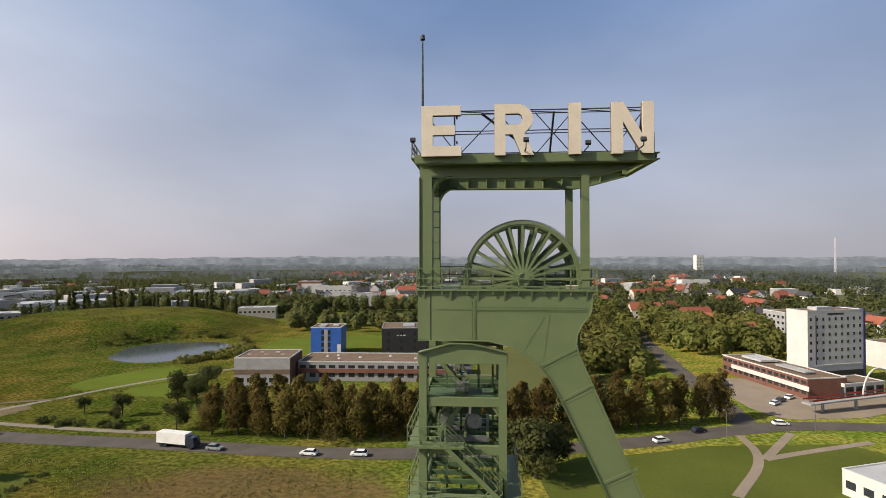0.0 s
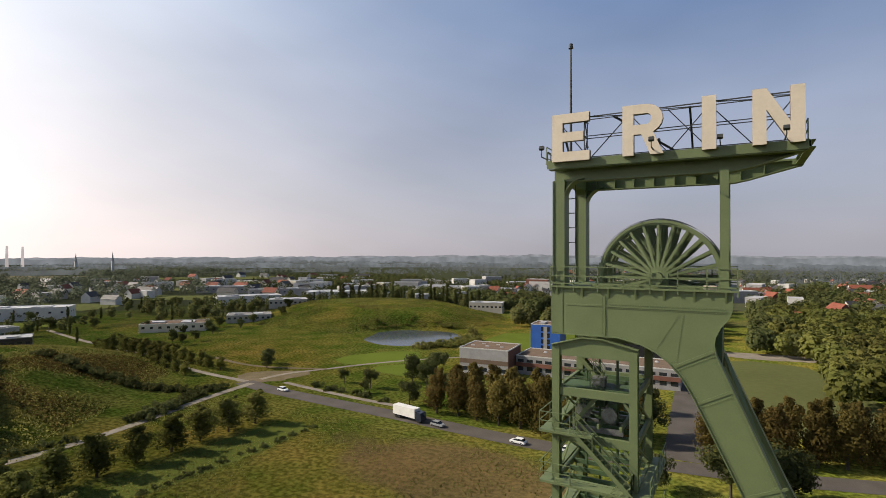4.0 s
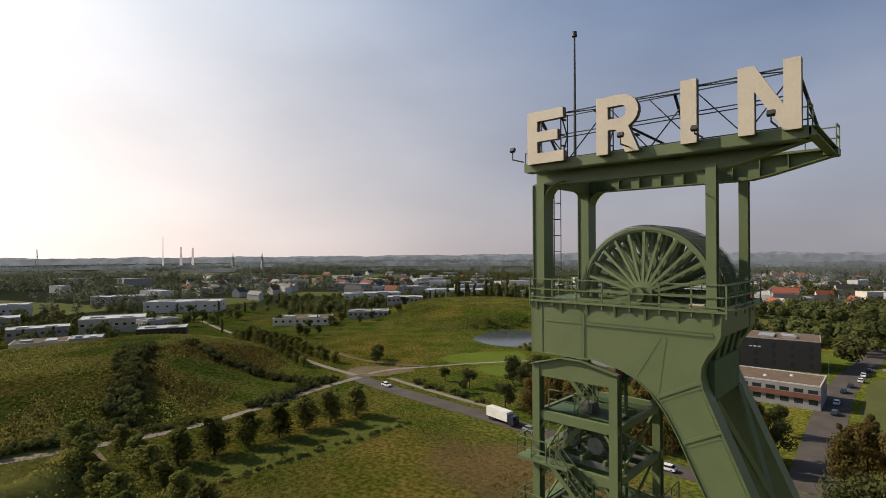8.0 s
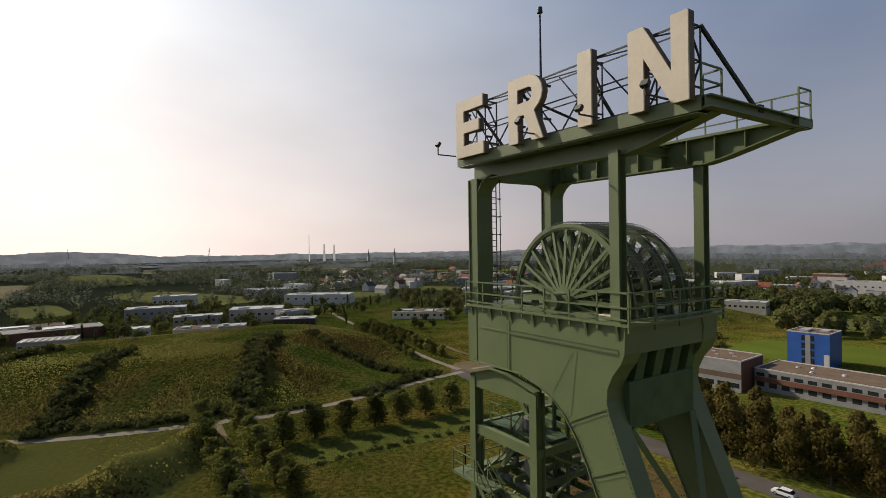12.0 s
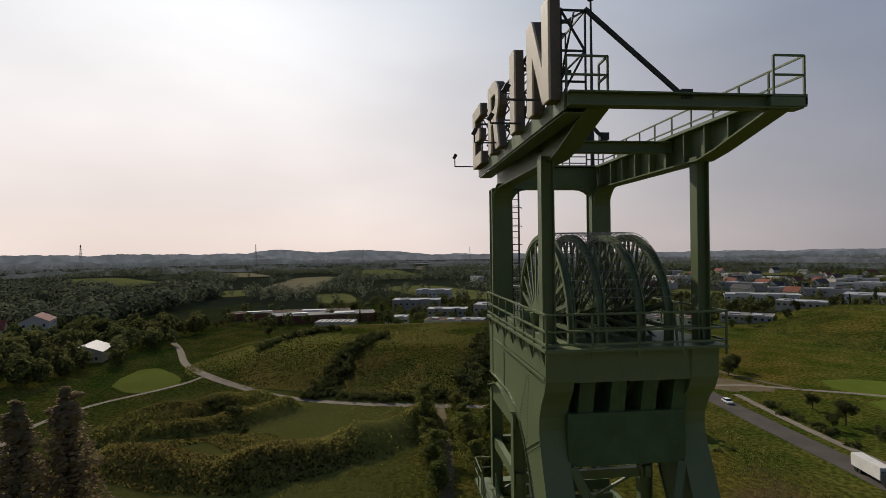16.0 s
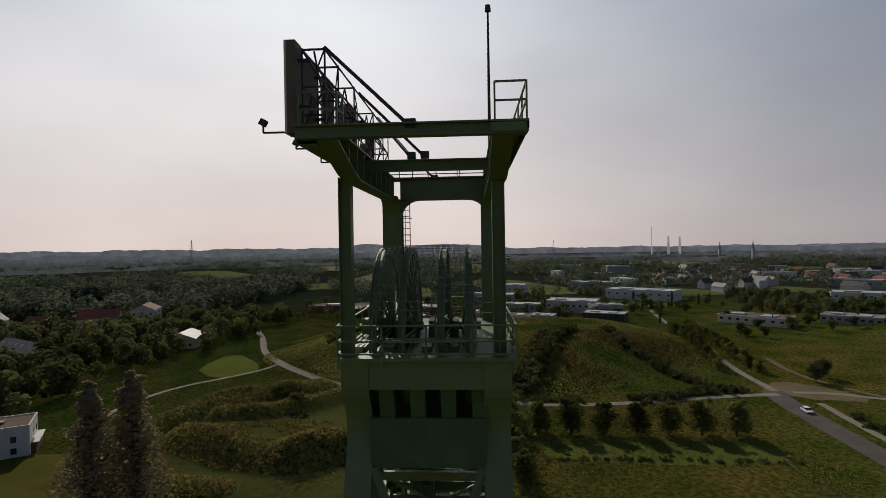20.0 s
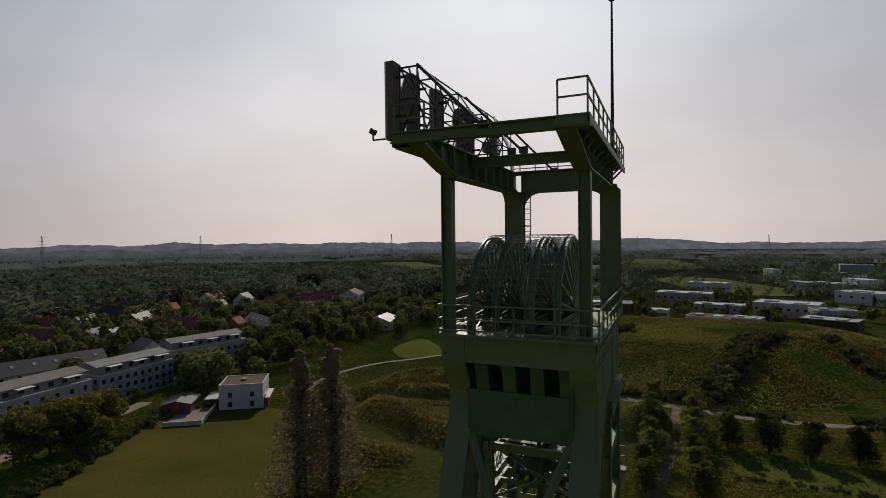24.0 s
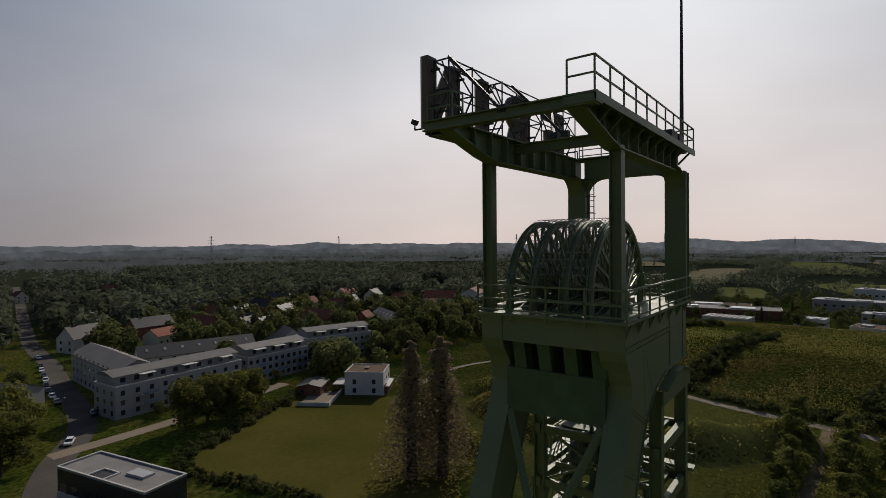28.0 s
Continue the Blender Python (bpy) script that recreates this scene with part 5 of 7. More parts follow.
# hotel and its low wing
hotel = block("hotel_tower", "tall white rendered hotel slab with rows of small windows", "hotel", 131, 185, 19, 27, 9, 28, WHITE, z=0, wins=((0, 10.2, 6, 9, 0.9, 1.2, 2.95), (0, 26.8, 1, 1, 8, 0.7, 1)))
part("blue_fin", boxbm(13.5, 14.3, -4.9, 4.9, 0, 28.6), mat("dark_blue_cladding", (0.03, 0.03, 0.10), (0.025, 0.025, 0.08), rough=0.4), hotel)
part("white_frame", boxbm(-9.8, 12.4, -4.72, -4.5, 7.4, 7.7), WHITE, hotel)
part("white_frame", boxbm(-9.8, -9.5, -4.72, -4.5, 7.7, 26.4), ROOF_DARK, hotel)
part("entrance_base", boxbm(-13.1, 13.1, -4.8, 4.8, 0, 5.2), DARKWALL, hotel)
roof_units(hotel, 28, ((-6, 2, -2, 2, 1.2),))
wing = block("office_wing", "low brick office wing with a pale window band beside the hotel", "office", 111, 180, -78, 44, 15, 7.0, BRICK, wins=((0, 2.3, 1, 14, 2.0, 1.5, 3), (0, 5.6, 1, 14, 2.2, 1.2, 3)))
part("pale_band", boxbm(-15, 23.8, -8.62, -8.5, 3.2, 4.8), WHITE, wing)
roof_units(wing, 7.5, ((-15, -4, -4, 3, 0.8), (2, 16, -3, 1, 0.6)))
ent = block("entrance_hall", "low glazed entrance hall with a gravel roof", "building", 128, 166, 19, 18, 10, 5.0, WHITE, wins=((0, 2.4, 1, 4, 3.4, 3.4, 3), (3, 2.4, 1, 3, 3.2, 3.4, 3)))
block("white_hall", "long white commercial building beyond the hotel", "building", 196, 214, 15, 50, 26, 11, WHITE, wins=((0, 3, 3, 14, 1.3, 1.4, 3.4),))
block("grey_office", "grey office block with window bands", "building", 190, 300, 10, 40, 18, 16, GREYWALL, wins=((0, 3, 4, 12, 1.8, 1.5, 3.4), (3, 3, 4, 5, 1.8, 1.5, 3.4)))

# technology centre: blue cube, black cube, long low wing
blue = block("blue_cube_building", "bright blue panelled cube office with a glazed stair strip", "office", -80, 231, 5, 15, 15, 13.6, BLUE, wins=((0, 2.2, 4, 1, 4.5, 2.2, 3.1),))
part("stair_glazing", boxbm(-0.9, 0.9, -7.62, -7.5, 1.0, 12.8), GREYWALL, blue)
part("entrance_canopy", boxbm(5.6, 7.4, -7.9, -7.5, 0.2, 5.5), WHITE, blue)
black = block("black_cube_building", "black panelled cube office with a gravel roof", "office", -38, 244, 8, 33, 22, 12.6, DARKWALL, wins=((0, 2.6, 3, 5, 1.5, 2.2, 3.6), (3, 2.6, 3, 3, 1.5, 2.2, 3.6)))
for k in range(3):
    part("pale_sign_bar", boxbm(-9 + k * 1.6, -7.9 + k * 1.6, -11.1, -11.0, 8.8, 9.3), WHITE, black)
lo1 = block("long_low_building", "long low brick building with a pale window band and gravel roof", "office", -44, 182, 2, 62, 19, 7.4, GREYWALL, wins=((0, 2.4, 1, 16, 2.4, 1.7, 3), (0, 5.6, 1, 16, 2.6, 1.2, 3), (1, 5.6, 1, 5, 2.6, 1.2, 3)))
part("brick_base", boxbm(-31.05, 31.05, -10.06, -9.9, 3.3, 4.9), BRICK, lo1)
lo2 = block("end_pavilion", "grey banded pavilion at the end of the low building", "office", -86, 171, 5, 21, 18, 10.4, GREYWALL, wins=((0, 2.2, 1, 5, 3.0, 1.6, 3),))
part("brick_side", boxbm(10.5, 10.6, -8.9, 8.9, 0, 10.2), BRICK, lo2)
part("dark_band", boxbm(-10.56, 10.56, -9.06, -8.9, 4.4, 6.2), ROOF_FLAT, lo2)
for i, (x0, y0) in enumerate(((-22, 2), (-16, -3), (-18, 4), (-8, 0), (4, 3), (15, -2), (22, 3))):
    bm = bmesh.new()
    tube(bm, (x0, y0, 7.4), (x0, y0, 7.95), 0.9, n=12, r2=0.5)
    part("roof_dome", bm, ROOF_PALE, lo1)
for i in range(5):
    part("roof_bar", boxbm(-8 + i * 3.2, -6.5 + i * 3.2, -2 + (i % 2) * 5, -1.4 + (i % 2) * 5, 10.4, 10.8), ROOF_PALE, lo2)
roof_units(blue, 13.6, ((-4, -1, -4, 2, 0.8), (2, 5, 0, 4, 0.6)))
roof_units(black, 12.6, ((-6, 0, -6, 4, 0.7), (3, 8, -5, -1, 0.9), (2, 7, 3, 6, 0.5)))

# halls beyond the mounds
HALLS = [(-368, -52, 97, 74, 22, 6.0, BRICK, ROOF_GREY), (-318, -38, 82, 24, 14, 6.4, GREYWALL, ROOF_PALE), (-339, 1, 80, 15, 12, 6, WHITE, ROOF_PALE), (-316, 31, 73, 23, 16, 6.2, CREAM, ROOF_FLAT),
         (-308, 49, 70, 14, 12, 7, GREYWALL, ROOF_PALE), (-320, 90, 65, 26, 16, 6.6, DARKWALL, ROOF_PALE), (-510, 42, 72, 34, 18, 11, WHITE, ROOF_PALE), (-376, 80, 70, 36, 22, 9, CREAM, ROOF_PALE),
         (-352, 98, 100, 20, 14, 8, GREYWALL, ROOF_DARK), (-460, 158, 52, 60, 24, 9, WHITE, ROOF_PALE), (-312, 180, 46, 38, 20, 5, CREAM, ROOF_FLAT), (-306, 234, 47, 30, 18, 5, GREYWALL, ROOF_GREY),
         (-318, 284, 44, 30, 18, 6, GREYWALL, ROOF_PALE), (-385, 424, 41, 64, 34, 8, WHITE, ROOF_PALE), (-372, 40, 80, 30, 14, 7, GREYWALL, ROOF_PALE), (-430, 20, 80, 40, 18, 9, GREYWALL, ROOF_PALE), (-570, 150, 60, 40, 22, 8, GREYWALL, ROOF_PALE),
         (-395, -80, 97, 90, 14, 5, BRICK, ROOF_FLAT), (-420, 330, 60, 60, 24, 8, WHITE, ROOF_PALE), (-470, 420, 50, 70, 24, 8, GREYWALL, ROOF_DARK), (-180, 374, 15, 28, 14, 8, CREAM, ROOF_PALE),
         (-330, 560, 20, 60, 24, 8, WHITE, ROOF_PALE), (-250, 560, 10, 40, 20, 8, WHITE, ROOF_PALE), (-560, 420, 30, 70, 30, 8, GREYWALL, ROOF_DARK), (-125, 488, 10, 40, 16, 12, WHITE, ROOF_DARK),
         (-185, 606, 5, 44, 18, 12, WHITE, ROOF_FLAT), (-236, 668, 5, 30, 16, 15, BRICK, ROOF_RED), (-110, 560, 5, 44, 16, 7, WHITE, ROOF_PALE), (300, 760, 5, 40, 16, 14, WHITE, ROOF_FLAT), (150, 372, 20, 30, 20, 6, WHITE, ROOF_PALE)]
for x, y, r, w, d, h, wl_, rf in HALLS:
    hall = block("industrial_hall", "flat-roofed industrial hall with %s walls" % ("white" if wl_ is WHITE else "grey" if wl_ is GREYWALL else "cream" if wl_ is CREAM else "dark"), "hall", x, y, r, w, d, h, wl_, rf,
          wins=((2, h * 0.6, 1, 8, 1.8, 1.4, 3), (3, h * 0.6, 1, 4, 1.6, 1.4, 3), (0, h * 0.6, 1, 8, 1.8, 1.4, 3), (1, h * 0.6, 1, 4, 1.6, 1.4, 3)), group="halls of the business park")
    if (x, y) == (-318, -38):
        for k in range(7):
            part("solar_panel_row", boxbm(-w * 0.42 + k * w * 0.125, -w * 0.42 + k * w * 0.125 + 1.5, -d * 0.42, d * 0.42, h + 0.3, h + 0.42), DARKWALL, hall)
        continue
    roof_units(hall, h, ((-w * 0.35, -w * 0.15, -d * 0.2, d * 0.1, 0.9), (w * 0.1, w * 0.3, -d * 0.3, d * 0.2, 0.6)))

BALCONY_BLUE = mat("blue_grey_panel", (0.20, 0.26, 0.36), (0.16, 0.21, 0.30), rough=0.5, scale=1.0, fine=6)
# houses south of the meadow
wh = block("white_house", "two-storey white cube house with a dark fence", "house", -103, -116, 33, 12, 13, 7.4, WHITE, wins=((1, 1.6, 2, 2, 1.2, 1.5, 2.9), (0, 1.6, 2, 3, 1.2, 1.4, 2.9), (2, 1.6, 2, 3, 1.2, 1.4, 2.9)))
part("terrace_roof", boxbm(-5.5, 3, -11.5, -5.6, 2.6, 2.8), WHITE, wh)
part("balcony", boxbm(2.0, 5.0, 5.5, 7.0, 3.0, 3.15), BRICK, wh)
part("red_side_porch", boxbm(-6.0, 4.5, 6.5, 7.6, 0.0, 2.6), BRICK, wh)
part("porch_roof", boxbm(-6.2, 4.7, 6.4, 8.2, 2.62, 2.8), WHITE, wh)
part("skylight", boxbm(-1.5, 1.0, -1.0, 0.6, 7.75, 8.0), ROOF_DARK, wh)
an = block("carport_annex", "low brick annex with a brown roof beside the white house", "annex", -91, -130, 33, 10, 8, 2.9, BRICK, ROOF_DARK, kind="gable", rise=1.0, wins=((1, 1.5, 1, 2, 1.0, 1.2, 3),))
gw = thing("garden_wall", "low pale garden wall round the paved terrace", "wall", pose(-86, -121, 0, 0, 0, 33))
part("wall_run", boxbm(-9, 7, 5.0, 5.25, 0, 1.3), WHITE, gw)
part("wall_run", boxbm(6.75, 7.0, -5, 5.0, 0, 1.3), WHITE, gw)
part("terrace_paving", boxbm(-9, 6.75, -5, 5.0, -0.2, 0.12), PAVING, gw)
fl = block("brick_flat_house", "black-clad flat-roofed house with a white roof edge", "house", -18.6, -99.5, 101, 26.5, 8.6, 6.0, DARKWALL, ROOF_GREY, wins=((0, 2.4, 1, 7, 2.0, 1.6, 3), (2, 2.4, 1, 7, 2.0, 1.6, 3), (1, 2.4, 1, 3, 2.0, 1.6, 3)))
roof_units(fl, 6.0, ((2.5, 7.5, -0.6, 1.9, 0.5),))
bm = bmesh.new()
for x0, x1, y0, y1 in ((-4.0, 1.0, -4.3, -4.0), (-4.0, 1.0, -0.9, -0.6), (-4.0, -3.7, -4.0, -0.9), (0.7, 1.0, -4.0, -0.9)):
    box(bm, x0, x1, y0, y1, 6.06, 6.36)
part("light_well_kerb", bm, WHITE, fl)
part("light_well", boxbm(-3.7, 0.7, -4.0, -0.9, 6.06, 6.10), DARKWALL, fl)
part("white_roof_edge", boxbm(-13.4, 13.4, 4.0, 4.36, 6.36, 6.42), WHITE, fl)
part("white_roof_edge", boxbm(-13.4, 13.4, -4.36, -4.0, 6.36, 6.42), WHITE, fl)
for x0 in (-13.4, 13.04):
    part("white_roof_edge", boxbm(x0, x0 + 0.36, -4.0, 4.0, 6.36, 6.42), WHITE, fl)
part("white_plinth", boxbm(-13.4, 13.4, -4.42, -4.31, 0.0, 1.5), WHITE, fl)
APTS = [(-59, -160.5, 4, 42, 12.5, 12.4), (-97, -163, 0, 27, 12.5, 12.4), (-135, -169, -14, 31, 12.5, 13)]
for i, (x, y, r, w, d, h) in enumerate(APTS):
    ap = block("apartment_block", "pale rendered apartment block with balconies and recessed top floor", "apartment block", x, y, r, w, d, h - 3.0, PALE_RENDER, ROOF_GREY,
               wins=((2, 1.8, 3, 10, 1.2, 1.4, 2.85), (1, 1.8, 3, 3, 1.2, 1.4, 2.85), (0, 1.8, 3, 10, 1.2, 1.4, 2.85), (3, 1.8, 3, 3, 1.2, 1.4, 2.85)), group="apartment row")
    top = part("top_floor", boxbm(-w / 2 + 0.6, w / 2 - 0.6, -d / 2 + 0.6, d / 2 - 1.9, h - 3.0, h - 0.2), GREYWALL, ap, "recessed grey top floor")
    for k in range(int(w / 4)):
        xw = -w / 2 + 2.2 + k * 4
        part("window", boxbm(xw, xw + 1.5, d / 2 - 1.94, d / 2 - 1.86, h - 2.3, h - 0.9), WINDOW, top)
    bm = bmesh.new()
    v = [bm.verts.new(c) for c in ((-w / 2, -d / 2, h - 0.2), (w / 2, -d / 2, h - 0.2), (w / 2, d / 2 - 1.3, h - 0.2), (-w / 2, d / 2 - 1.3, h - 0.2), (-w / 2, -0.6, h + 1.0), (w / 2, -0.6, h + 1.0))]
    for f in ((0, 1, 5, 4), (2, 3, 4, 5), (1, 2, 5), (3, 0, 4), (3, 2, 1, 0)):
        bm.faces.new([v[q] for q in f])
    part("metal_roof", bm, ROOF_GREY, ap)
    for c in range(3):
        bx = -w / 2 + w * (0.08 + 0.32 * c)
        for r_ in range(2):
            bl = part("balcony", boxbm(bx, bx + 4.6, d / 2, d / 2 + 1.6, 2.9 + r_ * 2.85, 3.05 + r_ * 2.85), WHITE, ap)
            part("balcony_panel", boxbm(bx, bx + 4.6, d / 2 + 1.5, d / 2 + 1.6, 3.05 + r_ * 2.85, 3.95 + r_ * 2.85), BALCONY_BLUE, bl)
        part("awning", boxbm(bx, bx + 4.6, d / 2 - 1.8, d / 2 + 0.9, h - 0.5, h - 0.4), WHITE, ap)
block("long_apartment_house", "long rendered apartment house with a grey metal roof", "apartment block", -53.5, -193, 86, 47, 13, 10, GREYWALL, ROOF_GREY, kind="gable", rise=3.0, wins=((0, 1.8, 4, 10, 1.3, 1.4, 2.75), (2, 1.8, 4, 10, 1.3, 1.4, 2.75), (1, 1.8, 4, 3, 1.3, 1.4, 2.75)))
block("corner_house", "grey rendered corner house with a flat roof", "house", -22, -187, -60, 14, 12, 7, GREYWALL, ROOF_DARK, kind="gable", rise=2.0, wins=((2, 1.8, 2, 4, 1.3, 1.4, 2.8), (1, 1.8, 2, 3, 1.3, 1.4, 2.8)))
block("tall_white_house", "tall white house beside red-roofed neighbours", "house", -306, -207, 20, 20, 14, 13, WHITE, ROOF_RED, kind="gable", rise=3.5, wins=((1, 1.8, 4, 3, 1.2, 1.4, 3), (2, 1.8, 4, 5, 1.2, 1.4, 3)))
block("pale_pyramid_house", "house with a pale metal roof among trees", "house", -247, -148, 10, 18, 16, 5, CREAM, ROOF_PALE, kind="gable", rise=3.0, wins=((1, 2, 1, 3, 1.2, 1.3, 3),))


def skylights(ob, w, d, h, rise, n):
    """A row of roof windows along both slopes."""
    tilt = math.degrees(math.atan2(rise, d / 2))
    for s_ in (-1, 1):
        for i in range(n):
            pane = bm_mesh("skylight", boxbm(-0.5, 0.5, -0.7, 0.7, 0.0, 0.1))
            link("skylight", pane, ROOF_PALE, ob, pose(-w / 2 + w * (i + 0.5) / n, s_ * d * 0.22, h + rise * 0.56 + 0.2, -s_ * tilt, 0, 0))


tr = block("dark_roof_terrace", "long white terrace of houses under one dark roof", "terraced houses", -92, -207, -14, 46, 11, 5.5, WHITE, ROOF_DARK, kind="gable", rise=4.0, wins=((2, 1.6, 2, 9, 1.1, 1.3, 2.6), (1, 1.6, 2, 2, 1.1, 1.3, 2.6)))
skylights(tr, 46, 11, 5.5, 4.0, 7)
t2 = block("brown_roof_terrace", "terrace of houses under a brown roof with skylights", "terraced houses", -214, -208, 62, 40, 11, 5, BRICK, ROOF_DARK, kind="gable", rise=4.0, wins=((0, 1.6, 2, 8, 1.1, 1.3, 2.6), (3, 1.6, 2, 2, 1.1, 1.3, 2.6)))
skylights(t2, 40, 11, 5, 4.0, 6)
block("red_roof_house", "white house under a bright red tiled roof", "house", -105, -266, 20, 15, 10, 4.5, WHITE, ROOF_RED, kind="gable", rise=3.2, wins=((2, 1.6, 1, 4, 1.1, 1.3, 2.6),))
block("white_gable_house", "house with a white gable and a dark roof", "house", -124, -194, 74, 14, 10, 5, WHITE, ROOF_DARK, kind="gable", rise=4.0, wins=((1, 1.6, 2, 2, 1.1, 1.3, 2.6), (0, 1.6, 1, 4, 1.1, 1.3, 2.6)))
block("white_gable_house", "house with a white gable and a dark roof", "house", -138, -206, 70, 14, 10, 5, WHITE, ROOF_DARK, kind="gable", rise=4.0, wins=((1, 1.6, 2, 2, 1.1, 1.3, 2.6),))
block("low_red_house", "low brick house under a dull red roof by the street", "house", -6, -194, 8, 24, 10, 3.2, BRICK, ROOF_RED, kind="gable", rise=2.4, wins=((2, 1.5, 1, 6, 1.2, 1.2, 2.6),))

# scattered houses of the town

def house_set(spots, walls, roofs, label, group, seed, far=False):
    rng = random.Random(seed)
    kinds = []
    for i, (w, d, h, rise) in enumerate(((11, 9, 5.5, 4), (14, 10, 6, 4.5), (20, 10, 6.5, 4.2))):
        kinds.append((w, d, h, rise))
    made = {}
    for x, y in spots:
        k = rng.randrange(3)
        wl_, rf = rng.choice(walls), rng.choice(roofs)
        rot = rng.choice((0, 90)) + rng.uniform(-15, 15) + 15
        key = (k, wl_.name, rf.name)
        s = rng.uniform(0.85, 1.2)
        m = Matrix.LocRotScale((x, y, hz(x, y)), Euler((0, 0, radians(rot))), (s, s, s))
        if key not in made:
            w, d, h, rise = kinds[k]
            ob = block("house", label % {"white_render": "white", "cream_render": "cream", "red_brick": "brick", "grey_concrete": "grey"}[wl_.name] + (" red tiled roof" if rf is ROOF_RED else " dark tiled roof"), "house", 0, 0, 0, w, d, h, wl_, rf, kind="gable", rise=rise,
                       wins=() if far else ((0, 1.6, 2, 3, 1.1, 1.3, 2.7), (1, 1.6, 2, 2, 1.1, 1.3, 2.7)), group=group)
            bm = boxbm(w * 0.2, w * 0.2 + 0.7, -0.4, 0.4, h + rise - 0.6, h + rise + 0.9)
            part("chimney", bm, BRICK, ob)
            ob.matrix_basis = m
            made[key] = ob
        else:
            o = made[key]
            copy_thing(o, m @ Matrix.Diagonal((1 / o.scale.x, 1 / o.scale.y, 1 / o.scale.z, 1)))


def spots(seed, n, x0, x1, y0, y1, gap=16):
    rng = random.Random(seed)
    out = []
    for _ in range(n * 8):
        x, y = rng.uniform(x0, x1), rng.uniform(y0, y1)
        if all((x - a) ** 2 + (y - b) ** 2 > gap * gap for a, b in out):
            out.append((x, y))
        if len(out) >= n:
            break
    return out


house_set(spots(1, 26, -280, -20, 480, 680, 26), (WHITE, CREAM, WHITE), (ROOF_RED, ROOF_DARK, ROOF_DARK), "%s rendered suburban house with a", "suburban houses", 2)
house_set(spots(3, 44, 30, 340, 380, 760, 22), (WHITE, CREAM, BRICK), (ROOF_RED, ROOF_RED, ROOF_DARK), "%s town house with a", "town houses", 4)
house_set(spots(5, 18, 150, 330, 250, 380, 24), (WHITE, BRICK), (ROOF_RED, ROOF_DARK), "%s house near the hotel with a", "town houses", 6)
house_set(spots(7, 28, -310, -150, -400, -215, 24), (WHITE, CREAM, BRICK), (ROOF_RED, ROOF_DARK, ROOF_DARK), "%s house south of the meadow with a", "southern houses", 8)
house_set(spots(9, 24, -200, -20, -600, -262, 24), (WHITE, CREAM, BRICK), (ROOF_DARK, ROOF_RED), "%s house along the street with a", "southern houses", 10)
house_set(spots(11, 22, -720, -430, 240, 560, 34), (WHITE, CREAM), (ROOF_DARK, ROOF_RED), "%s house among the halls with a", "suburban houses", 12, True)

house_set(spots(13, 46, -360, -20, 980, 1250, 24), (WHITE, CREAM), (ROOF_RED, ROOF_RED, ROOF_RED, ROOF_DARK), "%s house in the far settlement with a", "far settlement", 14, True)
house_set(spots(15, 30, -900, -560, 300, 760, 40), (WHITE, WHITE, CREAM), (ROOF_DARK, ROOF_RED), "%s far suburban house with a", "suburban houses", 16, True)
house_set(spots(17, 30, -260, 60, 640, 900, 34), (WHITE, WHITE, CREAM), (ROOF_DARK, ROOF_RED), "%s far suburban house with a", "suburban houses", 18, True)
house_set(spots(19, 36, 120, 480, 700, 1100, 34), (WHITE, CREAM, WHITE), (ROOF_RED, ROOF_RED, ROOF_DARK), "%s hillside town house with a", "town houses", 20, True)
block("white_shop_hall", "white flat-roofed hall beside the lawn", "building", 84, 80, 20, 20, 14, 5.0, WHITE, ROOF_PALE, wins=((3, 2.4, 1, 4, 2.0, 1.6, 3),))

# pale flat-roofed buildings scattered through the far town
rng_f = random.Random(77)
for area_n, area in ((26, (-700, -280, 480, 820)), (26, (-280, 60, 500, 900)), (22, (-1000, -560, 120, 520)), (20, (60, 520, 560, 1150)), (14, (-480, -250, 420, 560))):
    for x, y in spots(int(area[0]), area_n, *area, 34):
        block("town_building", "far pale flat-roofed building among trees", "building", x, y, rng_f.uniform(0, 90), rng_f.uniform(14, 38), rng_f.uniform(9, 18), rng_f.choice((6, 8, 9, 12)), rng_f.choice((WHITE, CREAM, WHITE, GREYWALL)), ROOF_PALE, group="far town buildings")

# footbridge by the hotel
bridge = thing("footbridge", "grey concrete footbridge with red railing and white arch", "bridge")
part("bridge_deck", barbm((98, 140, 3.2), (148, 158, 4.2), 3.4, 0.4), GREYWALL, bridge)
for s_ in (-1.7, 1.7):
    part("bridge_rail", barbm((98, 140 + s_, 4.3), (148, 158 + s_, 5.3), 0.12, 0.5), CARRED, bridge)
for k in range(4):
    part("bridge_pier", barbm((104 + k * 13, 142 + k * 4.7, 0), (104 + k * 13, 142 + k * 4.7, 3.3 + k * 0.25), 0.7), GREYWALL, bridge)
bm = bmesh.new()
pts = [(126 + 6 * math.cos(radians(a)), 150 + 2 * math.cos(radians(a)), 3.6 + 9 * math.sin(radians(a))) for a in range(0, 181, 15)]
for p_, q_ in zip(pts, pts[1:]):
    tube(bm, p_, q_, 0.25, 8)
part("bridge_arch", bm, WHITE, bridge)

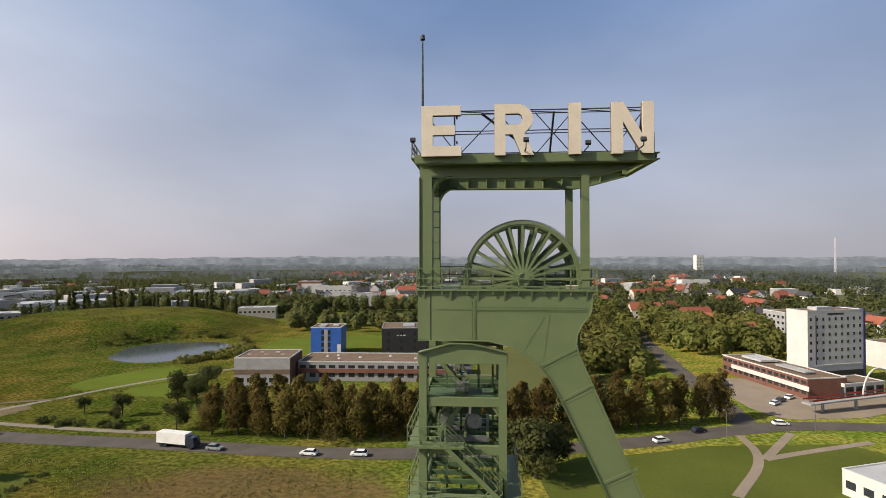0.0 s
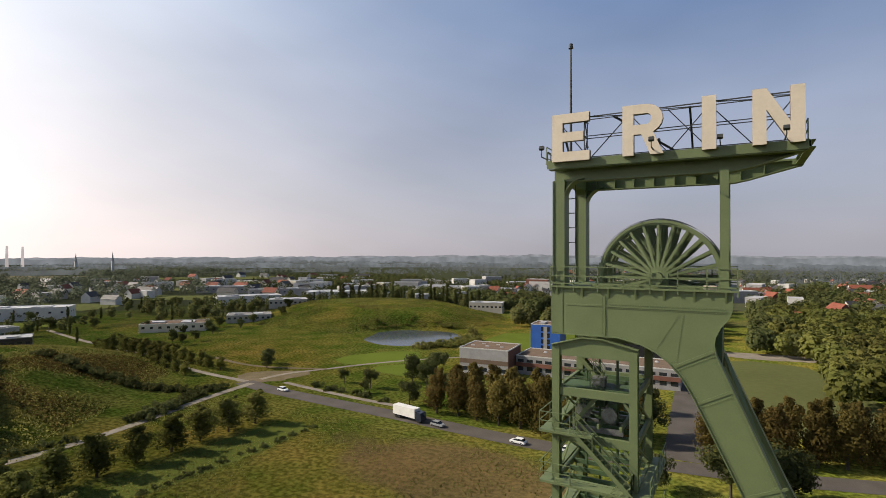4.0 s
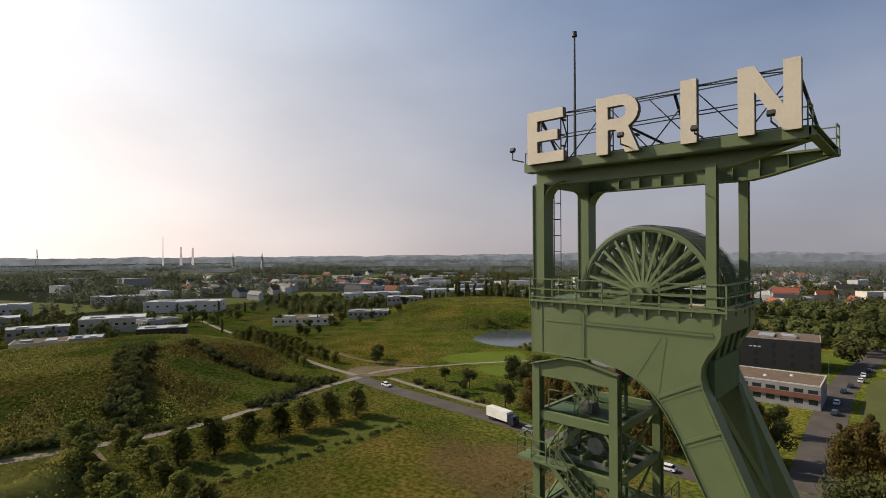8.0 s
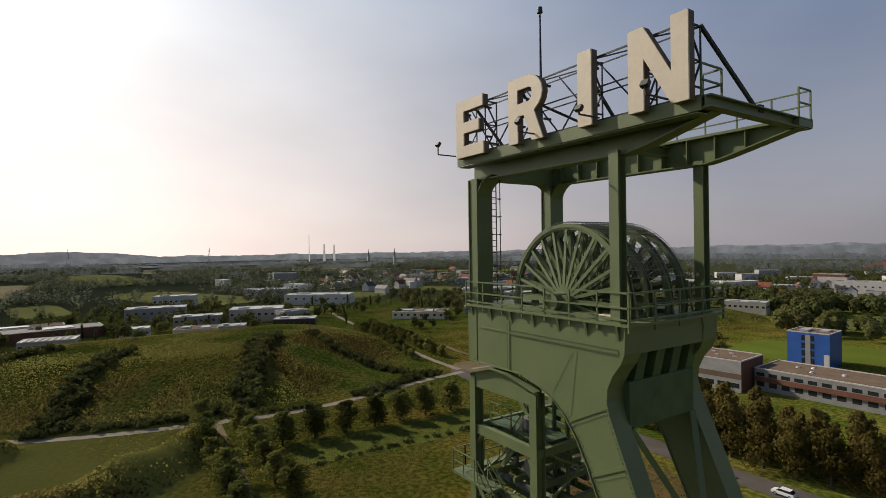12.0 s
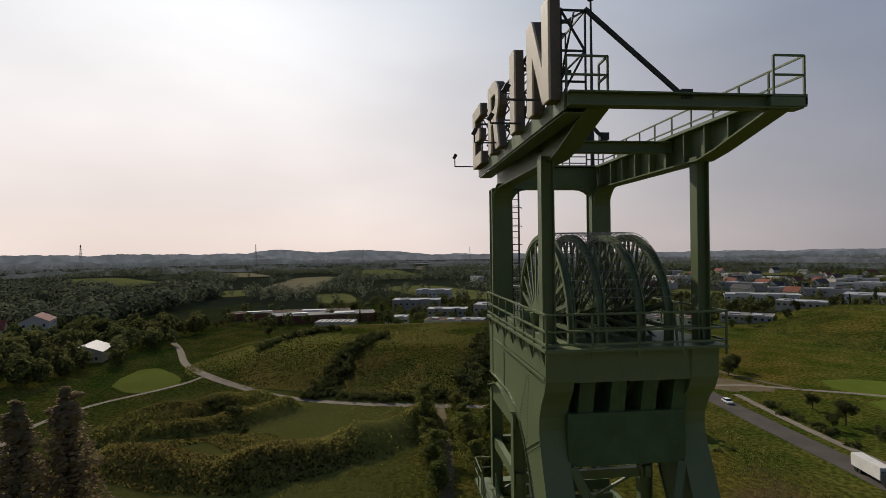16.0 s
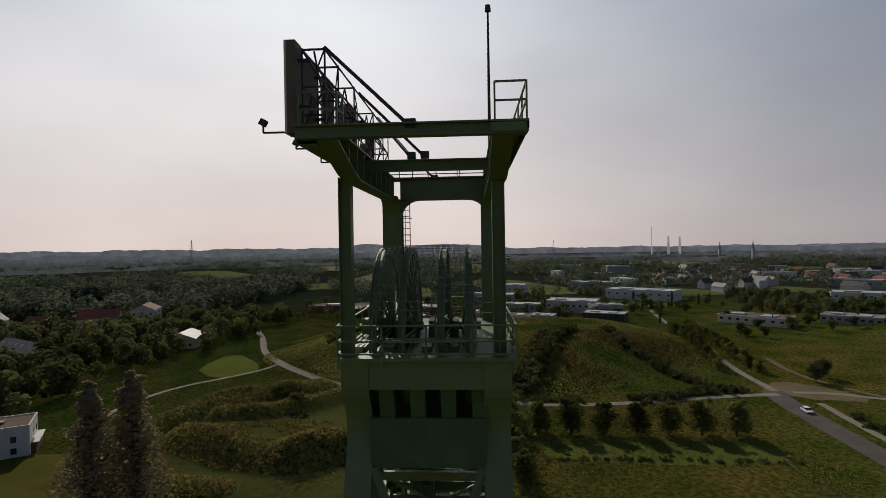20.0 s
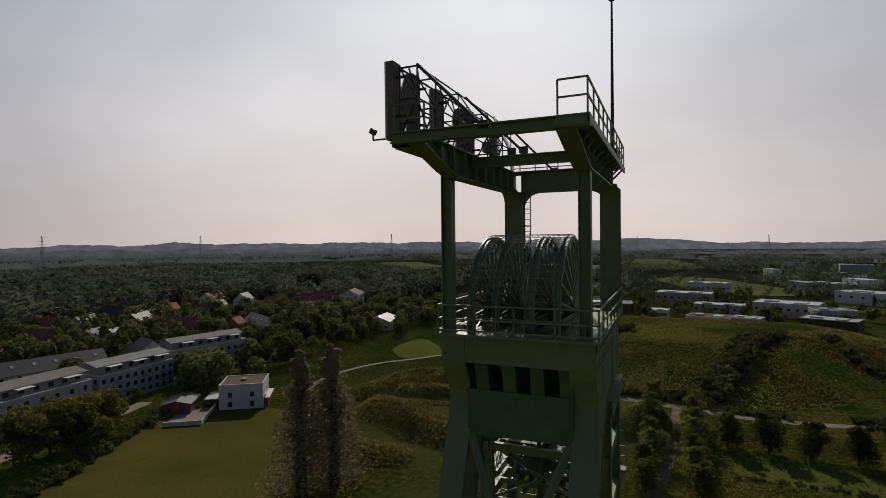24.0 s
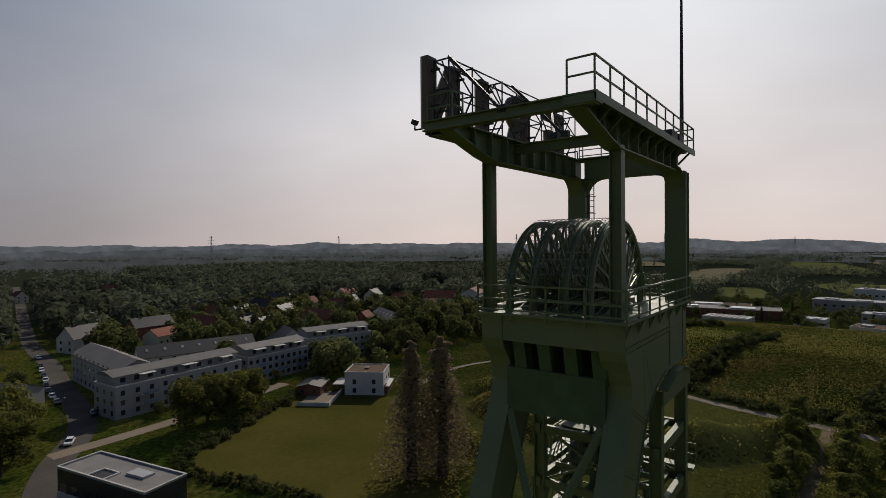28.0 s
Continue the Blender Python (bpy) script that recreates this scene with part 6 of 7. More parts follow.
# street lamps
lamp_post = thing("street_lamp", "slim grey street lamp with a flat head", "street lamp", pose(62, 112, 0), "street lamps")
part("lamp_pole", tubebm((0, 0, 0), (0, 0, 8), 0.11, n=8, r2=0.07), WIRE, lamp_post)
part("lamp_arm", barbm((0, 0, 8), (0, 1.3, 8.2), 0.08), WIRE, lamp_post)
part("lamp_head", boxbm(-0.15, 0.15, 1.0, 1.9, 8.15, 8.3), WIRE, lamp_post)
for x, y, r in ((71, 150, 90), (75, 180, 90), (80, 215, 90), (86, 262, 90), (92, 300, 90), (103, 340, 80), (115, 380, 80), (126, 420, 80), (90, 122, 0), (-18, 190, 90), (-17, 230, 90), (-28, -160, 0), (-52, -235, 0)):
    copy_thing(lamp_post, pose(x, y, 0, 0, 0, r))

# far landmarks on the horizon
def pylon(x, y, h):
    ob = thing("lattice_pylon", "far grey lattice power pylon on the horizon", "pylon", pose(x, y, hz(x, y)), "power pylons")
    for a, b in ((-1, -1), (1, -1), (1, 1), (-1, 1)):
        part("pylon_leg", barbm((a * 4, b * 4, 0), (a * 0.5, b * 0.5, h), 0.5), WIRE, ob)
    for z, w in ((h * 0.7, 9), (h * 0.82, 12), (h * 0.94, 7)):
        part("cross_arm", barbm((-w, 0, z), (w, 0, z), 0.6), WIRE, ob)


for x, y, h in ((-1633, -400, 74), (-1700, -80, 60), (-1470, -811, 76), (-1150, -1290, 75), (-1650, 260, 60), (-820, -1480, 75)):
    pylon(x, y, h)
for x, y, h in ((-1500, 700, 50), (-1440, 760, 54)):
    ch = thing("church_spire", "far church tower with a pointed spire", "church", pose(x, y, hz(x, y)))
    part("church_tower", boxbm(-3, 3, -3, 3, 0, h * 0.55), ROOF_PALE, ch)
    part("spire", tubebm((0, 0, h * 0.55), (0, 0, h), 3.0, n=8, r2=0.2), GREYWALL, ch)
# chimney shafts glow pale: haze is put into their emission
for x, y, h, r in ((-1822, 620, 104, 1.8), (-1800, 668, 70, 4.5), (-1786, 700, 68, 4.5), (860, 1340, 92, 3)):
    ch = thing("power_station_chimney", "far chimney with pale haze painted as a glow", "chimney", pose(x, y, hz(x, y)))
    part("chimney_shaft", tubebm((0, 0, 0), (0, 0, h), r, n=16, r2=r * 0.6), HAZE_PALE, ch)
block("far_white_tower", "far white tower block on the hill", "tower block", 590, 1480, 10, 22, 16, 50, WHITE, wins=((0, 8, 10, 5, 2, 1.6, 4),))

# ---- vehicles ----
def car(x, y, rot, paint, label):
    ob = thing("car", label, "car", pose(x, y, hz(x, y) + 0.1, 0, 0, rot), "cars on the road")
    bm = plate(bmesh.new(), [(-2.1, 0.35), (2.1, 0.35), (2.12, 0.75), (1.35, 0.92), (-1.9, 0.98), (-2.12, 0.8)], -0.85, 0.85)
    bmesh.ops.recalc_face_normals(bm, faces=bm.faces)
    bmesh.ops.bevel(bm, geom=bm.edges[:], offset=0.07, segments=2)
    part("body", bm, paint, ob)
    bm = plate(bmesh.new(), [(-1.85, 0.96), (1.3, 0.9), (0.55, 1.42), (-1.35, 1.45)], -0.74, 0.74)
    part("window_band", bm, WINDOW, ob)
    bm = boxbm(-1.35, 0.55, -0.72, 0.72, 1.42, 1.49)
    part("roof", bm, paint, ob)
    for wx in (-1.3, 1.3):
        for wy in (-0.86, 0.68):
            wheel = part("wheel", tubebm((wx, wy, 0.32), (wx, wy + 0.18, 0.32), 0.32, n=14), RUBBER, ob)
            part("rim", tubebm((wx, wy - 0.01, 0.32), (wx, wy + 0.19, 0.32), 0.18, n=10), CARSILVER, wheel)
    return ob


road_y = lambda x: float(np.interp(x, [p[0] for p in ROAD], [p[1] for p in ROAD]))
car(-69.5, road_y(-69.5) - 1.8, -8, CARSILVER, "small silver car behind the truck on the road")
car(-44.5, road_y(-44.5) - 1.6, 175, CARWHITE, "white saloon car on the road")
car(-32, road_y(-32) - 1.6, 180, CARWHITE, "white estate car on the road")
car(45, road_y(45) - 1.6, 20, CARWHITE, "white car on the road by the lawn")
car(58, road_y(58) + 1.6, 25, CARDARK, "dark blue car on the road by the lawn")
car(84, 128, 0, CARWHITE, "white car waiting at the junction")
car(-137, 103.5, -6, CARWHITE, "white car on the road by the junction")
truck = thing("box_truck", "white box truck with a dark cab parked on the road", "truck", pose(-79.5, road_y(-79.5) - 1.2, 0.1, 0, 0, -10))
bm = boxbm(-6.2, 2.6, -1.25, 1.25, 1.0, 3.7)
bmesh.ops.bevel(bm, geom=bm.edges[:], offset=0.08, segments=2)
part("cargo_box", bm, TARP, truck)
part("chassis", boxbm(-6.0, 5.0, -0.9, 0.9, 0.6, 1.0), RUBBER, truck)
bm = plate(bmesh.new(), [(2.8, 0.6), (5.1, 0.6), (5.1, 1.7), (4.8, 2.9), (2.8, 3.0)], -1.2, 1.2)
cab = part("cab", bm, CARDARK, truck)
part("windscreen", barbm((5.12, 0, 1.8), (4.86, 0, 2.8), 2.0, 0.04), WINDOW, cab)
for wx in (-4.8, -3.6, 4.0):
    for wy in (-1.2, 0.9):
        part("wheel", tubebm((wx, wy, 0.5), (wx, wy + 0.3, 0.5), 0.5, n=14), RUBBER, truck)
proto = car(-10, 205, 92, CARDARK, "dark parked car in the parking lane")
proto2 = car(-7, 228, 92, CARWHITE, "white parked car in the parking lane")
for x, y, r, p in ((-9, 216, 92, proto), (-7, 240, 90, proto2), (-6, 252, 90, proto), (-6, 262, 88, proto), (-10, 186, 92, proto2), (-9, 172, 90, proto), (94, 150, 40, proto2), (98, 154, 40, proto), (103, 158, 40, proto2), (90, 176, 70, proto),
                   (-34.5, -186, 80, proto), (-36, -195, 80, proto2), (-37.5, -204, 80, proto), (-39.5, -213, 78, proto), (-42, -222, 76, proto2), (-44, -231, 76, proto), (-24, -143, 60, proto2), (-46.5, -242, 76, proto2), (-49, -252, 76, proto), (-54, -272, 80, proto2),
                   (-4.5, -106, 75, proto2), (-37, -164, 72, proto)):
    copy_thing(p, pose(x, y, hz(x, y) + 0.1, 0, 0, r))

# ---- trees ----
def crown_mesh(name, seed, shape, n, leaf):
    """A crown of many small leaf clumps round several limbs, for a tree of unit height 10."""
    rng = np.random.default_rng(seed)
    pts = []
    if shape == "round":
        lobes = [(rng.normal(0, 1.5), rng.normal(0, 1.5), rng.uniform(2.7, 8.3), rng.uniform(1.15, 1.95)) for _ in range(15)]
    elif shape == "oval":
        lobes = [(rng.normal(0, 0.75), rng.normal(0, 0.75), z, 2.05 * (1 - ((z - 3.8) / 6.4) ** 2) * rng.uniform(0.82, 1.06)) for z in np.linspace(2.0, 9.4, 19)]
    elif shape == "spire":
        lobes = [(rng.normal(0, 0.10), rng.normal(0, 0.10), z, 1.75 * (1 - z / 10.4) * rng.uniform(0.85, 1.1)) for z in np.concatenate([np.linspace(0.5, 8.0, 20), np.linspace(8.2, 9.9, 12)])]
    elif shape == "poplar":
        lobes = [(rng.normal(0, 0.22), rng.normal(0, 0.22), z, (0.95 if 2 < z < 7 else 0.6) * rng.uniform(0.8, 1.1)) for z in np.linspace(1.0, 9.6, 16)]
    else:
        lobes = [(rng.normal(0, 1.6), rng.normal(0, 1.6), rng.uniform(0.5, 1.9), rng.uniform(0.8, 1.5)) for _ in range(9)]
    for x, y, z, r in lobes:
        k = n // len(lobes)
        d = rng.normal(size=(k, 3))
        d /= np.linalg.norm(d, axis=1)[:, None]
        rr = r * rng.random((k, 1)) ** 0.35
        q = np.array([x, y, z]) + d * rr * np.array([1, 1, 0.9])
        pts.append(np.hstack([q, d + 0.12 * (q - np.array([0, 0, 4.5 if shape != "bush" else 0.2]))]))
    pts = np.vstack(pts)
    pts = pts[pts[:, 2] > 0.15]
    v, f = leaf_quads(rng, pts[:, :3], leaf, pts[:, 3:])
    return fast_mesh(name, v, f)


def trunk_mesh(name, seed, shape):
    rng = random.Random(seed)
    bm = bmesh.new()
    top = 8.6 if shape in ("poplar", "oval", "spire") else 6.5
    tube(bm, (0, 0, -0.5), (0.05, 0.02, 2.4), 0.24, 8, 0.19)
    tube(bm, (0.05, 0.02, 2.4), (0.1, -0.05, top), 0.19, 7, 0.05)
    for i in range(7):
        z = 2.0 + i * (top - 3) / 7
        a = i * 2.4 + rng.random()
        r = rng.uniform(0.9, 1.9) if shape not in ("poplar", "spire") else 0.5
        tube(bm, (0.05, 0, z), (r * math.cos(a), r * math.sin(a), z + (1.2 if shape != "poplar" else 1.8)), 0.09, 5, 0.02)
    return bm_mesh(name, bm)


def tree_kind(shape, seed, material, label, category="tree", n=900, leaf=0.34, group=""):
    ob = thing(category, label, category, group=group)
    if shape != "bush":
        link("trunk", trunk_mesh("trunk", seed, shape), BARK, ob)
    link("crown", crown_mesh("crown", seed, shape, n, leaf), material, ob)
    return ob


KIND = {}


def plant(kind, x, y, s, rot=0.0, sz=None):
    """Set a tree of that kind, s metres high, on the ground."""
    spec = KIND[kind]
    variants = spec["made"]
    i = spec["n"] % len(spec["seeds"])
    spec["n"] += 1
    k = s / 10
    m = Matrix.LocRotScale((x, y, hz(x, y) - 0.05), Euler((0, 0, rot)), (k * spec["wide"], k * spec["wide"], sz or k))
    if i not in variants:
        ob = tree_kind(spec["shape"], spec["seeds"][i], spec["mat"], spec["label"], spec["cat"], spec["leaves"], spec["leaf"], spec["group"])
        ob.matrix_basis = m
        variants[i] = ob
        return ob
    o = variants[i]
    return copy_thing(o, m @ Matrix.Diagonal((1 / o.scale.x, 1 / o.scale.y, 1 / o.scale.z, 1)))


def kind(name, shape, seeds, material, label, cat="tree", leaves=900, leaf=0.34, wide=1.0, group=""):
    KIND[name] = dict(shape=shape, seeds=seeds, mat=material, label=label, cat=cat, leaves=leaves, leaf=leaf, wide=wide, group=group, n=0, made={})


kind("row", "oval", (11, 12, 13, 14), LEAF_BROWN, "broad-leaved street tree with browning autumn crown", leaves=4200, leaf=0.19, wide=0.9, group="browning trees along the road")
kind("small", "oval", (21, 22, 23), LEAF, "young round-crowned park tree with dark green leaves", leaves=2600, leaf=0.25, wide=1.45, group="park tree row")
kind("wood", "round", (31, 32, 33, 34), LEAF, "broad green deciduous tree in a dense wood", leaves=3400, leaf=0.23, wide=1.1, group="woodland trees")
kind("dark", "round", (41, 42, 43), LEAF_DARK, "dark green deciduous garden tree", leaves=3000, leaf=0.23, wide=1.1, group="garden trees")
kind("poplar", "poplar", (51, 52), LEAF_DARK, "slender dark columnar poplar tree", leaves=1100, leaf=0.26, wide=1.0, group="poplar rows")
kind("bush", "bush", (61, 62, 63), SCRUB, "dense green shrub on the meadow", "bush", leaves=520, leaf=0.3, group="shrubs")
kind("hedge", "bush", (64, 65, 66), LEAF_DARK, "dense dark green hedge shrub on the mound", "bush", leaves=620, leaf=0.3, group="hedge shrubs")
kind("dry", "spire", (71, 72), DRYBRUSH, "tall brown half-bare pointed poplar", leaves=8500, leaf=0.07, wide=1.9, group="brown poplars")

rnd = random.Random(99)
# browning rows along the road
for x in [q * 6.9 for q in range(-11, 11)]:
    if -20 < x < -3:
        continue
    for row_i, off in enumerate((9.0, 16.5)):
        if row_i == 1 and x > 40:
            continue
        xx = x + rnd.uniform(-0.8, 0.8) + (3 if row_i else 0)
        plant("row", xx, road_y(xx) + off + rnd.uniform(-0.8, 0.8), rnd.uniform(14.0, 16.5), rnd.uniform(0, 6))
# park rows
for i in range(7):
    plant("small", -117.5 - rnd.uniform(-0.8, 0.8), 73.5 - i * 8.6, rnd.uniform(9.0, 10.5), rnd.uniform(0, 6))
for x in (-134, -124, -114.5, -105, -96.5, -88):
    plant("small", x, 14.5 + rnd.uniform(-0.8, 0.8), rnd.uniform(7.0, 8.6), rnd.uniform(0, 6))
    plant("small", x + 1.5, 4.8 + rnd.uniform(-0.8, 0.8), rnd.uniform(7.0, 8.6), rnd.uniform(0, 6))
for x, y, s in ((-88, 111, 9), (-112, 122, 8), (-80, 116, 11), (-76, 121, 12), (-126, 124, 6), (-172, 128, 8), (-178, 134, 8), (-94, 132, 10), (-104, 138, 12), (-98, 146, 12), (-18, 140, 9), (-16, 118, 12), (-10, 84, 9), (4, 88, 13), (10, 86, 15), (14, 92, 12), (-110, 116, 5)):
    plant("dark", x, y, s, rnd.uniform(0, 6))
# pond reeds and bushes
for i in range(46):
    a = rnd.uniform(-0.9, 3.3)
    k = rnd.uniform(1.18, 1.5)
    plant("bush", -164 + 28 * k * math.cos(a), 232 + 29 * k * math.sin(a), rnd.uniform(6, 13) * (1.2 if math.cos(a) > 0 else 0.6), a)
# large trees by the brick house
for x, y in ((-51, -126), (-56, -124), (-61, -128), (-54, -131), (-66, -130), (-71, -133), (-46, -128), (6, -112), (1, -123), (2, -135), (-8, -148), (6, -150), (-6, -160), (-15, -162), (10, -126), (-18, -168), (-12, -141), (-15, -151), (-8, -133), (-4, -142), (-12, -170), (-3, -152)):
    plant("wood", x, y, rnd.uniform(12, 17), rnd.uniform(0, 6))
# columnar rows among the halls
for i in range(15):
    plant("small", -186 - i * 7.4, 115 + i * 1.0 + rnd.uniform(-0.8, 0.8), rnd.uniform(6, 7.5), i)
for i in range(13):
    plant("small", -190 - i * 7.6, 102 + i * 1.1 + rnd.uniform(-0.8, 0.8), rnd.uniform(6, 7.5), i)
for i in range(26):
    plant("poplar", -345 + i * 6, 372 + i * 0.8 + rnd.uniform(-4, 4), rnd.uniform(13, 22), i)
# trees round the apartment blocks, and the row before the stubble field
for x, y, s in ((-126, -147, 8), (-134, -145, 8), (-141, -143, 9), (-118, -146, 7), (-108, -148, 6), (-150, -150, 11), (-158, -156, 12), (-92, -152, 5), (-70, -148, 5), (-48, -147, 5), (-112, -182, 11), (-86, -184, 9), (-74, -182, 8), (-150, -190, 13), (-160, -176, 12), (-30, -210, 9), (-26, -224, 12)):
    plant("dark", x, y, s, rnd.uniform(0, 6))
for i in range(10):
    plant("small", -172 - i * 7.0, -356 + i * 4.3, rnd.uniform(11, 13), rnd.uniform(0, 6))
for x, y in spots(27, 70, -470, -296, -80, 330, 11):
    plant("poplar" if rnd.random() < 0.5 else "dark", x, y, rnd.uniform(6, 11), rnd.uniform(0, 6))
# trees before the halls and along the far mound
for x, y, s in ((-286, 168, 7), (-290, 188, 8), (-282, 206, 7), (-288, 222, 8), (-284, 244, 7), (-292, 258, 9), (-276, 180, 6), (-270, 150, 8), (-262, 158, 7), (-256, 146, 7), (-330, 206, 10), (-338, 220, 11), (-330, 256, 10), (-300, 204, 8)):
    plant("dark", x, y, s, rnd.uniform(0, 6))
# two brown poplars
plant("dry", -60, -60, 29.5, 0.4)
plant("dry", -65.5, -56, 30, 1.4)


# hedges on the mounds and brush on the ridges
def hedge(pts, s, step, seed, wid=1.5):
    r = random.Random(seed)
    for (xa, ya), (xb, yb) in zip(pts, pts[1:]):
        n = int(math.hypot(xb - xa, yb - ya) / (step * 1.62))
        for i in range(n):
            t = (i + r.random()) / n
            plant("hedge", xa + (xb - xa) * t + r.uniform(-wid, wid), ya + (yb - ya) * t + r.uniform(-wid, wid), s * r.uniform(0.95, 1.5), r.uniform(0, 6))


hedge([(-152, 18), (-172, 27), (-196, 35), (-226, 48)], 10, 1.1, 1, 1.5)
hedge([(-168, -30), (-186, -24), (-204, -18), (-222, -8)], 9, 1.3, 2, 1.3)
hedge([(-218, -62), (-226, -54), (-236, -44), (-248, -32)], 8, 1.7, 5, 1.2)
hedge([(-164, 86), (-184, 80), (-206, 72), (-226, 66)], 7, 1.5, 3, 1.4)
hedge([(-148, 56), (-152, 66), (-156, 78), (-160, 94)], 7, 1.3, 4, 1.0)
hedge([(-149, 22), (-147, 40)], 5, 2.2, 10, 1.0)
hedge([(-166, -34), (-159, -16), (-154, 0), (-153, 14)], 7, 1.4, 8, 1.0)
hedge([(-101, 20), (-101, 50), (-100, 80)], 2.6, 1.6, 6, 0.4)
hedge([(-35, -111), (-33, -104), (-33.5, -95), (-37, -85), (-39, -76), (-40, -64)], 5, 1.2, 7, 0.4)
hedge([(-84, -131), (-76, -127), (-66, -123), (-50, -116), (-36, -111)], 6, 1.4, 14, 0.7)
hedge([(-132, 115), (-118, 113), (-98, 112)], 5, 2.4, 9)
hedge([(-150, -62), (-138, -52), (-128, -44)], 6, 2.0, 12, 1.0)

# ---- far woods: uncountable trees in joined meshes ----
def wood(name, seed, areas, n, label, material=LEAF_FAR, leaves=34, size=(8, 14), keep=None, low=99.0, fine=0.105):
    rng = np.random.default_rng(seed)
    w = np.array([(a[1] - a[0]) * (a[3] - a[2]) for a in areas], float)
    pick = rng.choice(len(areas), n, p=w / w.sum())
    ar = np.array(areas, float)[pick]
    x = ar[:, 0] + (ar[:, 1] - ar[:, 0]) * rng.random(n)
    y = ar[:, 2] + (ar[:, 3] - ar[:, 2]) * rng.random(n)
    clump = np.sin(x / 47 + seed) + np.sin(y / 39 + 2 * seed) + np.sin((x + y) / 83) + rng.normal(0, 0.6, n)
    ok = (clump > (keep if keep is not None else -0.4)) & clear_of(x, y) & (height(x, y) < low)
    x, y = x[ok], y[ok]
    n = len(x)
    s = rng.uniform(*size, n)
    z = height(x, y)
    d = rng.normal(size=(n, leaves, 3))
    d /= np.linalg.norm(d, axis=2)[:, :, None]
    d *= rng.random((n, leaves, 1)) ** 0.3
    c = np.stack([x[:, None] + d[..., 0] * s[:, None] * 0.36, y[:, None] + d[..., 1] * s[:, None] * 0.36, z[:, None] + s[:, None] * (0.56 + 0.44 * d[..., 2])], -1).reshape(-1, 3)
    v, f = leaf_quads(rng, c, 1.0, (d + np.array([0, 0, 0.35])).reshape(-1, 3))
    sc = np.repeat(np.repeat(s, leaves) * fine, 4)[:, None]
    v = np.repeat(c, 4, 0) + (v - np.repeat(c, 4, 0)) * sc
    soft_n = (d + np.array([0, 0, 0.5])).reshape(-1, 3) + rng.normal(0, 0.16, (len(c), 3))
    soft_n /= np.linalg.norm(soft_n, axis=1)[:, None] + 1e-6
    return tagged(link(name, fast_mesh(name, v, f, np.repeat(soft_n, 4, 0)), material), label, "woods", kind="stuff")


def clear_of(x, y):
    """True where no road, house or lawn stands."""
    ok = np.ones(len(x), bool)
    for cx, cy, r in ((-59, -160, 27), (-97, -163, 18), (-135, -169, 20), (-53, -193, 26), (-92, -207, 25), (-22, -187, 12), (-19, -100, 20), (-103, -116, 15), (-65, -90, 42), (-30, -140, 24), (-124, -194, 9), (-138, -206, 9), (-105, -266, 14), (-214, -208, 22), (-6, -194, 14), (-78, -142, 16), (131, 185, 20), (111, 180, 26), (128, 166, 14), (196, 214, 32),
                      (-306, -207, 14), (-247, -148, 13), (-290, -192, 10), (-236, -140, 9), (-195, -108, 26), (-150, -105, 22), (-38, 244, 20), (-80, 231, 12), (-130, -142, 10)):
        ok &= np.hypot(x - cx, y - cy) > r
    for hx, hy, hr, hw, hd, *_ in HALLS:
        ok &= np.hypot(x - hx, y - hy) > 0.42 * hw + 4
    for cx, cy, w, d, r, mm in FARFIELDS:
        c, s_ = math.cos(radians(r)), math.sin(radians(r))
        u, v = (x - cx) * c + (y - cy) * s_, -(x - cx) * s_ + (y - cy) * c
        ok &= ~((np.abs(u) < w * 0.95) & (np.abs(v) < d * 0.9))
    ok &= np.abs(x - np.interp(y, [-800, -551, -390, -304, -257, -210, -175, -150, -127, -98, -50], [-180, -120, -80, -60, -54, -43, -37, -30, -14, -5, 4])) > 9
    ok &= ~((np.abs(x - np.interp(y, [140, 190, 240, 300, 400, 520, 700], [75, 80, 86, 92, 118, 150, 190])) < np.where(y > 205, 4.5, 8.0)) & (y > 126))
    return ok


wood("hotel_woods", 11, [(22, 130, 262, 440), (34, 72, 172, 262), (96, 176, 226, 330), (110, 200, 84, 112)], 520, "dense green woods beside the hotel", LEAF, 210, (9, 15), -3, fine=0.072)
wood("garden_trees", 12, [(-330, -70, -320, -136), (-330, -190, -190, -122), (-22, 20, -230, -100), (-150, -110, -160, -128)], 520, "dark garden trees round the southern houses", LEAF_DARK, 220, (8, 15), -1.2, fine=0.07)
wood("village_trees", 14, [(-330, 60, 420, 490), (-140, -15, 302, 336), (-215, -135, 385, 425), (-20, 30, 262, 430)], 620, "dense trees behind the office cubes", LEAF_DARK, 220, (8, 14), -3, 1.0, 0.07)
wood("park_trees", 16, [(-500, -330, -130, 430)], 620, "trees between the halls of the business park", LEAF_DARK, 120, (6, 11), 0.0, 1.0, 0.08)
wood("town_trees", 1, [(-800, 20, 480, 900), (-480, -330, 330, 480)], 5200, "town trees between roofs", LEAF_DARK, 50, (6, 12), -0.2, fine=0.085)
wood("hill_trees", 17, [(20, 420, 380, 900), (170, 420, 180, 430)], 3000, "dense garden trees between the town houses", LEAF_DARK, 50, (7, 13), -0.6)
# western, southern and northern woods use the haze-tinted leaf colour
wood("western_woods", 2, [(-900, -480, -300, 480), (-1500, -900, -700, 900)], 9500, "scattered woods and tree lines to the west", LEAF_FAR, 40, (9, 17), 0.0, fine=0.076)
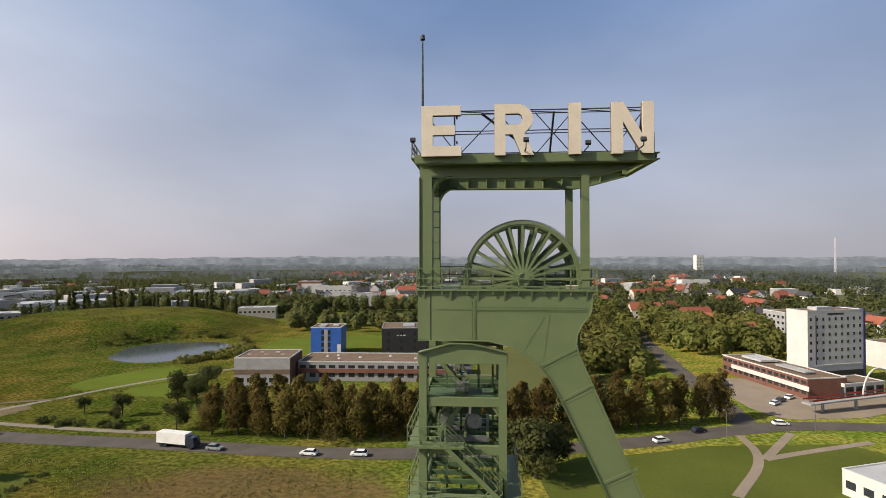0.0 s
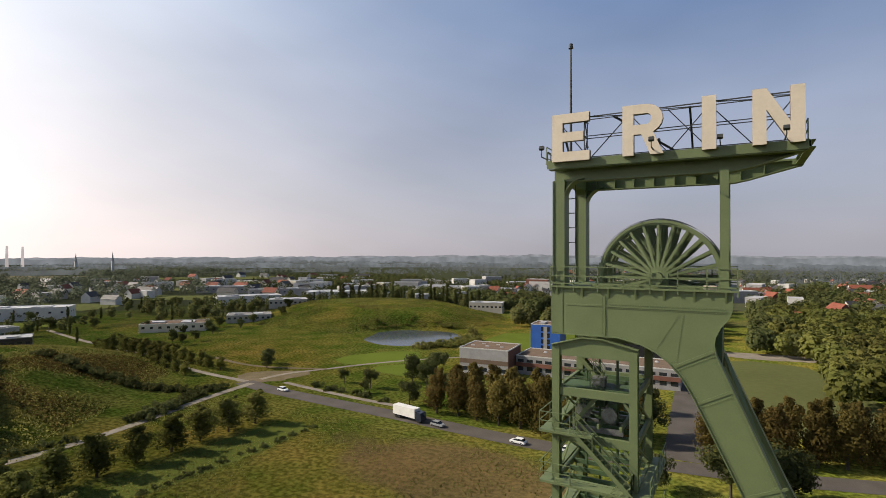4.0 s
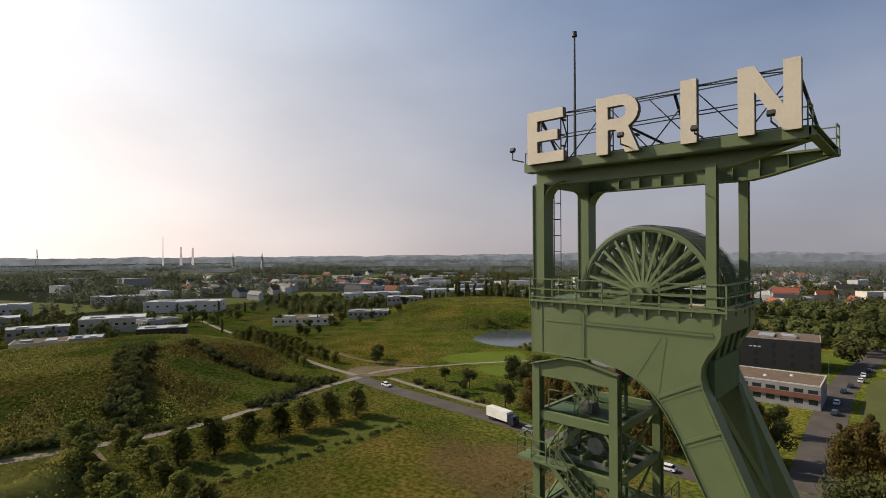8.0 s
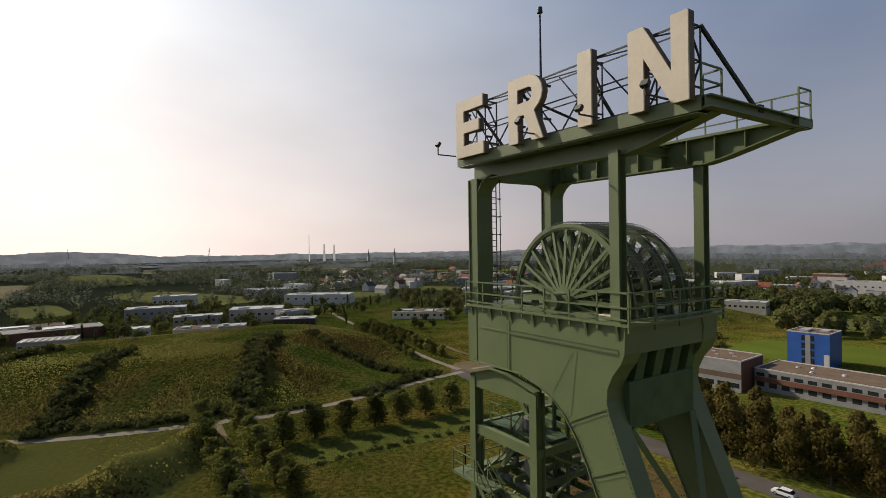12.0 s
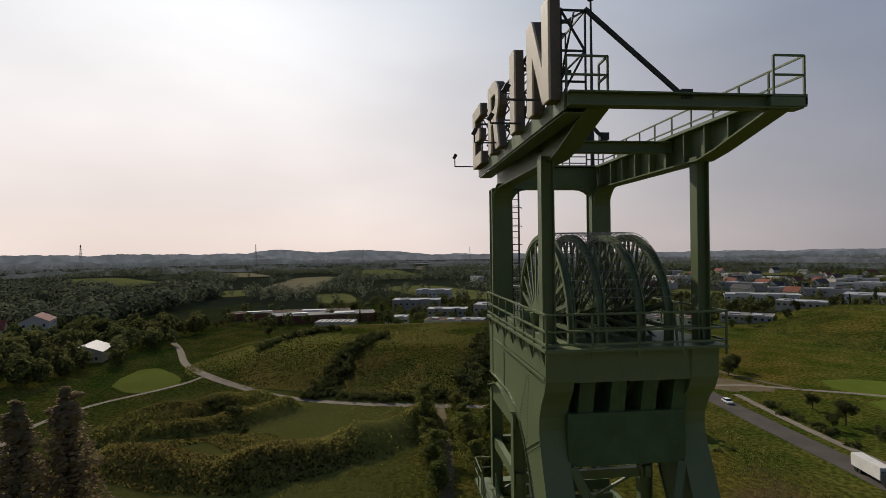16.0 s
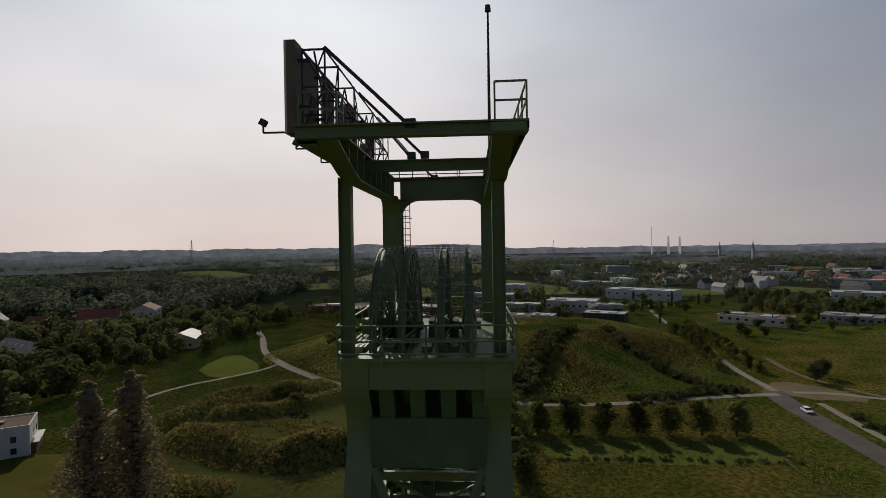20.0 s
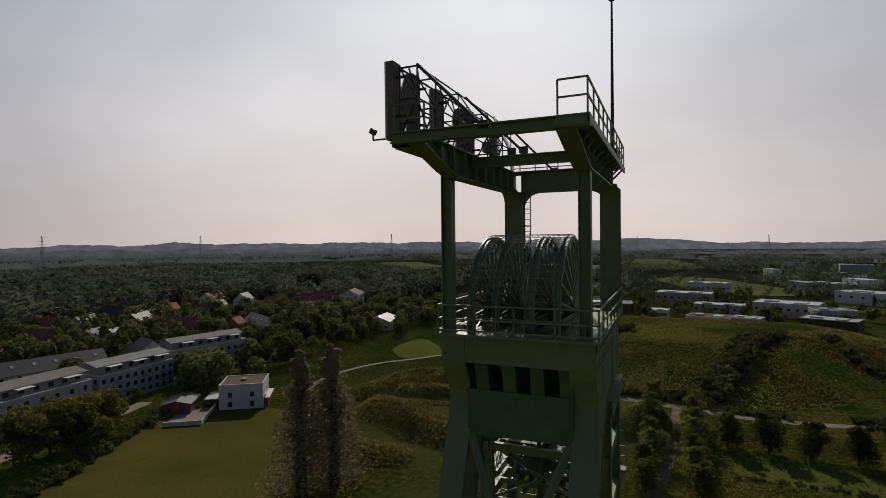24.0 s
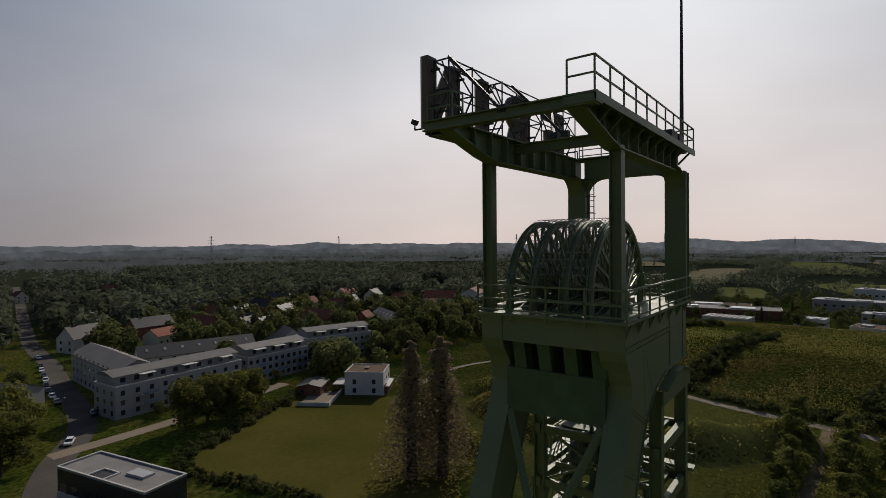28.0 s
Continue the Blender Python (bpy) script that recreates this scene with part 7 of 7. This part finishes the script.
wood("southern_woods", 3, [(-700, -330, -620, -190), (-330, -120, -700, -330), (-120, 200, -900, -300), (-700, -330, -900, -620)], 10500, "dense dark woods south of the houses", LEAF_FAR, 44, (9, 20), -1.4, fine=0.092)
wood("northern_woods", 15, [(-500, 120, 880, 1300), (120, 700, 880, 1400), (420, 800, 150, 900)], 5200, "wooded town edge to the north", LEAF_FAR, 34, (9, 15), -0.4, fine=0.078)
# these trees glow in a haze colour instead of leaf green
wood("far_woods", 4, [(-2100, 900, 900, 2000), (-2100, -1300, -1600, 1000), (-1500, 300, -2000, -800)], 16000, "far woods out to the horizon with haze painted as a glow", HAZE_0, 22, (12, 20), -0.3, fine=0.075)


# rough grass and low scrub on the mounds
def tufts(name, seed, n, area, low, size, label, material, bald=0.1):
    rng = np.random.default_rng(seed)
    x, y = rng.uniform(area[0], area[1], n), rng.uniform(area[2], area[3], n)
    z = height(x, y)
    patchy = np.sin(x / 9 + np.sin(y / 7)) + np.sin(y / 11 + 1.7 * np.sin(x / 13)) + rng.normal(0, 0.5, n)
    ok = (z > low) & (patchy > bald)
    c = np.column_stack([x, y, z + 0.25])[ok]
    v, f = leaf_quads(rng, c, size)
    up = rng.normal(0, 0.3, (len(c), 3)) + np.array([0, 0, 1])
    up /= np.linalg.norm(up, axis=1)[:, None]
    return tagged(link(name, fast_mesh(name, v, f, np.repeat(up, 4, 0)), material), label, "scrub", kind="stuff")


tufts("mound_scrub", 31, 170000, (-345, -146, -104, 128), 0.4, 0.27, "rough tufted grass on the mound", SCRUB, -0.6)
tufts("pond_scrub", 32, 60000, (-365, -135, 205, 405), 0.4, 0.34, "rough tufted grass on the far mound", SCRUB)
tufts("ridge_scrub", 33, 150000, (-190, -76, -108, 8), 0.4, 0.26, "dry yellow scrub on the earth ridges", DRYGRASS, -0.9)
tufts("brown_scrub", 35, 26000, (-224, -152, 40, 100), 0.6, 0.34, "brown late-summer scrub on the mound", LEAF_BROWN)
tufts("meadow_tufts", 36, 70000, (-150, 8, -40, 88), -0.5, 0.16, "small tufts of grass over the meadow", SCRUB)
